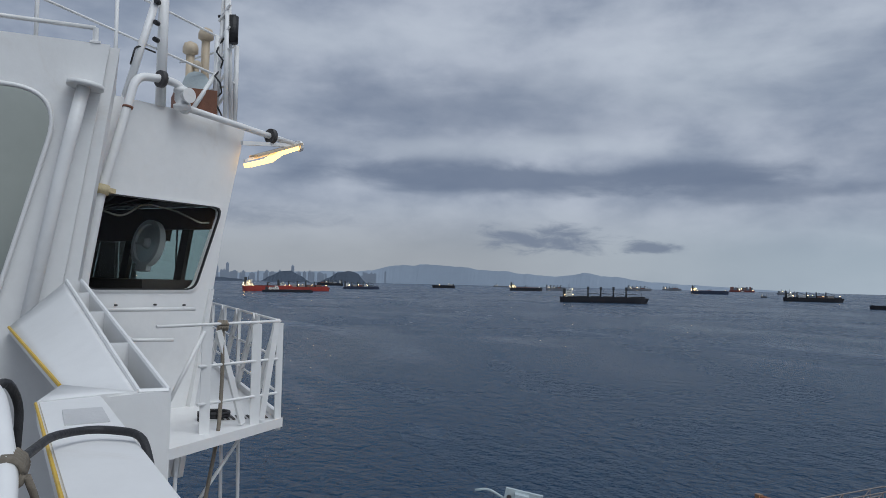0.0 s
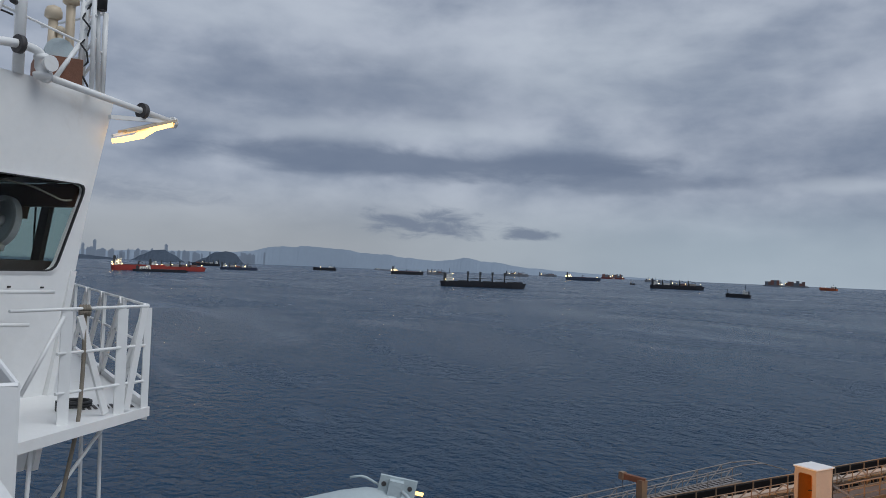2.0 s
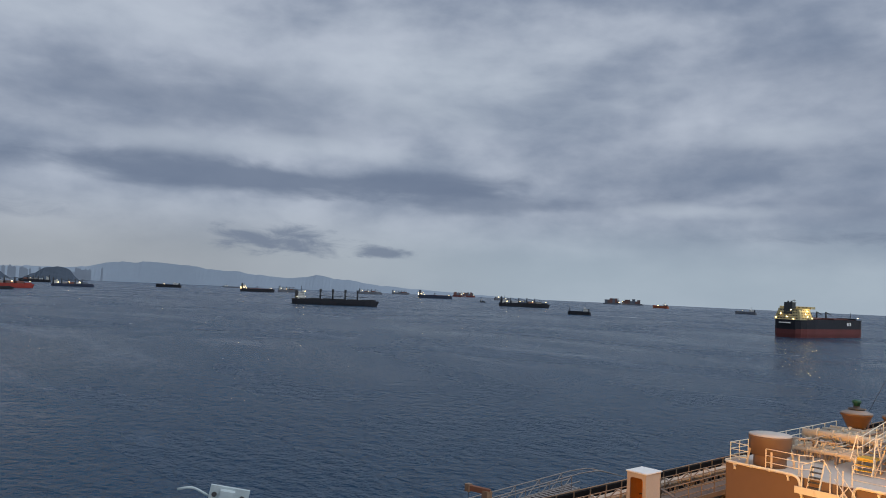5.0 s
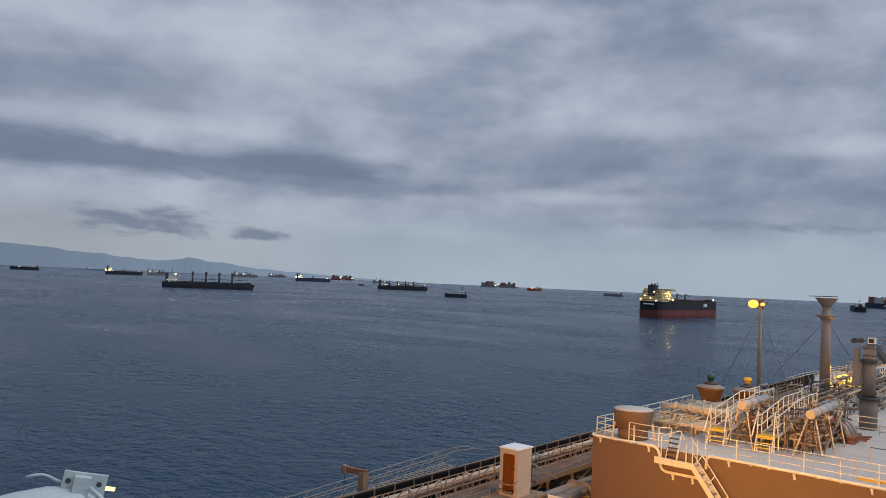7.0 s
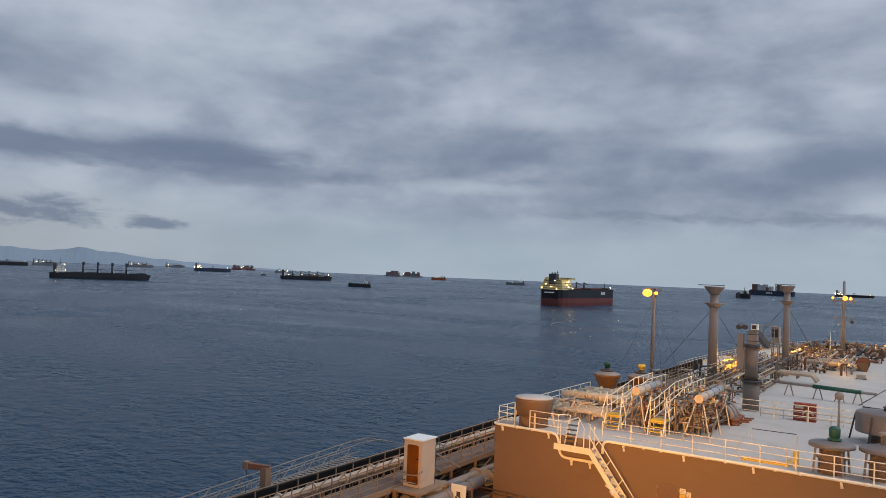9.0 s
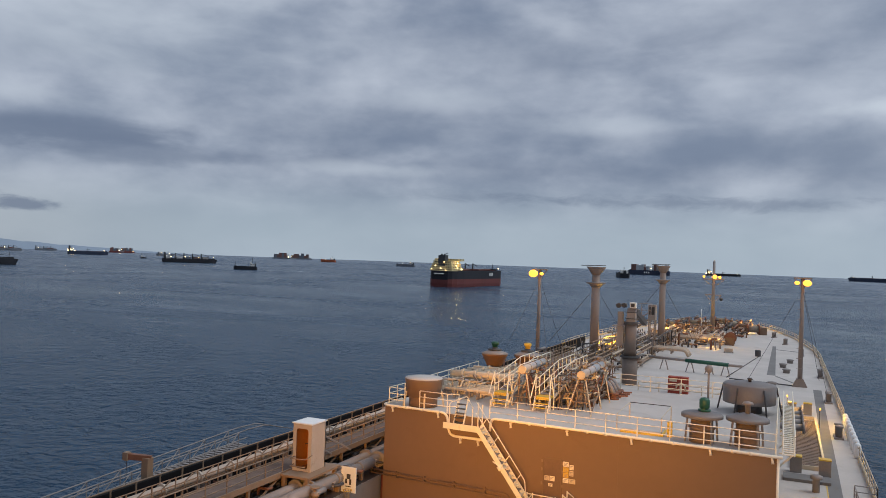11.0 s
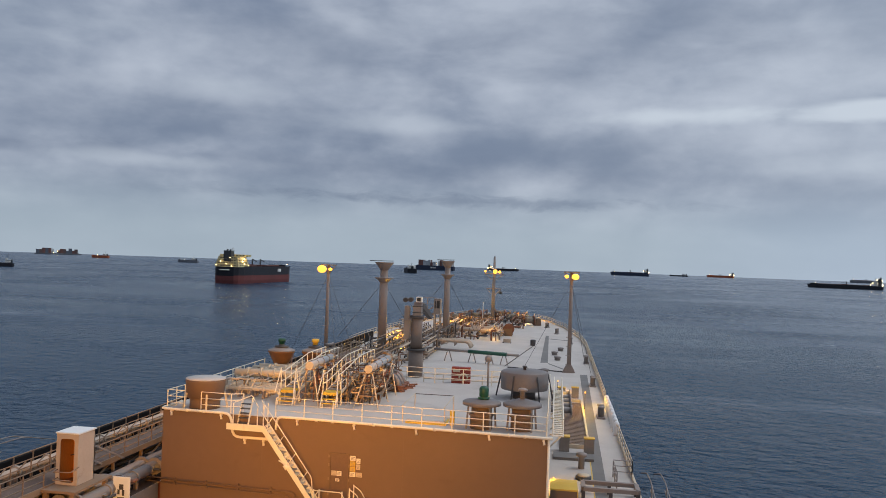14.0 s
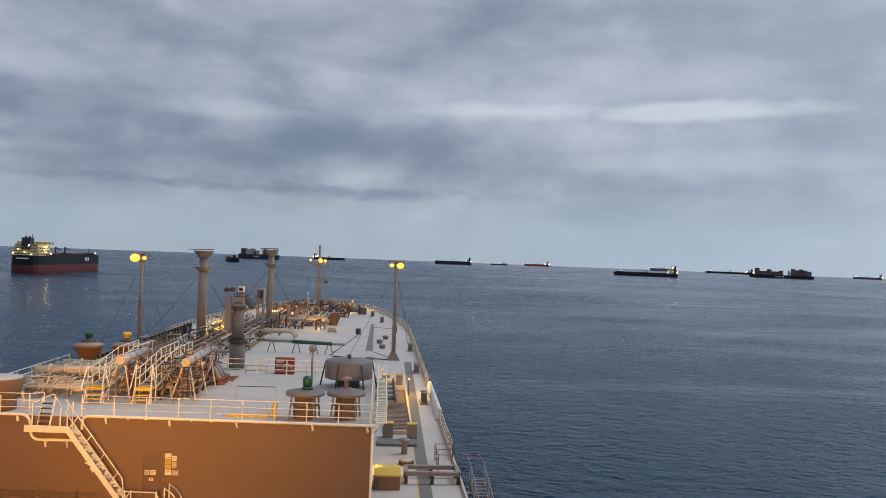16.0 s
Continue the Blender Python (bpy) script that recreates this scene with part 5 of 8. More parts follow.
def wheelhouse():
    wh = thing("wall_wheelhouse", "white painted wheelhouse with forward leaning windows", "wheelhouse", kind="structure")
    bm = B()
    out = spread([(-0.62, 29.6), (1.15, 29.6), (2.12, ROOF), (-0.32, ROOF)])
    win = rounded([(-0.02, 31.84), (1.40, 31.84), (1.77, 32.87), (-0.08, 32.90)], 0.12)
    panel(bm, out, win, W0, WU, 0.09)
    part("side_wall", bm, WHITE, wh, "white painted angled side wall")
    # raised frame and dark seal round the window
    for mat, grow, deep, nm in ((WHITE, 0.05, 0.02, "window_frame"), (BLACK, 0.012, 0.026, "window_seal")):
        c = Vector((0.75, 32.37))
        outer = [tuple(c + (Vector(p) - c) * (1 + grow)) for p in win]
        bm = B()
        panel(bm, outer, [tuple(c + (Vector(p) - c) * (0.985 if mat is BLACK else 1.0)) for p in win], W0 + Vector((WU.y, -WU.x, 0)) * deep, WU, deep)
        part(nm, bm, mat, wh)
    bm = B()
    n = len(win)
    vs = [bm.verts.new(W0 + WU * a + Vector((0, 0, z)) - Vector((WU.y, -WU.x, 0)) * 0.05) for a, z in win]
    bm.faces.new(vs)
    pane = part("window_pane", bm, GLASS, wh, "clear side window pane")
    pane.visible_shadow = False
    # the cab's far side, leaning too, with three panes between dark posts
    f0, fu = Vector((-10.43, 1.30, 0)), Vector((-0.775, -0.632, 0))
    fn = Vector((fu.y, -fu.x, 0))
    def face(bm, a, b, za, zb, thick=0.08):
        v = []
        for z in (za, zb):
            for d in (0, -thick):
                for q in (a, b):
                    v.append(bm.verts.new(f0 + fu * q + fn * (d + (z - 32.3) * 0.19) + Vector((0, 0, z))))
        for f in ((0, 2, 3, 1), (4, 5, 7, 6), (0, 1, 5, 4), (2, 6, 7, 3), (0, 4, 6, 2), (1, 3, 7, 5)):
            bm.faces.new([v[i] for i in f])
        bmesh.ops.recalc_face_normals(bm, faces=bm.faces)
    for za, zb in ((29.6, 31.84), (32.9, ROOF)):
        bm = B()
        face(bm, -0.02, 2.8, za, zb)
        part("front_wall", bm, WHITE, wh)
    for a, b in ((0.0, 0.05), (0.62, 0.78), (1.85, 2.0), (2.7, 2.8)):
        bm = B()
        face(bm, a, b, 31.845, 32.895)
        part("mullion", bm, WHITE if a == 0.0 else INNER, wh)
    for a, b in ((0.05, 0.62), (0.78, 1.85), (2.0, 2.7)):
        bm = B()
        face(bm, a, b, 31.84, 32.9, 0.012)
        p = part("front_pane", bm, TINTED, wh, "green tinted forward window pane")
        p.visible_shadow = False
    bm = B()
    for a, za, b, zb in ((0.05, 32.72, 1.1, 32.6), (1.1, 32.6, 2.78, 32.45)):
        face(bm, a, b, min(za, zb), 32.88, 0.16)
    part("pelmet", bm, PELMET, wh, "brown wooden pelmet over the forward windows")
    bm = B()
    box(bm, -20.5, -0.5, 29.6, -12.6, -0.4, 31.84)
    box(bm, -20.5, -0.5, 32.9, -12.6, -0.4, ROOF)
    part("front_wall", bm, WHITE, wh)
    for i in range(6):
        bm = B()
        box(bm, -12.75 - i * 1.4, -0.5, 31.845, -12.6 - i * 1.4, -0.4, 32.895)
        part("mullion", bm, INNER, wh)
    bm = B()
    prism(bm, [(-9.62, -0.05), (-10.58, 1.56), (-12.9, -0.35), (-20.5, -0.35), (-20.5, -6), (-9.2, -6), (-9.2, -0.7)], "z", ROOF, ROOF + 0.06)
    part("roof", bm, WHITE, wh)
    bm = B()
    box(bm, -20.5, -6.0, 29.6, -20.4, -0.5, 31.8)
    box(bm, -20.5, -6.0, 32.9, -20.4, -0.5, ROOF)
    box(bm, -20.5, -6.1, 29.6, -9.4, -6.0, ROOF)
    box(bm, -9.5, -6.0, 29.6, -9.4, -0.75, ROOF)
    part("back_wall", bm, WHITE, wh)
    # inside: ceiling, floor, console, clear-view screen, cable, wiper
    bm = B()
    prism(bm, [(-9.8, -0.1), (-10.5, 1.2), (-12.6, -0.55), (-20.3, -0.6), (-20.3, -5.9), (-9.7, -5.9)], "z", 33.0, 33.06)
    for k in range(5):
        box(bm, -20.2, -0.8 - k * 1.0, 32.86, -9.7, -0.72 - k * 1.0, 33.0)
    for k in range(4):
        beam(bm, (-9.8 - k * 0.12, -0.3 + k * 0.32, 32.95), (-12.6, -0.5, 32.95), 0.06, 0.09)
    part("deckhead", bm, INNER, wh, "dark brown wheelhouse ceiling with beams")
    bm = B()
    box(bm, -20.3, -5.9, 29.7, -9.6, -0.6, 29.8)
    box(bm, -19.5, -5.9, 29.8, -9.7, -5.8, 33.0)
    # added dark partitions that darken the inside by hiding the bright windows beyond
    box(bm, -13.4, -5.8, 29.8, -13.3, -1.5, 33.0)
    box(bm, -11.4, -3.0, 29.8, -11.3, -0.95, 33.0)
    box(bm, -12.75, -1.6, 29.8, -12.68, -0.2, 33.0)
    part("lining_and_partitions", bm, INNER, wh)
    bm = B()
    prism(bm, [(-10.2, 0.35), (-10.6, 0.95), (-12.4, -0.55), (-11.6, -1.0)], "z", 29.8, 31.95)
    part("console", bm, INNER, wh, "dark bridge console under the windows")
    cc = Vector((-11.0, 0.36, 32.40))
    screen = thing("clear_view_screen", "round grey clear-view screen on the forward window", "clear view screen", tuple(cc))
    screen.matrix_basis = Matrix.Translation(cc) @ Vector((0.632, -0.775, 0.19)).to_track_quat("Z", "Y").to_matrix().to_4x4()
    bm = B()
    n = 28
    for r0, r1, z0, z1 in ((0.25, 0.305, -0.04, 0.05),):
        rings = [[bm.verts.new((r * math.cos(2 * math.pi * i / n), r * math.sin(2 * math.pi * i / n), z)) for i in range(n)] for r, z in ((r0, z0), (r1, z0), (r1, z1), (r0, z1))]
        for k in range(4):
            for i in range(n):
                bm.faces.new((rings[k][i], rings[k][(i + 1) % n], rings[(k + 1) % 4][(i + 1) % n], rings[(k + 1) % 4][i]))
    bmesh.ops.recalc_face_normals(bm, faces=bm.faces)
    part("rim", bm, WHITE, screen, "pale grey rim")
    bm = B()
    bar(bm, (0, 0, -0.01), (0, 0, 0.01), 0.252, 28)
    part("disc", bm, WINGREY, screen)
    bm = B()
    bar(bm, (0, 0, 0.0), (0, 0, 0.1), 0.07, 14, 0.045)
    box(bm, -0.25, -0.012, 0.01, 0.0, 0.012, 0.035)
    box(bm, -0.12, -0.36, -0.02, 0.12, -0.29, 0.05)
    part("motor_hub", bm, WHITE, screen)
    bm = B()
    pipe(bm, [(-9.75, -0.1, 32.72), (-9.9, 0.1, 32.66), (-10.0, 0.35, 32.84), (-10.2, 0.7, 32.8), (-10.35, 1.05, 32.66), (-10.42, 1.15, 32.68)], 0.012, 6, 0.1)
    part("cable", bm, ROPE, wh, "loose pale cable under the ceiling")
    bm = B()
    beam(bm, f0 + fu * 0.98 + fn * 0.05 + Vector((0, 0, 32.1)), f0 + fu * 0.92 + fn * 0.0 + Vector((0, 0, 32.65)), 0.025, 0.02)
    part("wiper", bm, BLACK, wh)
    for k, (a, z) in enumerate(((0.35, 31.66), (0.85, 31.66), (1.25, 31.65))):
        bm = B()
        q = W0 + WU * a
        bar(bm, (q.x, q.y, z), (q.x + 0.03, q.y + 0.02, z), 0.012, 6)
        part("bolt", bm, DARKMETAL, wh)


wheelhouse()


def wing_panel():
    """The wing's side with its large round-cornered opening."""
    bm = B()
    o, u = Vector((-7.5, 0, 0)), Vector((0, 1, 0))
    out = spread([(-3.6, 30.25), (-0.62, 30.25), (-0.08, 34.0), (-3.1, 34.0)], 12)
    hole = rounded([(-3.2, 31.45), (-0.95, 31.45), (-0.42, 33.56), (-2.9, 33.56)], 0.46, 12)
    panel(bm, out, hole, o, u, 0.07)
    ob = part("wall_wing", bm, WHITE)
    tagged(ob, "white wing side wall with a round-cornered opening", "wall", kind="structure")
    bm = B()
    rim = [(-7.46, a, z) for a, z in hole]
    pipe(bm, rim + rim[:1], 0.02, 6)
    part("opening_rim", bm, WHITE, ob)
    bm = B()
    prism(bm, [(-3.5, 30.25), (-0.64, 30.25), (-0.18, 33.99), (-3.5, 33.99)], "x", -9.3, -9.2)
    # thin added panel: its grey-green stands for shade on the white front plate
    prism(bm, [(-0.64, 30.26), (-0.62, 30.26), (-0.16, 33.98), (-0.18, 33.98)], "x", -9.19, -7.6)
    tagged(part("wall_wing_inner", bm, SHADELINING), "grey-green inner wall of the wing shelter with a shade-coloured front panel", "wall", kind="structure")
    # filling plate between wing and wheelhouse
    bm = B()
    prism(bm, [(-0.6, 30.25), (-0.48, 30.25), (0.0, 34.0), (-0.14, 34.0)], "x", -9.45, -7.58)
    tagged(part("wall_wing_front", bm, WHITE), "white leaning front plate of the wing", "wall", kind="structure")
    p = thing("air_pipe", "white painted pipe with a round flange cap", "pipe")
    bm = B()
    pipe(bm, [(-7.38, -0.27, 33.6), (-7.38, -0.4, 32.95), (-7.38, -0.85, 30.3)], 0.055, 14, 0.2)
    part("pipe_run", bm, WHITE, p)
    bm = B()
    bar(bm, (-7.4, -0.265, 33.58), (-7.4, -0.26, 33.62), 0.15, 16)
    part("flange_cap", bm, WHITE, p)
    railing("roof_rail", [(-7.535, -2.2, 34.0), (-7.535, -0.2, 34.0)], 0.14, "bridge roof rails", WHITE, 0.9, 1, 0.022, "low white painted roof rail")
    def edge(a, z):
        return W0 + WU * a - Vector((WU.y, -WU.x, 0)) * 0.1 + Vector((0, 0, z))
    rr = thing("roof_rail", "white painted roof guard rail with two bars", "railing", group="bridge roof rails")
    for z0, z1 in ((35.5, 35.03), (34.97, 34.53)):
        bm = B()
        pipe(bm, [edge(-1.2, z0), edge(2.02, z1), edge(2.02, z1) - Vector((1.2, 0.6, 0))], 0.016, 8, 0.05)
        part("rail_bar", bm, WHITE, rr)
    for a, z in ((-0.6, 35.42), (0.3, 35.28), (1.7, 35.08), (2.02, 35.03)):
        bm = B()
        bar(bm, edge(a, 34.0), edge(a, z), 0.022 if a < 1.5 else 0.032, 8)
        part("post", bm, WHITE, rr)
    bm = B()
    bar(bm, edge(1.35, 34.05), edge(1.7, 34.6), 0.03, 8)
    part("brace", bm, WHITE, rr)


wing_panel()


def fire_main():
    """The pipe that climbs the wheelhouse corner and runs out along the roof edge."""
    p = thing("roof_pipe", "white painted pipe with flanges, rust at its clamps", "pipe")
    up = Vector((WU.y, -WU.x, 0)) * 0.14
    def on(a, z):
        return W0 + WU * a + up + Vector((0, 0, z))
    bm = B()
    pipe(bm, [on(-0.14, 31.5), on(-0.1, 31.95), on(0.06, 32.92), on(0.33, 33.9), on(0.42, 34.25), on(0.8, 34.29), on(1.02, 34.26), on(1.04, 34.05)], 0.048, 12, 0.14)
    part("riser", bm, WHITE, p)
    bm = B()
    pipe(bm, [on(0.98, 34.02), on(3.0, 33.83)], 0.04, 12)
    part("long_run", bm, WHITE, p)
    for a, z, m in ((0.74, 34.28, DARKMETAL), (2.44, 33.885, DARKMETAL), (1.08, 34.01, WHITE), (2.95, 33.83, WHITE)):
        bm = B()
        bar(bm, on(a - 0.03, z), on(a + 0.03, z), 0.10 if m is DARKMETAL else 0.075, 14)
        part("flange", bm, m, p)
    bm = B()
    lathe(bm, on(1.03, 33.97), [(0.07, 0), (0.1, 0.03), (0.1, 0.06), (0.06, 0.07), (0.085, 0.12), (0.085, 0.2), (0.1, 0.21), (0.1, 0.25), (0.05, 0.28)], 14)
    bar(bm, on(1.03, 34.13) + up * 0.2, on(1.03, 34.13) + up * 0.9, 0.065, 14)
    bar(bm, on(1.03, 34.13) + up * 0.9, on(1.03, 34.13) + up * 1.05, 0.09, 14)
    part("valve_body", bm, WHITE, p)
    bm = B()
    bar(bm, on(0.05, 32.87), on(0.07, 32.97), 0.075, 12)
    beam(bm, on(-0.06, 32.95), on(0.2, 32.91), 0.08, 0.05)
    part("clamp", bm, material("rusty_clamp", (0.55, 0.46, 0.28), 0.6, vary=0.3, grain=12, stain=RUST, stain_amount=0.8, stain_scale=9), p, "rust stained pipe clamp")
    bm = B()
    bar(bm, on(0.325, 33.86), on(0.33, 33.885), 0.058, 12)
    part("joint", bm, RUSTY, p)
    # bracket and lit tube lamp under the overhang
    l = thing("wing_lamp", "lit yellow tube lamp on a white bracket under the roof pipe", "lamp")
    bm = B()
    beam(bm, on(1.95, 33.72), on(2.8, 33.82), 0.05, 0.05)
    beam(bm, on(2.0, 33.5), on(2.9, 33.8), 0.03, 0.03)
    part("bracket", bm, WHITE, l)
    for a0, z0, a1, z1 in ((2.06, 33.445, 2.42, 33.56), (2.42, 33.57, 2.62, 33.7), (2.62, 33.69, 2.88, 33.79)):
        bm = B()
        beam(bm, on(a0, z0), on(a1, z1), 0.16, 0.055)
        part("tube", bm, TUBELIGHT, l, "lit warm tube")
    bm = B()
    beam(bm, on(2.15, 33.575), on(2.95, 33.855), 0.16, 0.03)
    part("housing", bm, CREAM, l)
    # gear on the roof
    g = thing("antenna_mast", "white lattice antenna mast with black cables", "antenna mast")
    for dx, dy in ((0, 0), (0.14, 0.1), (-0.05, 0.2)):
        bm = B()
        bar(bm, (-10.45 + dx, 1.2 + dy, 34.0), (-10.45 + dx * 0.4, 1.26 + dy * 0.3, 35.6), 0.03, 8)
        part("leg", bm, WHITE, g)
    for k in range(5):
        bm = B()
        z = 34.15 + k * 0.28
        bar(bm, (-10.45, 1.2, z), (-10.33, 1.32, z + 0.2), 0.018, 6)
        part("brace", bm, WHITE, g)
    bm = B()
    bar(bm, (-10.42, 1.38, 35.0), (-10.42, 1.38, 35.35), 0.065, 12)
    part("antenna_base", bm, BLACK, g)
    bm = B()
    bar(bm, (-10.44, 1.27, 35.3), (-10.44, 1.27, 37.0), 0.018, 6)
    bar(bm, (-10.5, 1.2, 35.35), (-10.38, 1.4, 35.35), 0.02, 6)
    part("whip", bm, BLACK, g)
    bm = B()
    pts = [(-10.4 + 0.05 * math.sin(i * 1.9), 1.22 + 0.05 * math.cos(i * 1.9), 34.05 + i * 0.1) for i in range(11)]
    pipe(bm, pts, 0.012, 5)
    part("cable", bm, BLACK, g)
    for x, y, z, s in ((-10.9, 1.1, 35.12, 0.1), (-10.8, 0.9, 34.88, 0.1), (-10.75, 0.98, 34.7, 0.06)):
        d = thing("satellite_dome", "small cream satellite dome on a post", "satellite dome", (x, y, 34.0), group="roof domes")
        bm = B()
        bar(bm, (0, 0, 0), (0, 0, z - 34.0), s * 0.55, 10)
        part("post", bm, CREAM, d)
        bm = B()
        lathe(bm, (0, 0, z - 34.0), [(s * 0.5, 0), (s, 0.03), (s, s), (s * 0.8, s * 1.5), (s * 0.2, s * 1.8)], 14)
        part("dome", bm, CREAM, d)
    r = thing("roof_machine", "rust and pale green deck machine on the roof", "machine", (-10.7, 0.95, 34.0))
    bm = B()
    box(bm, -0.35, -0.25, 0, 0.35, 0.25, 0.35)
    part("body", bm, RUSTY, r, "", 0.04)
    bm = B()
    bar(bm, (-0.3, 0, 0.42), (0.3, 0, 0.42), 0.16, 14)
    part("drum", bm, SEALED, r)
    s = thing("roof_ladder", "white inclined roof stanchion with clips and cable", "stanchion")
    bm = B()
    bar(bm, (-9.75, 0.1, 34.0), (-9.9, 0.45, 35.4), 0.045, 10)
    part("strut", bm, WHITE, s)
    bm = B()
    bar(bm, (-9.95, 0.5, 34.0), (-9.95, 0.5, 35.8), 0.06, 12)
    part("post", bm, WHITE, s)
    for z in (34.75, 34.95, 35.2):
        bm = B()
        bar(bm, (-9.86, 0.44, z), (-9.8, 0.40, z), 0.03, 8)
        part("clip", bm, BLACK, s)
    bm = B()
    pipe(bm, [(-9.9, 0.42, 34.62), (-9.75, 0.2, 34.64), (-9.72, 0.15, 34.4)], 0.012, 6, 0.08)
    part("cable", bm, BLACK, s)


fire_main()


def window_platform():
    """The window-washing platform that goes round the front."""
    p = thing("window_platform", "white railed window-washing platform round the wheelhouse front", "platform")
    bm = B()
    prism(bm, [(-7.75, 0.5), (-9.0, 1.82), (-19, 1.82), (-19, 0.75), (-9.8, 0.6)], "z", 30.36, 30.42)
    part("floor", bm, WHITE, p)
    bm = B()
    beam(bm, (-7.75, 0.5, 30.37), (-9.0, 1.84, 30.39), 0.03, 0.1)
    part("end_bracket", bm, WHITE, p)
    bm = B()
    box(bm, -19, 1.78, 30.3, -9.0, 1.83, 30.5)
    part("toe_board", bm, WHITE, p)
    for k in range(9):
        bm = B()
        y = 1.2 + k * 0.06
        box(bm, -9.35, y, 30.424, -9.1, y + 0.03, 30.43)
        part("grating_slot", bm, DARKMETAL, p)
    def near(y):
        return -9.0 + (1.82 - y) * 0.66
    for y, w in ((1.79, 0.07), (1.5, 0.1), (0.93, 0.1)):
        bm = B()
        box(bm, near(y) - 0.03, y - w / 2, 30.42, near(y) + 0.01, y + w / 2, 31.5)
        part("post", bm, WHITE, p)
    for x in (-10.4, -11.8, -13.2, -14.6, -16.0, -17.4):
        bm = B()
        box(bm, x, 1.77, 30.42, x + 0.1, 1.81, 31.52)
        part("post", bm, WHITE, p)
        bm = B()
        beam(bm, (x + 0.05, 1.79, 30.45), (x + 1.3, 1.79, 31.5), 0.05, 0.1)
        part("brace", bm, WHITE, p)
    bm = B()
    beam(bm, (-8.85, 1.58, 30.45), (-8.95, 1.74, 31.5), 0.03, 0.08)
    beam(bm, (-8.72, 1.36, 30.45), (-8.5, 1.05, 31.45), 0.03, 0.07)
    part("brace", bm, WHITE, p)
    for z in (31.52, 31.1, 30.72):
        bm = B()
        pipe(bm, [(near(0.85 if z < 31.4 else 0.42), 0.85 if z < 31.4 else 0.42, z), (-9.0, 1.80, z), (-19, 1.80, z)], 0.016, 8, 0.05)
        part("rail_bar", bm, WHITE, p)
    bm = B()
    pipe(bm, [(-9.35, -0.1, 31.62), (-9.75, 0.95, 31.62)], 0.024, 8)
    part("grab_rail", bm, WHITE, p)
    bm = B()
    pipe(bm, [(-9.6, 0.2, 31.32), (-9.02, 0.25, 31.32), (-9.0, 0.66, 31.32)], 0.02, 8, 0.05)
    part("grab_rail", bm, WHITE, p)
    for a, b in (((-8.2, 0.55, 30.75), (-8.4, 0.9, 31.45)), ((-8.2, 0.62, 29.2), (-8.2, 0.66, 30.35)), ((-8.6, 0.72, 29.4), (-8.75, 1.35, 30.3)), ((-9.6, 1.3, 28.5), (-9.1, 1.2, 30.3)), ((-9.6, 1.5, 28.5), (-9.2, 1.4, 30.3))):
        bm = B()
        bar(bm, a, b, 0.02, 8)
        part("strut", bm, WHITE, p)
    # rope hanging from the rail, and a coil on the floor
    r = thing("hanging_rope", "grey-brown rope knotted to the platform rail", "rope")
    bm = B()
    pipe(bm, [(-8.55, 1.1, 31.5), (-8.53, 1.11, 31.0), (-8.53, 1.09, 30.4), (-8.5, 1.0, 29.9), (-8.45, 0.9, 29.3)], 0.02, 8, 0.2)
    part("line", bm, ROPE, r)
    bm = B()
    for k in range(4):
        pipe(bm, [(-8.55 + 0.045 * math.cos(a), 1.1 + 0.025 * (k - 1.5), 31.5 + 0.045 * math.sin(a)) for a in [i * math.pi / 5 for i in range(11)]], 0.018, 6)
    part("knot", bm, ROPE, r)
    c = thing("hose_coil", "black hose coiled on the platform floor", "hose")
    bm = B()
    for k in range(2):
        pipe(bm, [(-9.3 + 0.16 * math.cos(a), 1.15 + 0.16 * math.sin(a), 30.45 + 0.03 * k) for a in [i * math.pi / 8 for i in range(17)]], 0.018, 6)
    part("coil", bm, BLACK, c)
    bm = B()
    box(bm, -9.2, 0.95, 30.42, -9.1, 1.03, 30.52)
    part("fitting", bm, BLACK, c)


window_platform()


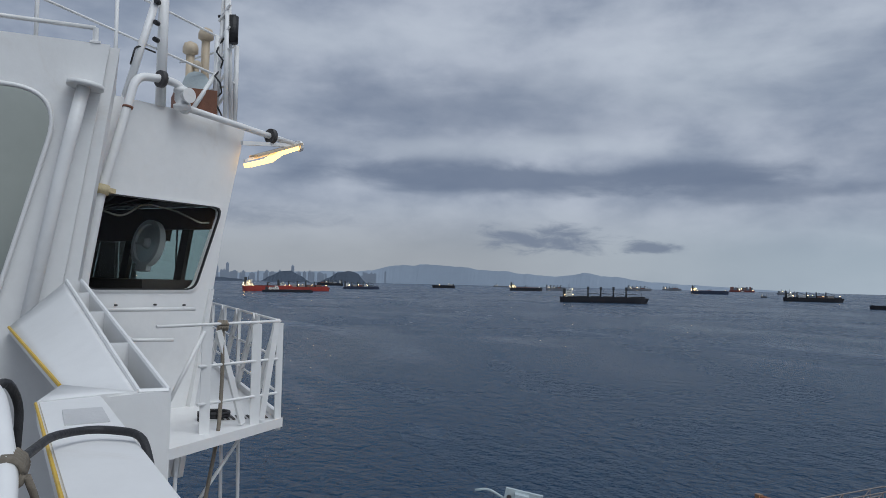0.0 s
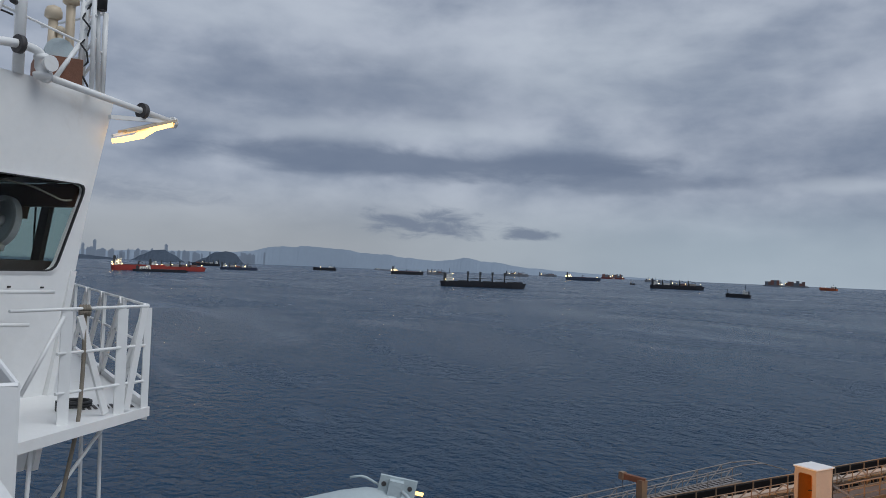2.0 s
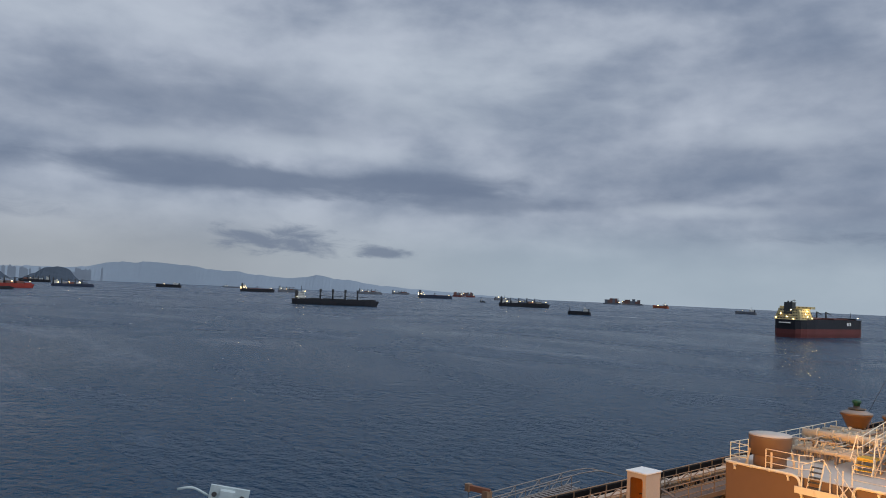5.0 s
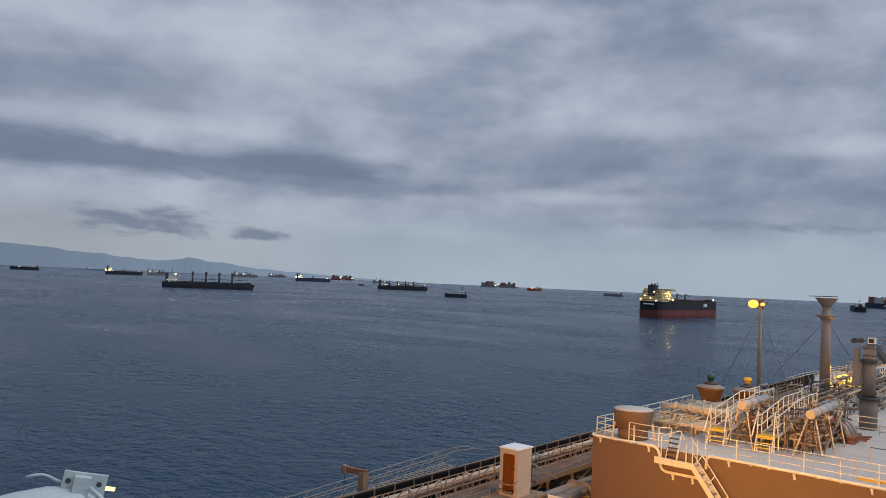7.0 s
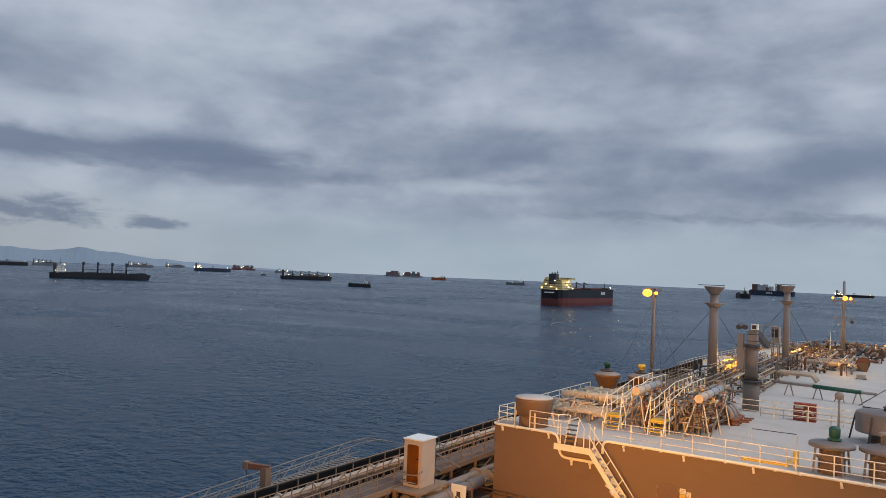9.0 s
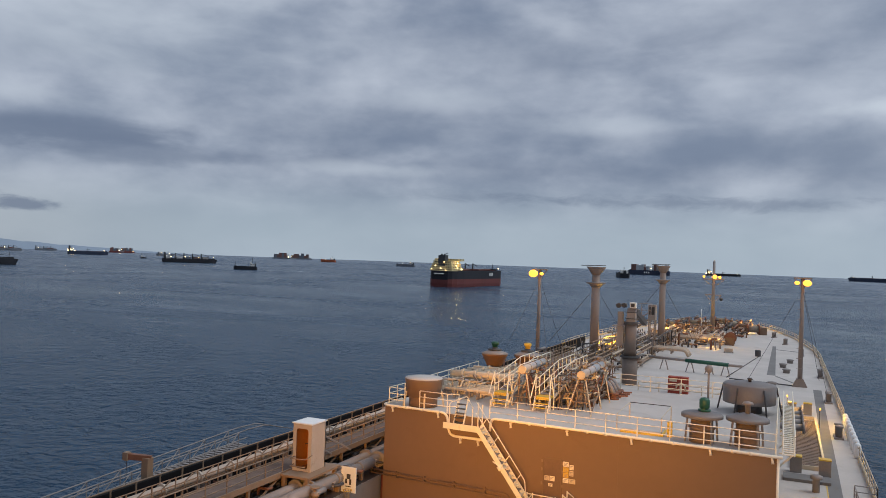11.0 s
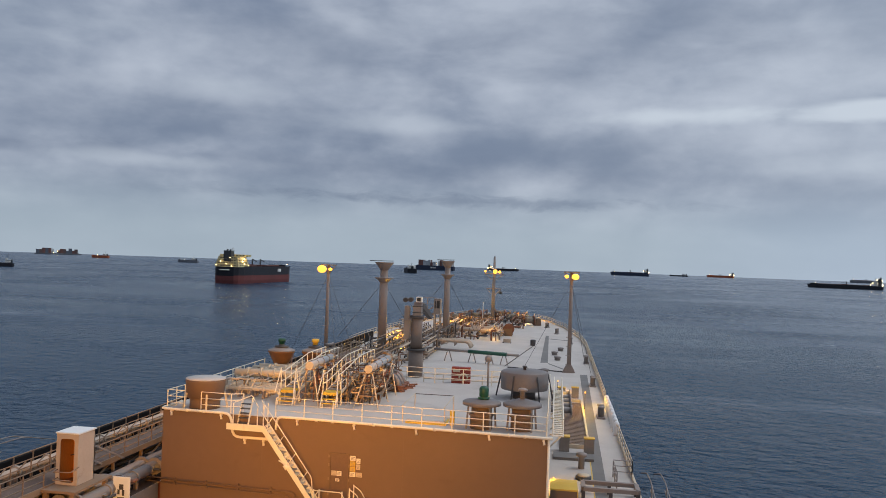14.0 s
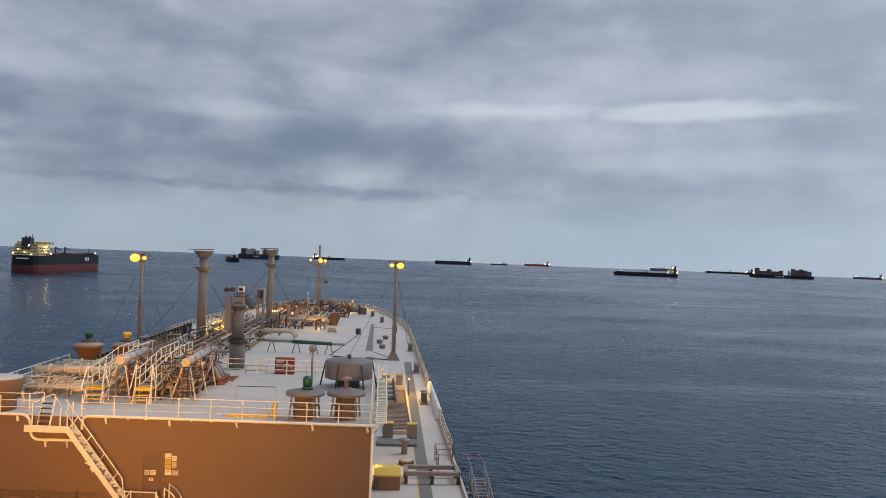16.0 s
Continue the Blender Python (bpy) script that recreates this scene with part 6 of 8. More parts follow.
def wing_bulwark():
    b = thing("bulwark", "white painted bridge wing bulwark with a wind deflector", "bulwark", kind="structure")
    bm = B()
    prism(bm, [(-3.69, -0.32), (-3.82, -0.079), (-2.08, 0.089), (3.0, 0.58), (3.0, 0.34), (-2.17, -0.169)], "z", 31.42, 31.5)
    part("cap", bm, WHITE, b, "", 0.008)
    bm = B()
    prism(bm, [(-3.8, -0.15), (-3.8, -0.09), (-2.08, 0.075), (3.0, 0.566), (3.0, 0.5), (-2.08, 0.01)], "z", 29.3, 31.42)
    part("plate", bm, WHITE, b)
    bm = B()
    for p, q in (((-3.69, -0.312), (-2.17, -0.161)), ((-2.17, -0.161), (3.0, 0.348))):
        bar(bm, (p[0], p[1] - 0.012, 31.495), (q[0], q[1] - 0.012, 31.495), 0.006, 6)
    bar(bm, (-6.2, -0.65, 31.64), (-4.17, -0.255, 31.5), 0.01, 6)
    part("edge_trim", bm, YELLOW, b, "worn yellow edge")
    # deflector: a closed inner face and an open ribbed trough
    def quad(bm, pts):
        bm.faces.new([bm.verts.new(p) for p in pts])
    tip, kl, k, tr, mid, tl = Vector((-6.2, -0.307, 31.963)), Vector((-6.2, -0.645, 31.646)), Vector((-4.172, -0.25, 31.505)), Vector((-3.867, 0.196, 31.505)), Vector((-3.864, 0.07, 31.505)), Vector((-3.69, -0.32, 31.503))
    down = Vector((0, 0, -0.05))
    bm = B()
    def patch(bm, c00, c10, c11, c01, n=8):
        """A smooth plate spanned between four corners, with its thickness."""
        g = [[[bm.verts.new(c00.lerp(c10, i / n).lerp(c01.lerp(c11, i / n), j / n) + d) for j in range(n + 1)] for i in range(n + 1)] for d in (down * 0, down)]
        for i in range(n):
            for j in range(n):
                for q, lay in enumerate(g):
                    f = bm.faces.new((lay[i][j], lay[i + 1][j], lay[i + 1][j + 1], lay[i][j + 1]))
                    f.smooth = True
        rim = [(i, 0) for i in range(n)] + [(n, j) for j in range(n)] + [(n - i, n) for i in range(n)] + [(0, n - j) for j in range(n)]
        for (a, c), (e, h) in zip(rim, rim[1:] + rim[:1]):
            bm.faces.new((g[0][a][c], g[0][e][h], g[1][e][h], g[1][a][c]))
        bmesh.ops.recalc_face_normals(bm, faces=bm.faces)
    patch(bm, tip, kl, k, mid)
    part("deflector_plate", bm, WHITE, b)
    bm = B()
    patch(bm, mid, k, tl, Vector((-3.82, -0.079, 31.503)), 2)
    part("deflector_foot", bm, WHITE, b)
    tip2 = tip + Vector((0.0, 0.096, 0.002))
    for p, q, nm in ((tip, mid, "trough_side"), (tip2, tr, "trough_side")):
        bm = B()
        v = [p, q, q + Vector((0, 0, -1.9)), p + Vector((0, 0, -1.9))]
        off = Vector((0.0, 0.012, 0))
        a, c = [bm.verts.new(x - off) for x in v], [bm.verts.new(x + off) for x in v]
        bm.faces.new(a)
        bm.faces.new(c[::-1])
        for i in range(4):
            bm.faces.new((a[i], c[i], c[(i + 1) % 4], a[(i + 1) % 4]))
        bmesh.ops.recalc_face_normals(bm, faces=bm.faces)
        part(nm, bm, WHITE, b)
    for t in (0.0, 0.33, 0.62, 0.84, 1.0):
        bm = B()
        p, q = mid.lerp(tip, t) if t else Vector((-3.83, -0.075, 31.49)), tr.lerp(tip2, t)
        box_pts = [p, q, q + Vector((0, 0, -0.9 if t else -1.9)), p + Vector((0, 0, -0.9 if t else -1.9))]
        off = Vector((0.008, 0, 0))
        a, c = [bm.verts.new(x - off) for x in box_pts], [bm.verts.new(x + off) for x in box_pts]
        bm.faces.new(a)
        bm.faces.new(c[::-1])
        for i in range(4):
            bm.faces.new((a[i], c[i], c[(i + 1) % 4], a[(i + 1) % 4]))
        bmesh.ops.recalc_face_normals(bm, faces=bm.faces)
        part("rib", bm, WHITE, b)
    for p, q in ((tip2, tr), (tip, mid), (mid, tr)):
        bm = B()
        bar(bm, p, q, 0.013, 6)
        part("edge_bead", bm, WHITE, b)
    bm = B()
    prism(bm, [(-0.7, 30.2), (0.0, 30.2), (0.0, 31.3), (-0.28, 31.9), (-0.7, 31.55)], "x", -6.25, -6.21)
    part("end_plate", bm, WHITE, b)
    # painted-over plate on the cap
    bm = B()
    prism(bm, [(-3.45, -0.22), (-3.48, -0.08), (-3.15, -0.055), (-3.12, -0.2)], "z", 31.5, 31.504)
    part("painted_plate", bm, material("worn_stencil_grey", (0.6, 0.6, 0.6), 0.5, vary=0.1, grain=20, stain=(0.3, 0.3, 0.3), stain_amount=0.8, stain_scale=14), b, "worn stencilled plate")
    h = thing("black_hose", "black hose slung over the bulwark cap", "hose")
    bm = B()
    pipe(bm, [(-1.75, -0.30, 31.62), (-2.2, -0.30, 31.56), (-2.72, -0.22, 31.545), (-2.85, -0.1, 31.535), (-2.75, 0.03, 31.53), (-2.66, 0.05, 31.46), (-2.6, 0.06, 31.38)], 0.013, 10, 0.12)
    part("hose", bm, BLACK, h)
    r = thing("wing_handrail", "white painted handrail inside the bulwark", "railing")
    bm = B()
    pipe(bm, [(-1.3, -0.235, 31.55), (-1.7, -0.25, 31.66), (-2.0, -0.30, 31.76), (-4.0, -0.62, 31.7), (-6.1, -0.85, 31.68)], 0.022, 10, 0.1)
    part("rail_bar", bm, WHITE, r)
    for x, y in ((-2.3, -0.36), (-3.6, -0.56), (-5.0, -0.75)):
        bm = B()
        bar(bm, (x, y, 30.25), (x, y, 31.72), 0.02, 8)
        part("post", bm, WHITE, r)
    for z in (31.3, 30.9):
        bm = B()
        bar(bm, (-2.3, -0.36, z), (-6.1, -0.85, z), 0.018, 8)
        part("rail_bar", bm, WHITE, r)
    bm = B()
    bar(bm, (-2.75, -0.34, 31.45), (-2.6, -0.42, 30.3), 0.018, 8)
    bar(bm, (-2.45, -0.38, 31.42), (-2.8, -0.3, 31.42), 0.018, 8)
    part("stay", bm, WHITE, r)
    k = thing("lashing", "hemp rope and black strap tied round the handrail", "rope")
    bm = B()
    for i in range(5):
        pipe(bm, [(-1.72 - 0.02 * i, -0.252 + 0.027 * math.cos(a), 31.665 + 0.027 * math.sin(a)) for a in [j * math.pi / 5 for j in range(11)]], 0.007, 6)
    pipe(bm, [(-1.72, -0.22, 31.66), (-1.74, -0.2, 31.6), (-1.7, -0.205, 31.5)], 0.007, 6, 0.03)
    part("rope_lashing", bm, ROPE, k)
    bm = B()
    pipe(bm, [(-2.1, -0.36, 31.5), (-2.1, -0.34, 31.72), (-2.15, -0.30, 31.79), (-2.2, -0.27, 31.72), (-2.2, -0.28, 31.45)], 0.011, 6, 0.08)
    part("strap", bm, BLACK, k, "black strap")
    bm = B()
    bar(bm, (-1.62, -0.34, 31.35), (-1.6, -0.3, 31.55), 0.05, 10, 0.03)
    part("float_end", bm, material("orange_line", (0.7, 0.12, 0.02), 0.6, vary=0.2, grain=20), k, "orange line end")


wing_bulwark()


def lifeboat():
    b = thing("rescue_boat", "pale grey-blue enclosed boat canopy with a hook bracket", "boat")
    bm = B()
    rings = []
    for y, w, h in ((-3.4, 0.3, -0.3), (-2.8, 0.9, 0.15), (-1.5, 1.25, 0.75), (-0.3, 1.35, 1.3), (0.5, 1.35, 1.58), (1.4, 1.25, 1.68), (2.4, 0.8, 1.25), (3.0, 0.1, 0.6)):
        rings.append([bm.verts.new((w * math.cos(a), y, -0.6 + (h + 0.6) * max(0.0, math.sin(a)) ** 0.8)) for a in [math.pi * i / 12 for i in range(13)]] + [bm.verts.new((-w * 0.6, y, -1.4)), bm.verts.new((w * 0.6, y, -1.4))])
    for a, c in zip(rings, rings[1:]):
        for i in range(len(a)):
            f = bm.faces.new((a[i], a[(i + 1) % len(a)], c[(i + 1) % len(c)], c[i]))
            f.smooth = True
    bm.faces.new(rings[0])
    bm.faces.new(rings[-1][::-1])
    bmesh.ops.recalc_face_normals(bm, faces=bm.faces)
    part("canopy", bm, SEALED, b)
    bm = B()
    box(bm, -0.07, 0.85, 1.5, 0.07, 2.05, 2.12)
    box(bm, 0.05, 1.15, 1.5, 0.35, 1.6, 2.05)
    part("release_bracket", bm, SEALED, b, "grey bracket plate", 0.05)
    for y in (1.0, 1.85):
        bm = B()
        bar(bm, (0.06, y, 1.85), (0.085, y, 1.85), 0.08, 10)
        part("bolt_hole", bm, DARKMETAL, b)
    bm = B()
    bar(bm, (0, 2.05, 1.75), (0, 2.32, 1.75), 0.06, 10)
    part("position_light", bm, TUBELIGHT, b, "amber light")
    bm = B()
    pipe(bm, [(0.35, 1.6, 1.8), (0.7, 2.2, 1.5), (0.8, 2.6, 1.0)], 0.06, 8, 0.3)
    part("grab_rail", bm, SEALED, b)
    bm = B()
    pipe(bm, [(0, 0.9, 1.75), (0, 0.3, 1.95), (0, -0.1, 1.8)], 0.04, 8, 0.2)
    part("grab_rail", bm, SEALED, b)
    b.matrix_basis = pose(-7.94, 3.66, 29.14, -11, 0, -28) @ Matrix.Scale(0.34, 4)
    c = thing("boat_cradle", "white steel davit arms carrying the enclosed boat", "cradle")
    for dx in (-0.7, 0.5):
        bm = B()
        beam(bm, (-7.96 + dx, -0.75, 28.56), (-7.96 + dx, 4.24, 28.56), 0.16, 0.2)
        beam(bm, (-7.96 + dx, -0.75, 26.73), (-7.96 + dx, 3.04, 28.18), 0.1, 0.1)
        part("davit_arm", bm, WHITE, c)


lifeboat()

# ---- gear on the deckhouse and deck ----
HUTTONE = material("weathered_tan_paint", (0.46, 0.36, 0.27), 0.55, vary=0.1, grain=3, stain=RUST, stain_amount=0.25, stain_scale=1.5)
def drum_vent():
    d = thing("ventilator_drum", "buff steel ventilator drum with a pale lid on legs", "ventilator", (-19.5, 43.0, TOP))
    bm = B()
    lathe(bm, (0, 0, 0), [(0.85, 0), (0.85, 0.55), (0.8, 0.6), (0.8, 0.62)], 24)
    part("trunk", bm, BUFF, d)
    bm = B()
    lathe(bm, (0, 0, 0.62), [(1.02, 0), (1.12, 0.95), (1.12, 1.0), (1.0, 1.02)], 28)
    part("drum", bm, BUFF, d)
    bm = B()
    lathe(bm, (0, 0, 1.64), [(1.12, 0), (1.1, 0.05), (0.2, 0.1)], 28)
    part("lid", bm, DECKPAINT, d, "pale grey lid")
    for a in (0.3, 1.6, 2.7, 3.9, 5.2):
        bm = B()
        beam(bm, (1.25 * math.cos(a), 1.25 * math.sin(a), 0), (1.08 * math.cos(a), 1.08 * math.sin(a), 0.9), 0.1, 0.1)
        part("leg", bm, CREAM, d)


VENTGREY = material("vent_dark_grey_paint", (0.165, 0.148, 0.143), 0.5, vary=0.15, grain=3, stain=RUST, stain_amount=0.35, stain_scale=1.4, bump=0.006)


def mushroom(x, y, motor):
    v = thing("mushroom_ventilator", "grey-brown mushroom ventilator with a wide flat cap", "ventilator", (x, y, TOP), group="mushroom ventilators")
    bm = B()
    lathe(bm, (0, 0, 0), [(0.6, 0), (0.6, 0.7), (0.68, 0.71), (0.68, 0.77), (0.55, 0.78), (0.55, 1.25)], 24)
    part("trunk", bm, DULL, v, "rust-brown trunk")
    bm = B()
    lathe(bm, (0, 0, 1.2), [(0.95, 0.04), (1.03, 0.06), (1.03, 0.2), (0.95, 0.25), (0.25, 0.44 if not motor else 0.36)], 28)
    part("cap", bm, VENTGREY, v)
    for a in (0.5, 2.2, 3.6, 5.4):
        bm = B()
        beam(bm, (0.85 * math.cos(a), 0.85 * math.sin(a), 0), (0.75 * math.cos(a), 0.75 * math.sin(a), 1.25), 0.08, 0.08)
        part("leg", bm, GREYPAINT, v)
    bm = B()
    if motor:
        lathe(bm, (0.1, 0, 1.56), [(0.3, 0), (0.32, 0.08), (0.18, 0.1), (0.25, 0.16), (0.26, 0.56), (0.18, 0.66), (0.05, 0.69)], 16)
        part("motor", bm, GREEN, v, "dark green electric motor")
    else:
        lathe(bm, (0, 0, 1.62), [(0.13, 0), (0.13, 0.42), (0.27, 0.46), (0.24, 0.56), (0.1, 0.6)], 16)
        part("spindle", bm, GREYPAINT, v)


def big_drum():
    t = thing("raised_tank", "large grey round tank on bent steel legs", "tank", (-1.75, 52.6, TOP))
    bm = B()
    lathe(bm, (0, 0, 0.55), [(1.2, 0), (1.53, 0.06), (1.55, 0.12), (1.55, 1.16), (1.48, 1.22), (0.3, 1.32)], 32)
    part("shell", bm, VENTGREY, t)
    bm = B()
    lathe(bm, (0, 0, 0), [(0.75, 0), (0.75, 0.8)], 20)
    part("trunk", bm, DARKMETAL, t)
    bm = B()
    lathe(bm, (0, 0, 1.86), [(0.1, 0), (0.1, 0.15), (0.18, 0.16), (0.12, 0.26)], 12)
    part("lid_knob", bm, DARKMETAL, t)
    for a in (0.2, 1.5, 2.95, 4.3, 5.3):
        c, s = math.cos(a), math.sin(a)
        bm = B()
        pipe(bm, [(1.9 * c, 1.9 * s, 0), (1.72 * c, 1.72 * s, 0.9), (1.57 * c, 1.57 * s, 1.6)], 0.05, 8, 0.2)
        part("leg", bm, DARKMETAL, t)


def cone_vent(x, y, z, cap):
    v = thing("cone_ventilator", "rust-buff cone ventilator with a coloured motor on top", "ventilator", (x, y, TOP), group="cone ventilators")
    h = z - TOP
    bm = B()
    lathe(bm, (0, 0, 0), [(0.52, 0), (0.52, h - 1.25), (0.56, h - 1.2), (0.93, h - 0.42), (0.97, h - 0.4), (0.97, h - 0.3)], 24)
    part("body", bm, material("rusty_buff", (0.24, 0.115, 0.045), 0.6, vary=0.25, grain=4, stain=RUST, stain_amount=0.75), v)
    bm = B()
    lathe(bm, (0, 0, h - 0.3), [(0.99, 0), (0.97, 0.06), (0.5, 0.24), (0.42, 0.26)], 24)
    part("cap", bm, GREYPAINT, v)
    bm = B()
    lathe(bm, (0, 0, h - 0.05), [(0.5, 0), (0.52, 0.05), (0.5, 0.1), (0.22, 0.12), (0.2, 0.24)], 16)
    part("motor_seat", bm, DARKMETAL, v)
    bm = B()
    lathe(bm, (0, 0, h + 0.17), [(0.2, 0), (0.2, 0.18), (0.28, 0.2), (0.27, 0.38), (0.18, 0.43)], 14)
    part("motor", bm, cap, v, "painted motor")


drum_vent()
mushroom(-3.6, 42.3, True)
mushroom(-1.45, 42.5, False)
big_drum()
cone_vent(-19.65, 55.9, 25.35, GREEN)
cone_vent(-17.2, 56.2, 25.4, YELLOW)


def pipe_run(name, label, lines, r, mat, clamp=2.4, group="deck pipes"):
    """Parallel pipes with flanges and saddles."""
    t = thing(name, label, "pipes", group=group)
    for pts in lines:
        bm = B()
        pipe(bm, pts, r, 10, r * 3)
        run = part("pipe", bm, mat, t)
        a, b = Vector(pts[0]), Vector(pts[1])
        n = int((b - a).length / clamp)
        for i in range(1, n + 1):
            p = a.lerp(b, i / (n + 1))
            d = (b - a).normalized()
            bm = B()
            bar(bm, p - d * 0.06, p + d * 0.06, r * 1.5, 10)
            part("flange", bm, mat, run)
            bm = B()
            box(bm, p.x - 0.08, p.y - 0.08, p.z - r - 0.45, p.x + 0.08, p.y + 0.08, p.z - r * 0.8)
            part("saddle", bm, MASTPAINT, t)


Z = TOP
pipe_run("cargo_pipes", "buff painted cargo pipes with flanges on the deckhouse top", [[(-20.6, 51.0 + i * 0.62, Z + 0.85 + 0.08 * (i % 2)), (-15.8, 51.0 + i * 0.62, Z + 0.85 + 0.08 * (i % 2)), (-15.4, 51.0 + i * 0.62, Z + 0.3)] for i in range(6)], 0.17, CREAM, 1.5)
pipe_run("cargo_pipes", "thick buff cargo pipe with insulated jacket", [[(-20.5, 49.6, Z + 1.05), (-17.0, 49.9, Z + 1.05), (-16.6, 50.9, Z + 0.9)]], 0.27, CREAM, 1.1)
pipe_run("cargo_pipes", "thin cream pipes low over the deckhouse top", [[(-20.4, 46.3 + i * 0.5, Z + 0.62), (-16.5, 46.3 + i * 0.5, Z + 0.62), (-16.2, 46.3 + i * 0.5, Z + 0.3)] for i in range(5)], 0.1, CREAM, 0.9)
pipe_run("cargo_pipes", "long cream lines running forward under the bridges", [[(-14.9 + i * 0.42, 46.6 + 0.3 * (i % 3), Z + 0.55 + 0.22 * (i % 2)), (-14.9 + i * 0.42, 56.5, Z + 0.55 + 0.22 * (i % 2)), (-14.9 + i * 0.42, 56.9, Z + 0.2)] for i in range(10)], 0.075, DULL, 1.3)


def condenser(x, y0, y1, z, r):
    t = thing("pipe_vessel", "grey cylindrical vessel carried on crossed steel trestles", "vessel", group="deckhouse vessels")
    bm = B()
    bar(bm, (x, y0, z), (x, y1, z), r, 18)
    part("shell", bm, material("vessel_grey_paint", (0.36, 0.37, 0.39), 0.45, vary=0.15, grain=3, stain=RUST, stain_amount=0.3), t)
    bm = B()
    bar(bm, (x, y0 - 0.1, z), (x, y0 - 0.001, z), r * 1.08, 18)
    part("end_plate", bm, CREAM, t)
    for k in range(1, 5):
        y = y0 + (y1 - y0) * k / 4 - 0.06
        bm = B()
        bar(bm, (x, y - 0.05, z), (x, y + 0.05, z), r * (1.3 if k == 4 else 1.12), 18)
        part("band", bm, GREYPAINT, t)
    for y in (y0 + 0.15, (y0 + y1) / 2, y1 - 0.3):
        bm = B()
        box(bm, x - r * 1.3, y - 0.08, z - r * 1.25, x + r * 1.3, y + 0.08, z - r * 0.9)
        part("saddle", bm, DULL, t)
        for s in (-1, 1):
            for fx, fy in ((0.75, -0.55), (0.45, 0.5)):
                bm = B()
                beam(bm, (x + s * fx, y + fy, TOP), (x + s * r * 0.9, y, z - r * 1.2), 0.06, 0.06)
                part("trestle_leg", bm, CREAM if fy < 0 else DULL, t)
        for h in (0.7, 1.4):
            bm = B()
            beam(bm, (x - 0.62 + h * 0.18, y - 0.3, TOP + h), (x + 0.62 - h * 0.18, y - 0.3, TOP + h), 0.06, 0.06)
            part("cross_bar", bm, DULL, t)
    for s in (-1, 1):
        bm = B()
        beam(bm, (x + s * 0.6, y0 + 0.2, TOP + 0.1), (x + s * 0.35, y1 - 0.4, z - 0.5), 0.06, 0.06)
        part("diagonal", bm, DULL, t)


condenser(-14.25, 45.7, 50.3, 25.52, 0.225)
condenser(-10.7, 45.9, 51.6, 25.48, 0.225)


def over_stair(x, y0, y1, w=0.9):
    """Steep yellow steps to a low landing, then a gently rising railed bridge over the pipes."""
    s = thing("pipe_bridge", "cream railed bridge over the pipes with yellow bottom steps", "stair", group="pipe bridges")
    low, high, land, mid = TOP + 0.85, TOP + 1.42, y0 + 0.85, y0 + 5.2
    for i in range(3):
        bm = B()
        box(bm, x - w / 2, y0 - 0.35 + i * 0.13, TOP + 0.22 + i * 0.24, x + w / 2, y0 - 0.15 + i * 0.13, TOP + 0.27 + i * 0.24)
        part("tread", bm, YELLOW, s, "yellow step")
    bm = B()
    box(bm, x - w / 2, y0, low - 0.1, x + w / 2, land, low)
    part("landing", bm, YELLOW, s, "yellow landing plate")
    for side in (-1, 1):
        sx = x + side * w / 2
        bm = B()
        beam(bm, (sx, y0 - 0.4, TOP), (sx, y0, low), 0.05, 0.16)
        part("stringer", bm, RAILPAINT, s)
        bm = B()
        beam(bm, (sx, land, low - 0.08), (sx, mid, high - 0.08), 0.05, 0.18)
        part("stringer", bm, RAILPAINT, s)
        bm = B()
        beam(bm, (sx, mid, high - 0.08), (sx, y1, high - 0.08), 0.05, 0.18)
        part("stringer", bm, RAILPAINT, s)
        for h in (0.5, 1.05):
            bm = B()
            pipe(bm, [(sx, y0 + 0.1, low + h), (sx, land, low + h), (sx, mid, high + h), (sx, y1, high + h)], 0.033, 6)
            part("handrail", bm, RAILPAINT, s)
        for oy in (-0.55, 0.45):
            bm = B()
            bar(bm, (sx, y0 + 0.1, low + 1.3), (sx + side * 0.12, y0 + oy, low - 0.05), 0.035, 6)
            part("foot_brace", bm, RAILPAINT, s)
        for yy in (y0 + 0.05, land):
            bm = B()
            bar(bm, (sx, yy, TOP), (sx, yy, low), 0.04, 6)
            part("landing_leg", bm, RAILPAINT, s)
        n = 9
        for k in range(n):
            y = land + (y1 - land) * k / (n - 1)
            z = low + (high - low) * min(1.0, (y - land) / (mid - land))
            bm = B()
            bar(bm, (sx, y, z), (sx, y, z + 1.05), 0.03, 6)
            part("rail_post", bm, RAILPAINT, s)
            if k % 3 == 2:
                bm = B()
                bar(bm, (sx, y, TOP), (sx, y, z - 0.1), 0.045, 6)
                part("support_leg", bm, DULL, s)
    n = 12
    for i in range(n):
        ya, yb = land + (y1 - land) * i / n, land + (y1 - land) * (i + 0.93) / n
        z = low + (high - low) * min(1.0, ((ya + yb) / 2 - land) / (mid - land))
        bm = B()
        box(bm, x - w / 2 + 0.03, ya, z - 0.04, x + w / 2 - 0.03, yb, z)
        part("tread", bm, GREYPAINT, s)


over_stair(-15.45, 45.35, 54.5)
over_stair(-12.85, 45.35, 54.6)


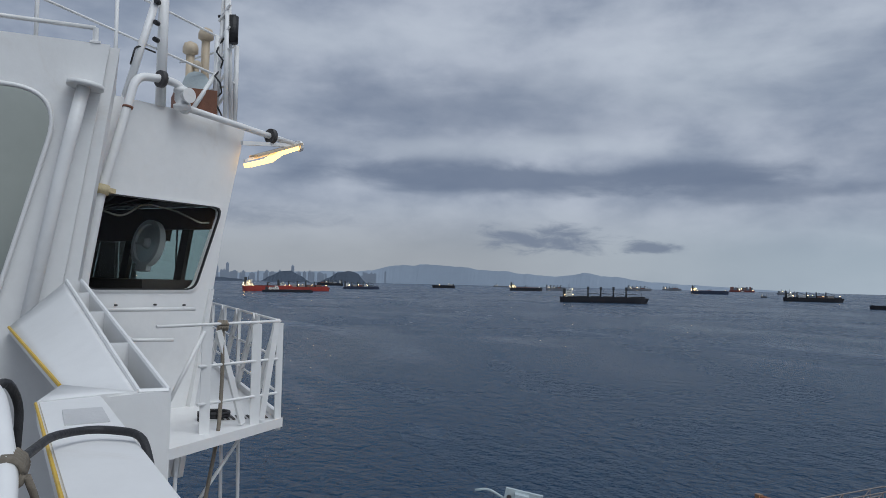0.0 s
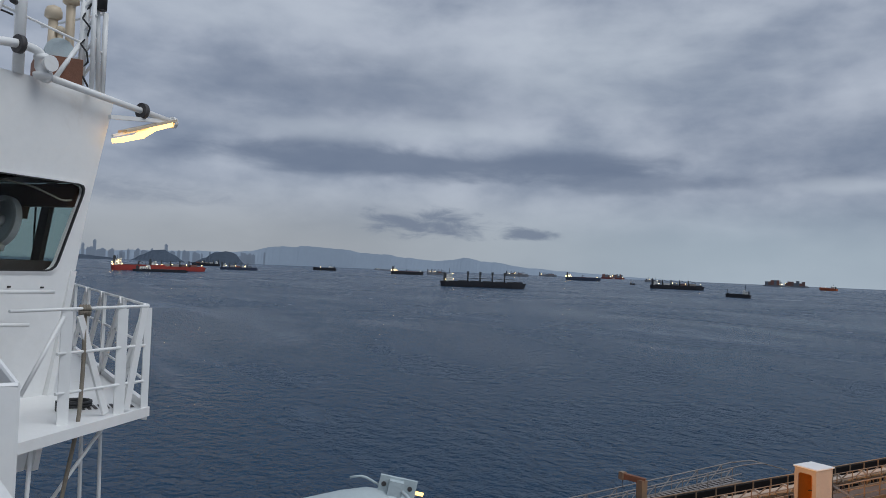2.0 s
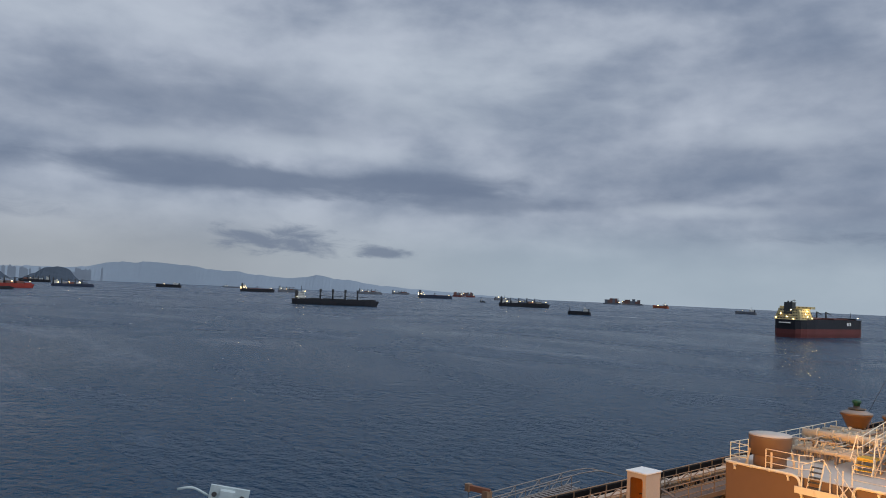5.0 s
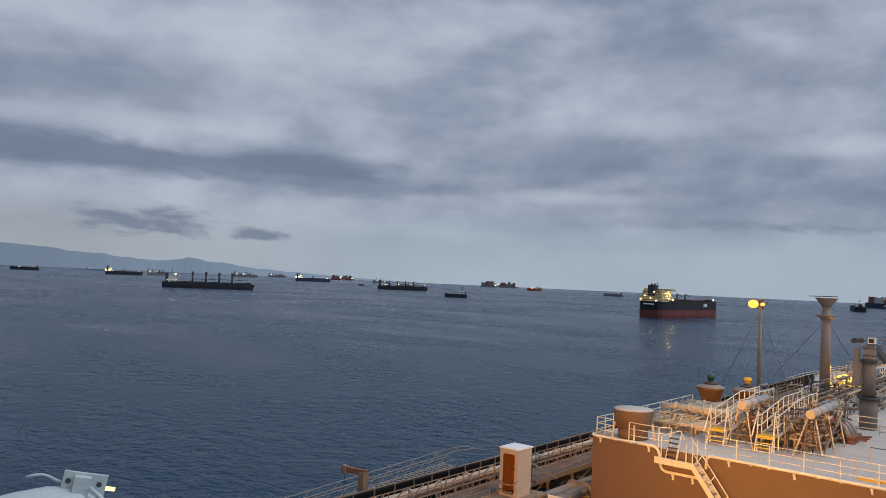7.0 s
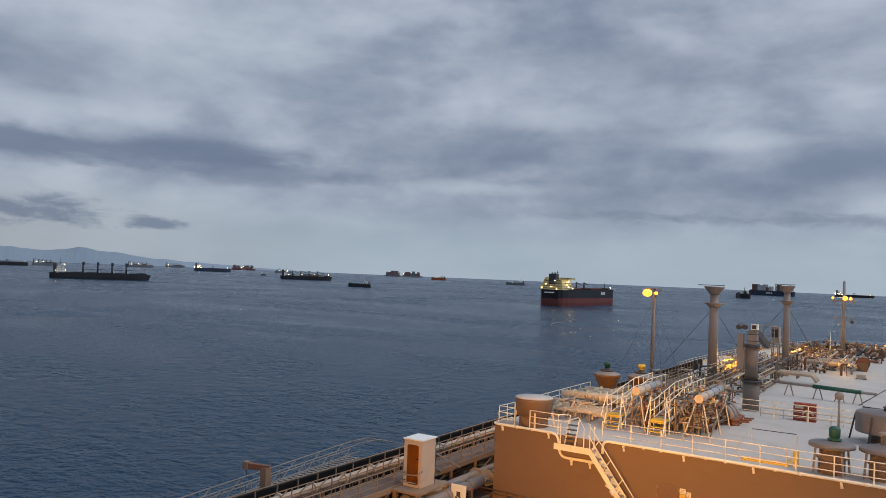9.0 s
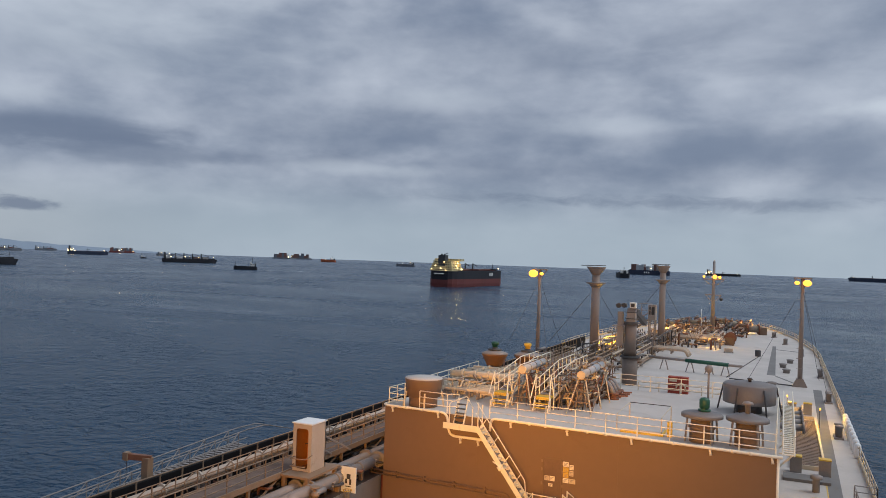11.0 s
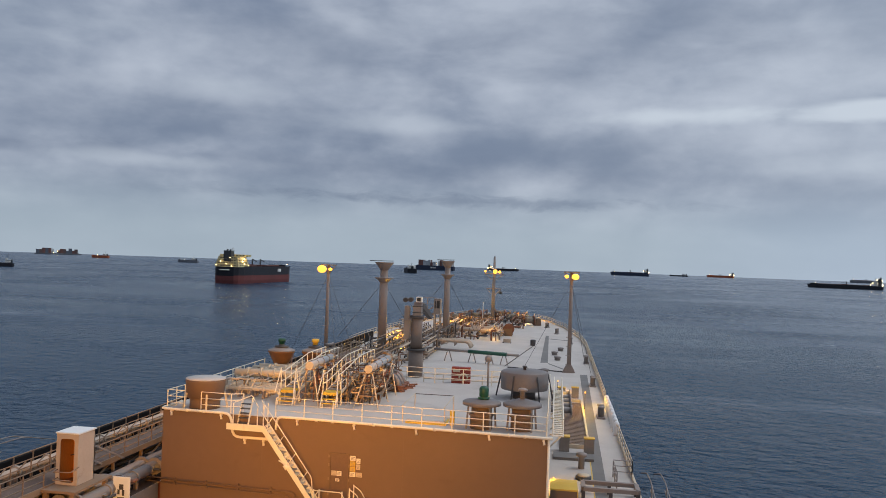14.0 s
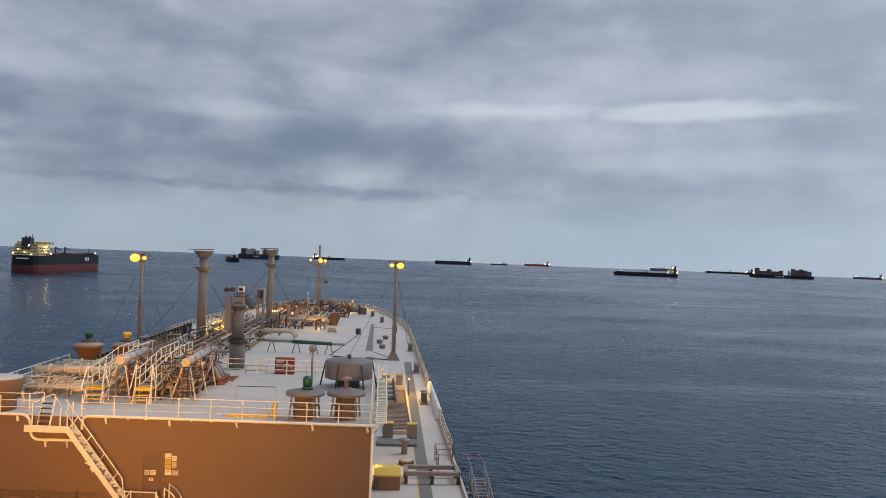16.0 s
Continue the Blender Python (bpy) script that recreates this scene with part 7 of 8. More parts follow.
def tangle(name, label, x0, x1, y0, y1, z0, z1, count, seed, mats, r0=0.05, r1=0.14, group="pipe tangles"):
    """Dense small pipework: level runs, risers, slanting stays and valves."""
    rnd = random.Random(seed)
    t = thing(name, label, "pipework", group=group)
    for i in range(count):
        r = rnd.uniform(r0, r1)
        x, y, z = rnd.uniform(x0, x1), rnd.uniform(y0, y1), rnd.uniform(z0 + r, z1)
        kind = rnd.random()
        if kind < 0.35:
            e = (min(x1, x + rnd.uniform(0.5, 1.6)), y, z)
            pts = [(x, y, z0), (x, y, z), e, (e[0], min(y1 + 0.6, y + rnd.uniform(0.3, 1.2)), z)]
        elif kind < 0.75:
            e = (x, min(y1, y + rnd.uniform(1.0, (y1 - y0) * 0.6)), z)
            pts = [(x + rnd.uniform(-0.5, 0.5), y, z), (x, y + 0.1, z), e, (x, e[1], z0)]
        else:
            e = (x + rnd.uniform(-0.8, 0.8), y + rnd.uniform(-0.6, 0.6), z1)
            pts = [(x, y, z0), e]
            r = min(r, 0.05)
        bm = B()
        pipe(bm, pts, r, 7, r * 2.5)
        run = part("pipe", bm, rnd.choice(mats), t)
        if rnd.random() < 0.5 and kind < 0.75:
            p = Vector((x, y, z)).lerp(Vector(e), rnd.uniform(0.3, 0.7))
            bm = B()
            lathe(bm, (p.x, p.y, p.z - r), [(r * 1.6, 0), (r * 1.6, r * 1.2), (r * 0.5, r * 1.4), (r * 0.5, r * 3), (r * 1.8, r * 3.1), (r * 1.8, r * 3.5)], 10)
            part("valve", bm, rnd.choice([RUSTY, GREYPAINT, CREAM, DULL]), run)


tangle("deck_pipework", "tangle of rust-stained cream pipes and valves", -14.8, -13.5, 46.8, 54, TOP, TOP + 1.7, 44, 3, [DULL, GREYPAINT, CREAM, BUFF, RUSTY], 0.04, 0.09)
tangle("deck_pipework", "tangle of buff pipes and valves between trestles", -12.3, -10.4, 46.8, 54.5, TOP, TOP + 1.9, 54, 4, [DULL, BUFF, CREAM, GREYPAINT, RUSTY], 0.04, 0.1)
tangle("deck_pipework", "cream small-bore pipes beside the cargo pipes", -20.3, -16.3, 48.5, 56.5, TOP + 0.1, TOP + 0.9, 40, 5, [CREAM, HUTTONE, DULL], 0.05, 0.11)


tangle("deck_pipework", "thin brown lattice of small pipes and stays", -15.0, -10.4, 46.4, 55, TOP, TOP + 2.0, 130, 21, [DULL, BUFF, RUSTY, CREAM, DARKMETAL], 0.02, 0.045)
tangle("deck_pipework", "thin cream sampling lines over the cargo pipes", -20.3, -16.2, 46.2, 56.5, TOP + 0.2, TOP + 1.15, 80, 22, [CREAM, HUTTONE, DULL], 0.03, 0.075)
tangle("deck_pipework", "valves and pipe bends before the relief pipes", -12.2, -10.9, 50.5, 55.5, TOP + 0.6, TOP + 2.2, 34, 31, [RUSTY, GREYPAINT, DULL, CREAM], 0.06, 0.12)


def relief_bends():
    t = thing("relief_pipes", "grey bent relief pipes on rusty flanges", "pipes")
    for i in range(3):
        y = 52.2 + i * 0.8
        bm = B()
        pipe(bm, [(-11.6, y, TOP + 1.05), (-10.4, y, TOP + 1.05), (-10.0, y, TOP + 0.2)], 0.2, 12, 0.4)
        part("pipe", bm, GREYPAINT, t)
        bm = B()
        lathe(bm, (-10.0, y, TOP), [(0.34, 0), (0.34, 0.12), (0.26, 0.13), (0.26, 0.3), (0.34, 0.31), (0.34, 0.42)], 12)
        part("flange", bm, RUSTY, t)
        bm = B()
        bar(bm, (-9.7, y, TOP + 0.25), (-9.1, y, TOP + 0.3), 0.06, 6)
        part("drain", bm, RUSTY, t)


relief_bends()


def hatch_frame():
    h = thing("hatch_frame", "low yellow-edged hatch with an open tube frame", "hatch", (-6.6, 43.0, TOP))
    bm = B()
    box(bm, -1.1, -0.75, 0, 1.1, 0.75, 0.1)
    part("coaming", bm, YELLOW, h)
    bm = B()
    box(bm, -1.02, -0.67, 0.1, 1.02, 0.67, 0.2)
    part("cover", bm, DECKPAINT, h)
    for x in (-1.3, 1.0):
        for y in (-0.6, 3.2):
            bm = B()
            bar(bm, (x, y, 0), (x, y, 0.95), 0.03, 6)
            part("frame_post", bm, CREAM, h)
    for p in (((-1.3, -0.6), (-1.3, 3.2)), ((-1.3, 3.2), (1.0, 3.2)), ((1.0, -0.6), (1.0, 3.2))):
        bm = B()
        bar(bm, (*p[0], 0.95), (*p[1], 0.95), 0.025, 6)
        part("frame_bar", bm, DARKMETAL if p[0][1] > 0 else CREAM, h)
    box_ = thing("equipment_box", "small grey gear box with a dark side on the deckhouse", "box", (-5.2, 42.6, TOP))
    bm = B()
    box(bm, -0.12, -0.15, 0, 0.12, 0.15, 0.75)
    part("case", bm, YELLOW, box_)


hatch_frame()


def search_lamp(x, y):
    l = thing("search_lamp", "grey round searchlight on a thin post", "lamp", (x, y, TOP))
    bm = B()
    bar(bm, (0, 0, 0), (0, 0, 1.9), 0.07, 10)
    part("post", bm, GREYPAINT, l)
    bm = B()
    bmesh.ops.create_uvsphere(bm, u_segments=14, v_segments=10, radius=0.27, matrix=Matrix.Translation((0, 0, 2.1)))
    part("housing", bm, GREYPAINT, l)


search_lamp(-4.4, 55.5)


# ---- port side: catwalk, shelter, pipes, gangway ----
def catwalk():
    c = thing("catwalk", "pinkish grey grated catwalk along the port side", "catwalk")
    bm = B()
    box(bm, -25.6, 14, 20.30, -24.0, 100, 20.40)
    part("grating", bm, material("pinkish_grey_grating", (0.155, 0.105, 0.082), 0.8, vary=0.2, grain=14), c)
    for x in (-25.6, -24.0):
        bm = B()
        box(bm, x - 0.04, 14, 20.16, x + 0.04, 100, 20.46)
        part("side_beam", bm, DULL, c)
    for i in range(29):
        y = 14.5 + i * 3
        for x in (-25.5, -24.1):
            bm = B()
            box(bm, x - 0.07, y - 0.07, DECK, x + 0.07, y + 0.07, 20.3)
            part("support", bm, DULL, c)
        if i % 2 == 0:
            bm = B()
            beam(bm, (-24.1, y, DECK + 0.1), (-24.1, y + 2.9, 20.25), 0.08, 0.08)
            part("brace", bm, DULL, c)
    railing("catwalk_rail", [(-24.02, 14, 20.4), (-24.02, 35.3, 20.4)], 1.0, "catwalk rails", DULL, 1.5, 3, 0.028)
    railing("catwalk_rail", [(-24.02, 38, 20.4), (-24.02, 98, 20.4)], 1.0, "catwalk rails", DULL, 1.5, 3, 0.028)
    railing("catwalk_rail", [(-25.58, 14, 20.4), (-25.58, 98, 20.4)], 1.0, "catwalk rails", DULL, 1.5, 3, 0.028)
    for i in range(22):
        bm = B()
        y = 15 + i * 1.5
        pipe(bm, [(-25.7, y, 20.4), (-25.95, y, 20.9), (-25.7, y + 0.3, 21.3)], 0.035, 6)
        part("bent_stay", bm, DULL, c)


catwalk()


HUTPAINT = material("weathered_cream_paint", (0.46, 0.38, 0.31), 0.55, vary=0.08, grain=3, stain=RUST, stain_amount=0.25, stain_scale=1.5)


def shelter():
    s = thing("shelter_box", "cream box shelter with an open doorway, orange inside", "shelter", (-23.9, 36.0, 20.4))
    w, d, h, t = 1.16, 1.4, 2.5, 0.05
    bm = B()
    o = Vector((0, 0, 0))
    out = spread([(0, 0), (w, 0), (w, h), (0, h)])
    hole = rounded([(0.2, 0.12), (w - 0.2, 0.12), (w - 0.2, h - 0.25), (0.2, h - 0.25)], 0.16)
    panel(bm, out, hole, o, Vector((1, 0, 0)), t)
    part("front_panel", bm, HUTPAINT, s, "cream front with a round-cornered doorway")
    for x in (0, w - t):
        bm = B()
        box(bm, x, t, 0, x + t, d, h)
        part("side_panel", bm, HUTPAINT, s)
    bm = B()
    box(bm, 0, d - t, 0, w, d, h)
    part("back_panel", bm, HUTPAINT, s)
    bm = B()
    box(bm, -0.05, -0.05, h, w + 0.05, d + 0.05, h + 0.06)
    part("roof", bm, WHITE, s)
    bm = B()
    prism(bm, [(t + 0.004, t + 0.05), (w - t - 0.004, t + 0.05), (w - t - 0.004, d - t - 0.004), (t + 0.004, d - t - 0.004)], "z", 0.02, h - 0.02)
    bmesh.ops.delete(bm, geom=[f for f in bm.faces if f.normal.y < -0.5], context="FACES_ONLY")
    bmesh.ops.reverse_faces(bm, faces=bm.faces)
    part("lining", bm, material("orange_primer", (0.42, 0.17, 0.05), 0.7, vary=0.2, grain=4), s, "orange primer painted inside")
    bm = B()
    bar(bm, (0.25, 0.8, 1.25), (0.95, 1.1, 1.4), 0.03, 6)
    part("lever", bm, DARKMETAL, s)
    bm = B()
    pipe(bm, [(0.15, -0.05, 0.75), (0.2, -0.55, 0.75), (1.2, -0.6, 0.8), (1.3, -0.1, 0.95)], 0.03, 6, 0.1)
    pipe(bm, [(0.15, -0.05, 0.35), (0.2, -0.55, 0.35), (1.2, -0.6, 0.4)], 0.03, 6, 0.1)
    part("guard_bar", bm, DULL, s)
    p = thing("shelter_platform", "cream braced steel platform under the shelter", "platform")
    bm = B()
    box(bm, -23.98, 35.0, 20.28, -22.2, 38.2, 20.395)
    part("plate", bm, DULL, p)
    for x, y in ((-22.4, 35.2), (-22.4, 37.9), (-23.8, 35.2)):
        bm = B()
        box(bm, x - 0.1, y - 0.1, DECK, x + 0.1, y + 0.1, 20.28)
        part("leg", bm, DULL, p)
    for a, b in (((-22.4, 35.3, 20.2), (-22.4, 37.8, DECK + 0.1)), ((-22.4, 38.2, 20.35), (-22.4, 40.5, DECK + 0.1)), ((-23.9, 38.3, 22.0), (-23.5, 41.5, 20.4)), ((-23.9, 38.3, 21.2), (-23.9, 40.0, 20.4))):
        bm = B()
        beam(bm, a, b, 0.1, 0.1)
        part("brace", bm, GREYPAINT, p)
    h = thing("hoop_board", "small white backboard with a net hoop on a post", "hoop", (-21.55, 38.0, 18.9))
    bm = B()
    box(bm, -0.46, 0, 0.12, 0.46, 0.05, 1.5)
    part("board", bm, WHITE, h)
    bm = B()
    for x0, z0, x1, z1 in ((-0.12, 0.85, 0.12, 1.12), (-0.2, 0.6, -0.08, 0.85), (0.05, 0.55, 0.18, 0.85), (-0.2, 0.42, 0.16, 0.47)):
        box(bm, x0, -0.008, z0, x1, -0.002, z1)
    part("writing_bar", bm, DARKMETAL, h)
    bm = B()
    pipe(bm, [(0.1 + 0.23 * math.cos(a), -0.25 + 0.23 * math.sin(a), 0.32) for a in [i * math.pi / 8 for i in range(17)]], 0.018, 6)
    part("rim", bm, YELLOW, h)
    bm = B()
    for i in range(10):
        a, b = 2 * math.pi * i / 10, 2 * math.pi * (i + 1) / 10
        bar(bm, (0.1 + 0.23 * math.cos(a), -0.25 + 0.23 * math.sin(a), 0.32), (0.1 + 0.13 * math.cos(b), -0.25 + 0.13 * math.sin(b), -0.1), 0.008, 4)
        bar(bm, (0.1 + 0.23 * math.cos(b), -0.25 + 0.23 * math.sin(b), 0.32), (0.1 + 0.13 * math.cos(a), -0.25 + 0.13 * math.sin(a), -0.1), 0.008, 4)
    part("net", bm, ROPE, h)
    bm = B()
    box(bm, -0.05, 0.05, 0.1, 0.05, 0.15, 1.2)
    part("post", bm, GREYPAINT, h)
    box(bmp := B(), -0.05, 0.05, -2.9, 0.05, 0.15, 0.1)
    part("post", bmp, GREYPAINT, h)


shelter()
pipe_run("port_pipe", "long pale insulated pipe beside the catwalk", [[(-26.3, 14, 20.75), (-26.3, 96, 20.75), (-26.3, 97, 19.6)]], 0.2, HUTPAINT, 2.5)
pipe_run("port_pipe", "thick grey cargo pipes under the catwalk side", [[(-22.4, 28, DECK + 0.65), (-22.4, 58, DECK + 0.65), (-22.4, 59, DECK + 0.3)], [(-23.3, 24, DECK + 0.6), (-23.3, 70, DECK + 0.6), (-23.3, 71, DECK + 0.3)]], 0.33, GREYPAINT, 4.0)
pipe_run("port_pipe", "thin rusty pipes outboard of the white pipe", [[(-27.0 - 0.4 * i, 14, 20.2), (-27.0 - 0.4 * i, 94, 20.2), (-27.0 - 0.4 * i, 95, 19.5)] for i in range(3)], 0.09, DULL, 4.0)
tangle("deck_pipework", "low dark pipework on the port main deck", -30, -21.6, 26, 58, DECK, DECK + 0.9, 50, 8, [GREYPAINT, DARKMETAL, RUSTY], 0.06, 0.16)
tangle("deck_pipework", "cream pipes and stays along the port side forward", -29, -21.5, 58, 98, DECK, DECK + 2.2, 70, 9, [DULL, GREYPAINT, RUSTY, BUFF], 0.07, 0.2)


def port_edge():
    f = thing("edge_band", "thick black band along the port deck edge", "bulwark")
    bm = B()
    box(bm, -29.15, 10, DECK, -28.9, 125, 20.38)
    part("band", bm, material("matt_black_band", (0.012, 0.011, 0.012), 0.85, vary=0.3, grain=2, spec=0.15), f)
    railing("edge_rail", [(-28.6, 12, DECK), (-28.6, 118, DECK)], 1.6, "edge rails", DULL, 1.6, 2, 0.04, "cream painted edge rail over a dark band")


port_edge()


def gangway(x, y0, z0, y1, z1, label):
    g = thing("accommodation_ladder", label, "gangway", group="accommodation ladders")
    a, b = Vector((x, y0, z0)), Vector((x, y1, z1))
    for sx in (0, -0.8):
        bm = B()
        beam(bm, a + Vector((sx, 0, 0)), b + Vector((sx, 0, 0)), 0.08, 0.3)
        part("side_beam", bm, GREYPAINT, g)
        for h in (0.55, 1.05):
            bm = B()
            bar(bm, a + Vector((sx, 0, h)), b + Vector((sx, 0, h)), 0.035, 6)
            part("handrail", bm, GREYPAINT, g)
        n = 9
        for i in range(n):
            p, q = a.lerp(b, i / n), a.lerp(b, (i + 0.6) / n)
            bm = B()
            bar(bm, p + Vector((sx, 0, 0)), q + Vector((sx, 0, 1.05)), 0.03, 6)
            part("diagonal", bm, GREYPAINT, g)
            bm = B()
            bar(bm, q + Vector((sx, 0, 0)), q + Vector((sx, 0, 1.05)), 0.03, 6)
            part("post", bm, GREYPAINT, g)
    for t in (0.15, 0.5, 0.85):
        p = a.lerp(b, t)
        bm = B()
        edge = MID - 18.2 if x < 0 else MID + 18.2
        box(bm, min(edge, p.x), p.y - 0.15, min(p.z, DECK - 0.2), max(edge, p.x), p.y + 0.15, p.z + 0.12)
        part("hull_bracket", bm, GREYPAINT, g)
    n = int((b - a).length / 0.4)
    for i in range(n):
        p = a.lerp(b, (i + 0.5) / n)
        bm = B()
        box(bm, p.x - 0.76, p.y - 0.12, p.z + 0.1, p.x - 0.04, p.y + 0.12, p.z + 0.14)
        part("tread", bm, GREYPAINT, g)
    bm = B()
    pipe(bm, [b + Vector((0, 0, 1.05)), b + Vector((0, 2.0, 1.0)), b + Vector((0, 5.0, 0.2))], 0.035, 6, 0.5)
    pipe(bm, [b + Vector((-0.8, 0, 1.05)), b + Vector((-0.8, 2.0, 1.0)), b + Vector((-0.8, 5.0, 0.2))], 0.035, 6, 0.5)
    part("end_rail", bm, GREYPAINT, g)


gangway(-31.4, 22.0, 18.6, 42.0, 19.5, "grey aluminium accommodation ladder stowed outside the port rail")


def port_deck_shade():
    # dark strip over the pale deck paints the shade under catwalk and pipes
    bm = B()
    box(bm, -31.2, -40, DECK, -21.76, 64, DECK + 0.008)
    tagged(part("deck_port_shade", bm, material("rusty_shade_deck_paint", (0.06, 0.042, 0.036), 0.6, vary=0.3, grain=1.5, stain=RUST, stain_amount=0.5, stain_scale=0.5)), "dark rust-stained strip on the deck, coloured as shade under the port pipes", "deck", kind="structure")


port_deck_shade()


def pipe_elbows():
    """Thick insulated lines that turn down through the well beside the catwalk."""
    e = thing("bent_pipe", "thick pale grey bent pipes beside the deckhouse corner", "pipes")
    for x, z, r, y in ((-22.15, 19.75, 0.3, 33.2), (-22.75, 19.4, 0.24, 31.5)):
        bm = B()
        pipe(bm, [(x, 41.6, z), (x, y, z), (x + 0.1, y - 0.5, z - 0.9), (x + 0.1, y - 0.5, DECK)], r, 14, 0.7)
        run = part("pipe", bm, MASTPAINT, e)
        for yy in (35.0, 37.6, 40.2):
            bm = B()
            bar(bm, (x, yy - 0.06, z), (x, yy + 0.06, z), r * 1.22, 14)
            part("flange", bm, GREYPAINT, run)
            bm = B()
            box(bm, x - 0.1, yy + 0.2, DECK, x + 0.1, yy + 0.4, z - r * 0.9)
            part("saddle", bm, DULL, e)


pipe_elbows()


def davit():
    d = thing("davit", "rust-stained buff davit post with a short boom", "davit", (-29.4, 31.2, DECK))
    bm = B()
    box(bm, -0.2, -0.2, 0, 0.2, 0.2, 2.35)
    part("post", bm, DULL, d, "", 0.03)
    bm = B()
    beam(bm, (0.15, 0.1, 2.3), (-0.95, -0.45, 2.4), 0.26, 0.28)
    part("boom", bm, RUSTY, d)
    bm = B()
    box(bm, -1.1, -0.6, 2.2, -0.8, -0.3, 2.6)
    part("head_block", bm, DULL, d)
    bm = B()
    bar(bm, (-0.95, -0.45, 2.3), (-0.95, -0.45, 0.2), 0.015, 5)
    part("fall_wire", bm, DARKMETAL, d)
    bm = B()
    box(bm, -0.6, -0.4, 0.3, -0.15, 0.3, 0.8)
    part("winch", bm, RUSTY, d)


davit()


# ---- starboard side deck ----
def manifold():
    m = thing("drip_tray", "slatted wooden drip tray with a rusty edge", "drip tray", (0, 0, DECK))
    bm = B()
    for x0, x1, y0, y1 in ((0.75, 0.9, 57.5, 77), (2.75, 2.9, 57.5, 77), (0.9, 2.75, 57.5, 57.65), (0.9, 2.75, 76.85, 77)):
        box(bm, x0, y0, 0, x1, y1, 0.28)
    part("coaming", bm, CREAM, m)
    slat = None
    for i in range(36):
        if slat is None:
            bm = B()
            box(bm, 0.92, -0.19, 0.1, 2.73, 0.19, 0.16)
            slat = mesh_of("slat", bm, material("weathered_brown_planks", (0.17, 0.115, 0.085), 0.8, vary=0.25, grain=10))
        ob = new("slat", slat)
        ob.parent, ob.location = m, (0, 58.0 + i * 0.5, 0)
    for i in range(5):
        y = 66.5 + i * 2.1
        p = thing("manifold_pipe", "grey manifold pipe with a blank flange over the drip tray", "pipe", (0, y, DECK), group="manifold pipes")
        bm = B()
        pipe(bm, [(-0.4, 0, 0.1), (-0.4, 0, 1.1), (1.7, 0, 1.1)], 0.26, 14, 0.5)
        part("pipe", bm, GREYPAINT, p)
        for x in (0.6, 1.7):
            bm = B()
            bar(bm, (x - 0.07, 0, 1.1), (x + 0.07, 0, 1.1), 0.42, 16)
            part("flange", bm, GREYPAINT, p)
        bm = B()
        box(bm, 0.9, -0.12, 0, 1.1, 0.12, 0.85)
        part("saddle", bm, MASTPAINT, p)
    for x, y in ((1.05, 56.6), (2.75, 56.4), (1.0, 79), (2.3, 79.5)):
        b = thing("bollard_box", "dark grey box locker with a yellow top", "locker", (x, y, DECK), group="yellow topped lockers")
        bm = B()
        box(bm, -0.35, -0.3, 0, 0.35, 0.3, 1.0)
        part("case", bm, GREYPAINT, b, "", 0.03)
        bm = B()
        box(bm, -0.37, -0.32, 1.0, 0.37, 0.32, 1.08)
        part("top", bm, YELLOW, b, "yellow painted top")
    k = thing("step_plate", "pale raised step plate across the deck", "step", (0, 0, DECK))
    bm = B()
    box(bm, 0.3, 53.9, 0, 3.0, 55.4, 0.18)
    part("plate", bm, WALKPAINT, k)
    v = thing("sounding_vent", "small grey mushroom vent on the deck", "vent", (2.1, 52, DECK))
    bm = B()
    lathe(bm, (0, 0, 0), [(0.2, 0), (0.2, 0.75), (0.36, 0.8), (0.36, 0.95), (0.12, 1.05)], 16)
    part("body", bm, GREYPAINT, v)
    h = thing("manhole", "round cream manhole cover with a dark ring", "manhole", (2.15, 49.4, DECK))
    bm = B()
    lathe(bm, (0, 0, 0), [(0.48, 0), (0.48, 0.2), (0.42, 0.22)], 20)
    part("coaming", bm, DARKMETAL, h)
    bm = B()
    lathe(bm, (0, 0, 0.22), [(0.38, 0), (0.38, 0.07), (0.1, 0.1)], 20)
    part("cover", bm, CREAM, h)
    # box added for a pool of lamplight: yellow as light, brown as shadow
    y = thing("lamplit_deck_box", "brown box with a yellow lid, coloured as lamplit deck and its shadow", "locker", (0.9, 44.9, DECK))
    bm = B()
    box(bm, -0.72, -1.0, 0, 0.72, 1.0, 0.75)
    part("case", bm, BUFF, y, "", 0.03)
    bm = B()
    prism(bm, [(-1.03, 0.75), (1.03, 0.75), (1.03, 0.84), (0.2, 0.9), (-1.03, 0.84)], "x", -0.75, 0.75)
    part("lid", bm, YELLOW, y, "worn yellow lid painted as lamplight")
    bm = B()
    box(bm, 0.725, -1.0, 0.02, 0.76, -0.85, 0.74)
    part("edge_strip", bm, YELLOW, y)
    r = thing("gangway_stowage", "dark rusty stowage frame at the gangway head", "frame", (0, 0, DECK))
    for a, b in (((2.0, 45.2, 0.6), (5.0, 45.2, 0.6)), ((2.0, 46.6, 0.6), (5.0, 46.6, 0.6)), ((2.0, 45.2, 0.6), (2.0, 46.6, 0.6)), ((5.0, 45.2, 0.6), (5.0, 46.6, 0.6))):
        bm = B()
        beam(bm, a, b, 0.25, 0.22)
        part("beam", bm, MASTPAINT, r)
    for x in (2.0, 3.5, 5.0):
        for yy in (45.2, 46.6):
            bm = B()
            box(bm, x - 0.1, yy - 0.1, 0, x + 0.1, yy + 0.1, 0.5)
            part("leg", bm, DARKMETAL, r)


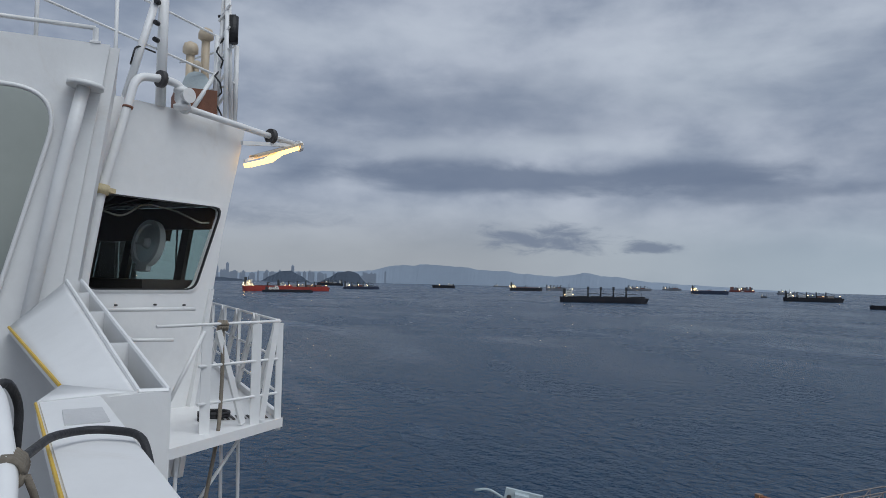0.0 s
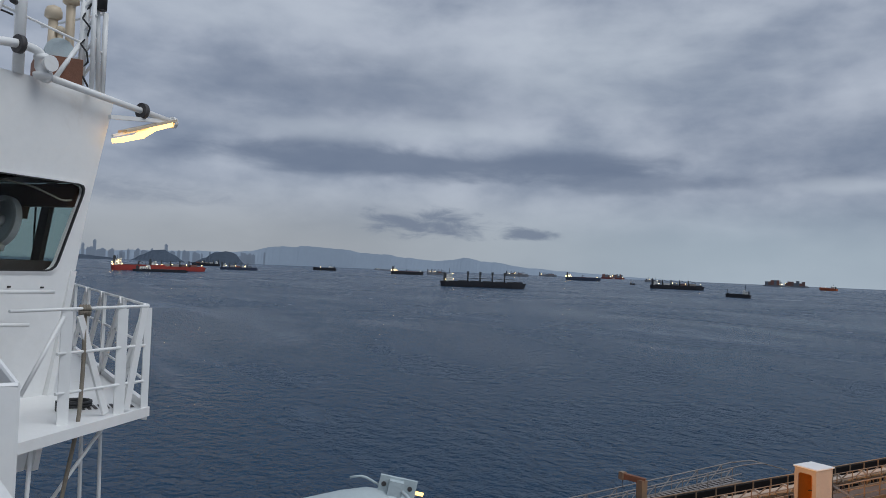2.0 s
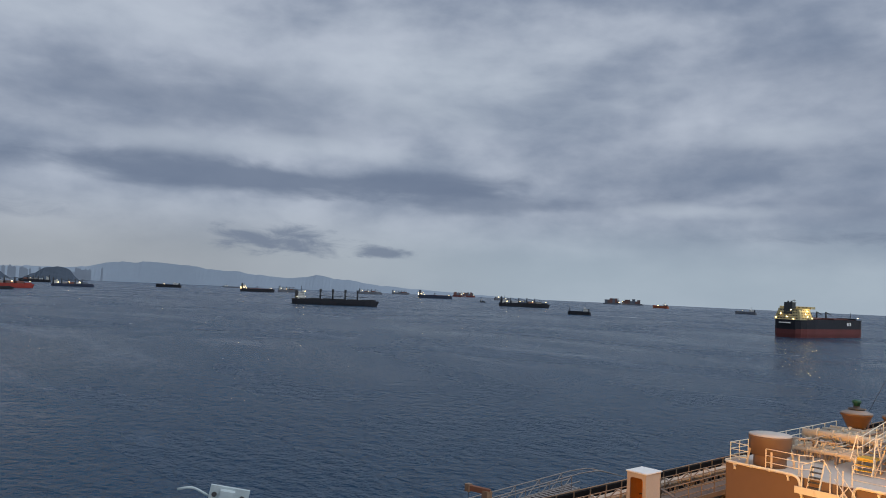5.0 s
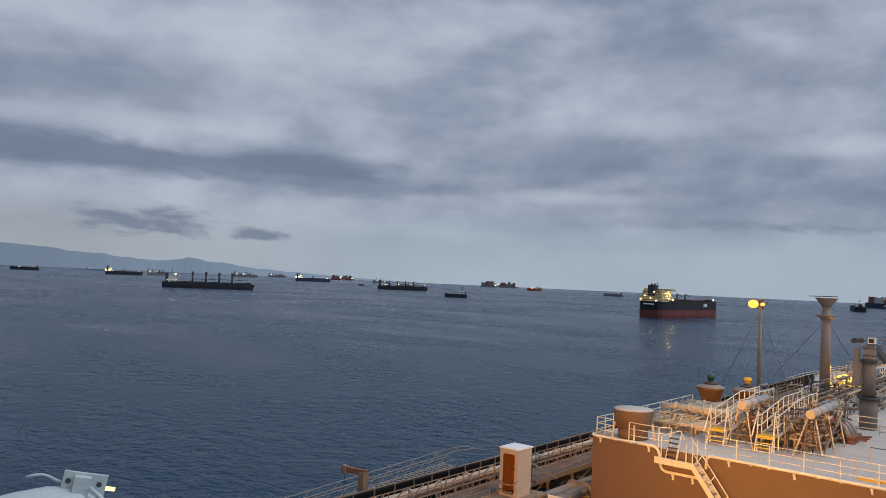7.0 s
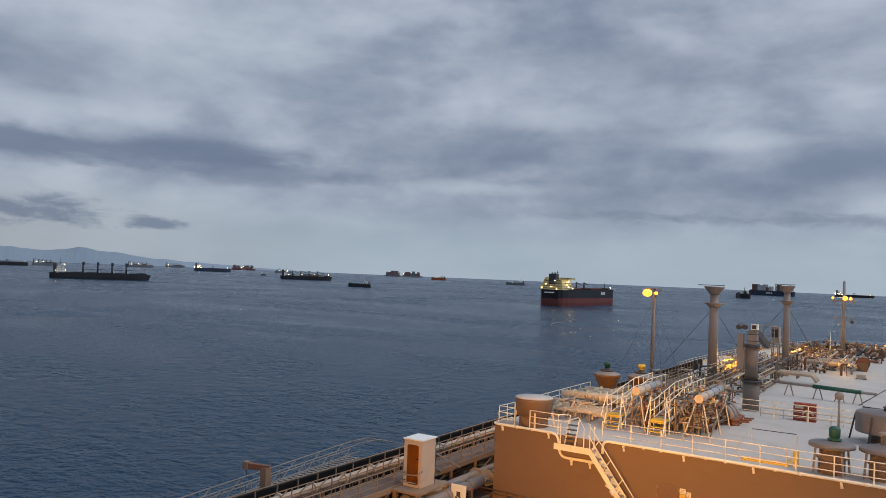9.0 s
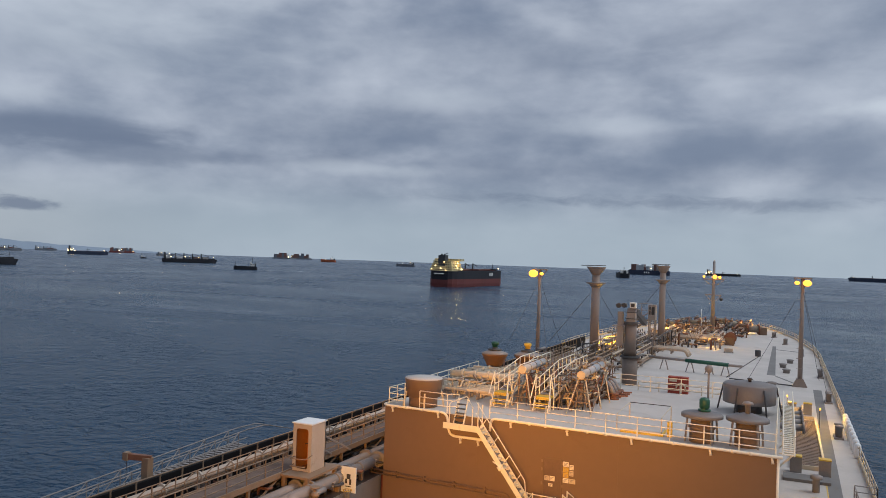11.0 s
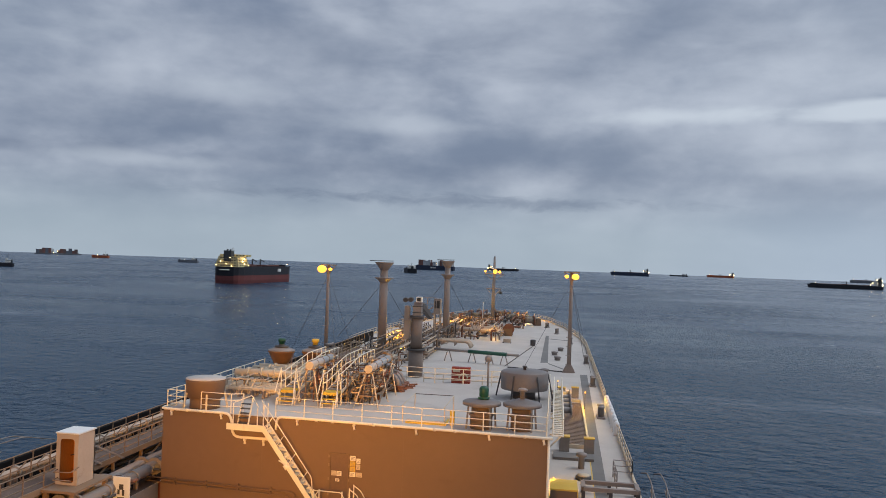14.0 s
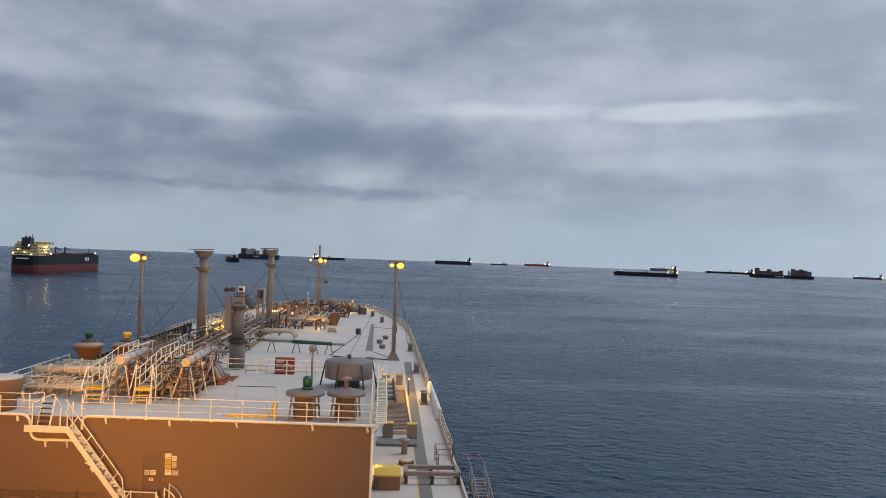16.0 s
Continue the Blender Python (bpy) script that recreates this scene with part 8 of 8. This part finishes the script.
manifold()
gangway(6.6, 34.0, 16.8, 46.5, 18.9, "grey accommodation ladder at the starboard side")
railing("edge_rail", [(4.0, 47.5, DECK), (4.0, 50.5, DECK), (5.15, 50.5, DECK)], 1.05, "edge rails", GREYPAINT, 1.4, 3, 0.03)
railing("edge_rail", [(5.15, 50.5, DECK), (5.15, 62, DECK)], 1.05, "edge rails", CREAM, 1.5, 3, 0.03)
railing("edge_rail", [(5.15, 78, DECK), (5.15, 128, DECK), (4.6, 143, DECK), (2.1, 166, DECK), (-1.5, 184, DECK), (-5, 195, DECK)], 1.05, "edge rails", CREAM, 2.0, 3, 0.035)
railing("edge_rail", [(-30.9, 118, DECK), (-31.1, 128, DECK), (-30.5, 143, DECK), (-28, 166, DECK), (-24.5, 184, DECK), (-21, 195, DECK)], 1.05, "edge rails", CREAM, 2.0, 3, 0.035)


def rolled_covers():
    for i in range(9):
        r = thing("rolled_cover", "white rolled canvas cover lashed at the deck edge", "canvas roll", (5.1, 63.0 + i * 1.55, DECK), group="rolled covers")
        bm = B()
        lathe(bm, (0, 0, 0), [(0.16, 0), (0.24, 0.06), (0.26, 0.5), (0.22, 0.95), (0.1, 1.08)], 12)
        part("roll", bm, WHITE, r)
        bm = B()
        bar(bm, (0, -0.7, 0.85), (0, 0.7, 0.85), 0.05, 8)
        part("bar", bm, CREAM, r)


rolled_covers()


def side_stair():
    s = thing("stowed_ladder", "cream lattice ladder stowed level along the deckhouse side", "ladder")
    z0, z1 = TOP + 0.05, TOP + 0.95
    for x in (0.2, 0.72):
        for z in (z0, z1):
            bm = B()
            bar(bm, (x, 41.2, z), (x, 56.5, z), 0.035, 6)
            part("rail", bm, RAILPAINT, s)
        n = 16
        for i in range(n):
            y = 41.2 + 15.3 * i / n
            bm = B()
            bar(bm, (x, y, z0), (x, y + 15.3 / n, z1), 0.028, 6)
            part("lattice_bar", bm, RAILPAINT, s)
    for i in range(30):
        y = 41.4 + i * 0.51
        bm = B()
        box(bm, 0.22, y - 0.1, z0 - 0.02, 0.7, y + 0.1, z0 + 0.02)
        part("tread", bm, RAILPAINT, s)
    for y in (42.0, 46.5, 51.0, 55.5):
        bm = B()
        beam(bm, (0.0, y, TOP - 0.75), (0.72, y, TOP), 0.08, 0.08)
        box(bm, 0.0, y - 0.05, TOP - 0.08, 0.78, y + 0.05, TOP)
        part("wall_bracket", bm, RAILPAINT, s)


side_stair()


# ---- fore deck ----
def covered_rack():
    r = thing("spar_rack", "long green-covered spar on a low trestle rack", "rack", (0, 0, DECK))
    bm = B()
    bar(bm, (-10.95, 102.5, 1.42), (-5.85, 101.6, 1.38), 0.24, 12)
    part("covered_spar", bm, GREEN, r, "dark green canvas cover")
    bm = B()
    bar(bm, (-15.5, 103.3, 1.45), (-4.3, 101.33, 1.36), 0.16, 12)
    part("spar", bm, GREYPAINT, r)
    for x in (-13.6, -10.4, -8.1, -6.2):
        for d in (-0.5, 0.5):
            bm = B()
            y = 100.57 - x * 0.176
            beam(bm, (x + d, y, 0), (x + d * 0.3, y, 1.25), 0.12, 0.12)
            part("trestle_leg", bm, GREYPAINT, r)


covered_rack()


def red_locker():
    l = thing("fire_locker", "red fire locker box with a pale hose reel", "locker", (-9.7, 84.8, DECK))
    bm = B()
    box(bm, -1.0, -0.4, 0, 1.0, 0.4, 1.7)
    part("case", bm, RED, l, "", 0.04)
    bm = B()
    pipe(bm, [(0.3 + 0.45 * math.cos(a), -0.45, 0.6 + 0.45 * math.sin(a)) for a in [i * math.pi / 8 for i in range(9)]], 0.09, 8)
    part("hose", bm, CREAM, l)
    bm = B()
    box(bm, -0.85, -0.43, 1.2, -0.1, -0.402, 1.5)
    part("writing_bar", bm, CREAM, l)


red_locker()
railing("guard_rail", [(-13.5, 83.2, DECK), (-1.0, 83.2, DECK)], 1.0, "deck rails", CREAM, 2.0, 2, 0.04)
tangle("deck_pipework", "cream and buff cargo pipework along the midship deck", -26, -16.5, 96, 135, DECK, DECK + 2.6, 150, 11, [DULL, GREYPAINT, BUFF, HUTTONE, DARKMETAL], 0.06, 0.17)
tangle("deck_pipework", "buff pipework and valves on the fore deck", -22, -9, 132, 160, DECK, DECK + 2.0, 170, 12, [DULL, BUFF, RUSTY, MASTPAINT, DARKMETAL, HUTTONE], 0.07, 0.18)
tangle("deck_pipework", "rust-stained mooring gear and pipes at the bow", -22, -6, 160, 196, DECK, DECK + 1.5, 150, 13, [DULL, RUSTY, BUFF, DARKMETAL, HUTTONE], 0.09, 0.22)
pipe_run("cargo_pipes", "long cream cargo pipes across the main deck", [[(-24, 116 + i * 1.1, DECK + 1.3), (-12.5, 116 + i * 1.1, DECK + 1.3), (-12, 116 + i * 1.1, DECK + 0.4)] for i in range(3)], 0.22, HUTTONE, 2.2)
pipe_run("cargo_pipes", "thick buff cargo header pipes on the fore deck", [[(-20, 138 + i * 2.2, DECK + 1.2), (-9.5, 138 + i * 2.2, DECK + 1.2), (-9.0, 138 + i * 2.2, DECK + 0.4)] for i in range(4)], 0.24, HUTTONE, 2)
pipe_run("cargo_pipes", "long grey pipes running below the crane", [[(-20 - i, 86, DECK + 1.6), (-20 - i, 135, DECK + 1.6), (-20 - i, 136, DECK + 0.5)] for i in range(3)], 0.13, DULL, 4)


def winch(x, y, turn):
    w = thing("mooring_winch", "rust-brown mooring winch with a rope drum", "winch", (x, y, DECK), turn, group="mooring winches")
    for s in (-1.1, 1.1):
        bm = B()
        bar(bm, (s - 0.08, 0, 1.1), (s + 0.08, 0, 1.1), 1.0, 18)
        part("drum_flange", bm, RUSTY, w)
        bm = B()
        box(bm, s * 1.25 - 0.15, -0.7, 0, s * 1.25 + 0.15, 0.7, 1.3)
        part("bearing", bm, BUFF, w)
    bm = B()
    bar(bm, (-1.1, 0, 1.1), (1.1, 0, 1.1), 0.65, 16)
    part("rope_drum", bm, ROPE, w)
    bm = B()
    box(bm, 1.6, -0.6, 0, 2.6, 0.6, 1.4)
    part("motor", bm, BUFF, w, "", 0.1)


for wx, wy, wt in ((-8.2, 144, 90), (-17.5, 178, 10), (-9.5, 178, -10), (-13.0, 190, 0), (-5.5, 170, 20), (-21, 170, -20)):
    winch(wx, wy, wt)


def bitts(x, y, turn=0):
    b = thing("mooring_bitts", "grey double mooring bitts on a base plate", "bollard", (x, y, DECK), turn, group="mooring bitts")
    bm = B()
    box(bm, -0.9, -0.35, 0, 0.9, 0.35, 0.15)
    part("base", bm, GREYPAINT, b)
    for s in (-0.5, 0.5):
        bm = B()
        lathe(bm, (s, 0, 0.15), [(0.25, 0), (0.25, 0.75), (0.32, 0.78), (0.32, 0.88), (0.1, 0.92)], 14)
        part("post", bm, GREYPAINT, b)


for q in ((4.3, 70, 90), (4.4, 88, 90), (4.4, 108, 90), (2.8, 134, 90), (0.5, 152, 80), (-1.5, 166, 75), (-4.5, 178, 60), (-7, 187, 40)):
    bitts(*q)


def small_gear():
    y = thing("gear_crate", "small tan steel crate on the fore deck", "crate", (-7.6, 130.4, DECK))
    bm = B()
    box(bm, -0.6, -0.4, 0.1, 0.6, 0.4, 0.65)
    part("case", bm, HUTTONE, y, "", 0.04)
    for x in (-0.6, 0.6):
        bm = B()
        box(bm, x - 0.1, -0.45, 0, x + 0.1, 0.45, 0.1)
        part("skid", bm, DARKMETAL, y)
    b = thing("deck_buoy", "small dark drum standing on the deck", "drum", (-3.3, 128, DECK))
    bm = B()
    lathe(bm, (0, 0, 0), [(0.38, 0), (0.42, 0.1), (0.42, 0.85), (0.36, 0.95)], 16)
    part("body", bm, DARKMETAL, b)
    for x, yy in ((0.2, 116), (0.6, 110), (-0.9, 96.2), (1.1, 122)):
        h = thing("deck_hatch", "small round hatch on the pale deck", "hatch", (x, yy, DECK), group="small deck hatches")
        bm = B()
        lathe(bm, (0, 0, 0), [(0.4, 0), (0.4, 0.35), (0.5, 0.38), (0.5, 0.5), (0.1, 0.6)], 14)
        part("body", bm, GREYPAINT, h)
    c = thing("deck_chain", "dark chain lying across the pale deck", "chain", (0, 0, DECK))
    bm = B()
    pipe(bm, [(-5.6, 99.5, 0.05), (-2.5, 98.8, 0.05), (1.6, 98.0, 0.05)], 0.08, 6)
    part("chain", bm, DARKMETAL, c)
    bm = B()
    pipe(bm, [(-6.0, 100.5, 0.05), (-3.2, 127, 0.05)], 0.05, 5)
    part("wire", bm, DARKMETAL, c)


small_gear()


def deck_lamp(x, y, z, power):
    """A sodium bulkhead lamp: its glowing cover and the light it sheds."""
    l = thing("bulkhead_lamp", "lit sodium lamp on a short post", "lamp", (x, y, DECK), group="deck bulkhead lamps")
    bm = B()
    bar(bm, (0, 0, 0), (0, 0, z - DECK - 0.15), 0.03, 8)
    part("post", bm, DARKMETAL, l)
    bm = B()
    lathe(bm, (0, 0, z - DECK - 0.15), [(0.04, 0), (0.055, 0.04), (0.055, 0.11), (0.02, 0.15)], 12)
    part("glow_cover", bm, LAMPLIGHT, l, "glowing lamp cover")
    ob = new("bulkhead_lamp_light", bpy.data.lights.new("bulkhead_lamp_light", "POINT"))
    ob.data.energy, ob.data.color, ob.data.shadow_soft_size = power, (1.0, 0.52, 0.05), 0.25
    ob.location = (x, y, z + 0.4)


deck_lamp(3.05, 73.5, 20.6, 480)
deck_lamp(0.6, 82.5, 20.2, 260)
deck_lamp(0.35, 47.6, 19.45, 110)
deck_lamp(-22.6, 114.6, 21.2, 1100)
deck_lamp(-19.5, 149, 20.9, 1700)
deck_lamp(-10.2, 136.5, 21.2, 500)
deck_lamp(-17.0, 163, 20.8, 1500)
deck_lamp(-6.5, 186, 20.8, 1800)


def lit_stair():
    """Railed steps up to the crossing, under a sodium lamp."""
    s = thing("crossing_stair", "cream railed crossing stair lit yellow by a sodium lamp", "stair", (-22.6, 116.3, DECK))
    for x in (-1.1, -0.4, 0.4, 1.1):
        for y in (-0.5, 0.6):
            bm = B()
            bar(bm, (x, y, 0), (x, y, 2.5), 0.06, 6)
            part("post", bm, CREAM, s)
    for z in (1.0, 1.75, 2.5):
        for y in (-0.5, 0.6):
            bm = B()
            bar(bm, (-1.1, y, z), (1.1, y, z), 0.05, 6)
            part("rail", bm, CREAM, s)
    for k in range(5):
        bm = B()
        box(bm, -0.38, -1.5 + k * 0.26, 0.25 + k * 0.25, 0.38, -1.28 + k * 0.26, 0.3 + k * 0.25)
        part("tread", bm, YELLOW, s, "yellow painted tread")
    bm = B()
    box(bm, -1.15, -0.55, 1.4, 1.15, 0.65, 1.48)
    part("landing", bm, GREYPAINT, s)
    for x in (-0.38, 0.38):
        bm = B()
        beam(bm, (x, -1.6, 0.05), (x, -0.5, 1.45), 0.05, 0.16)
        part("stringer", bm, CREAM, s)


lit_stair()


# ---- what moves ----
def motions():
    base = boat.matrix_basis.copy()
    d = base.translation.to_2d().length
    across = Vector((math.cos(radians(-37.2)), -math.sin(radians(-37.2)), 0))
    walk(boat, [(t, Matrix.Translation(across * (-d * radians(drift))) @ base) for t, drift in ((0.0, -0.10), (4.0, 0.02), (8.0, 0.13), (12.0, 0.25), (16.0, 0.36))])


motions()
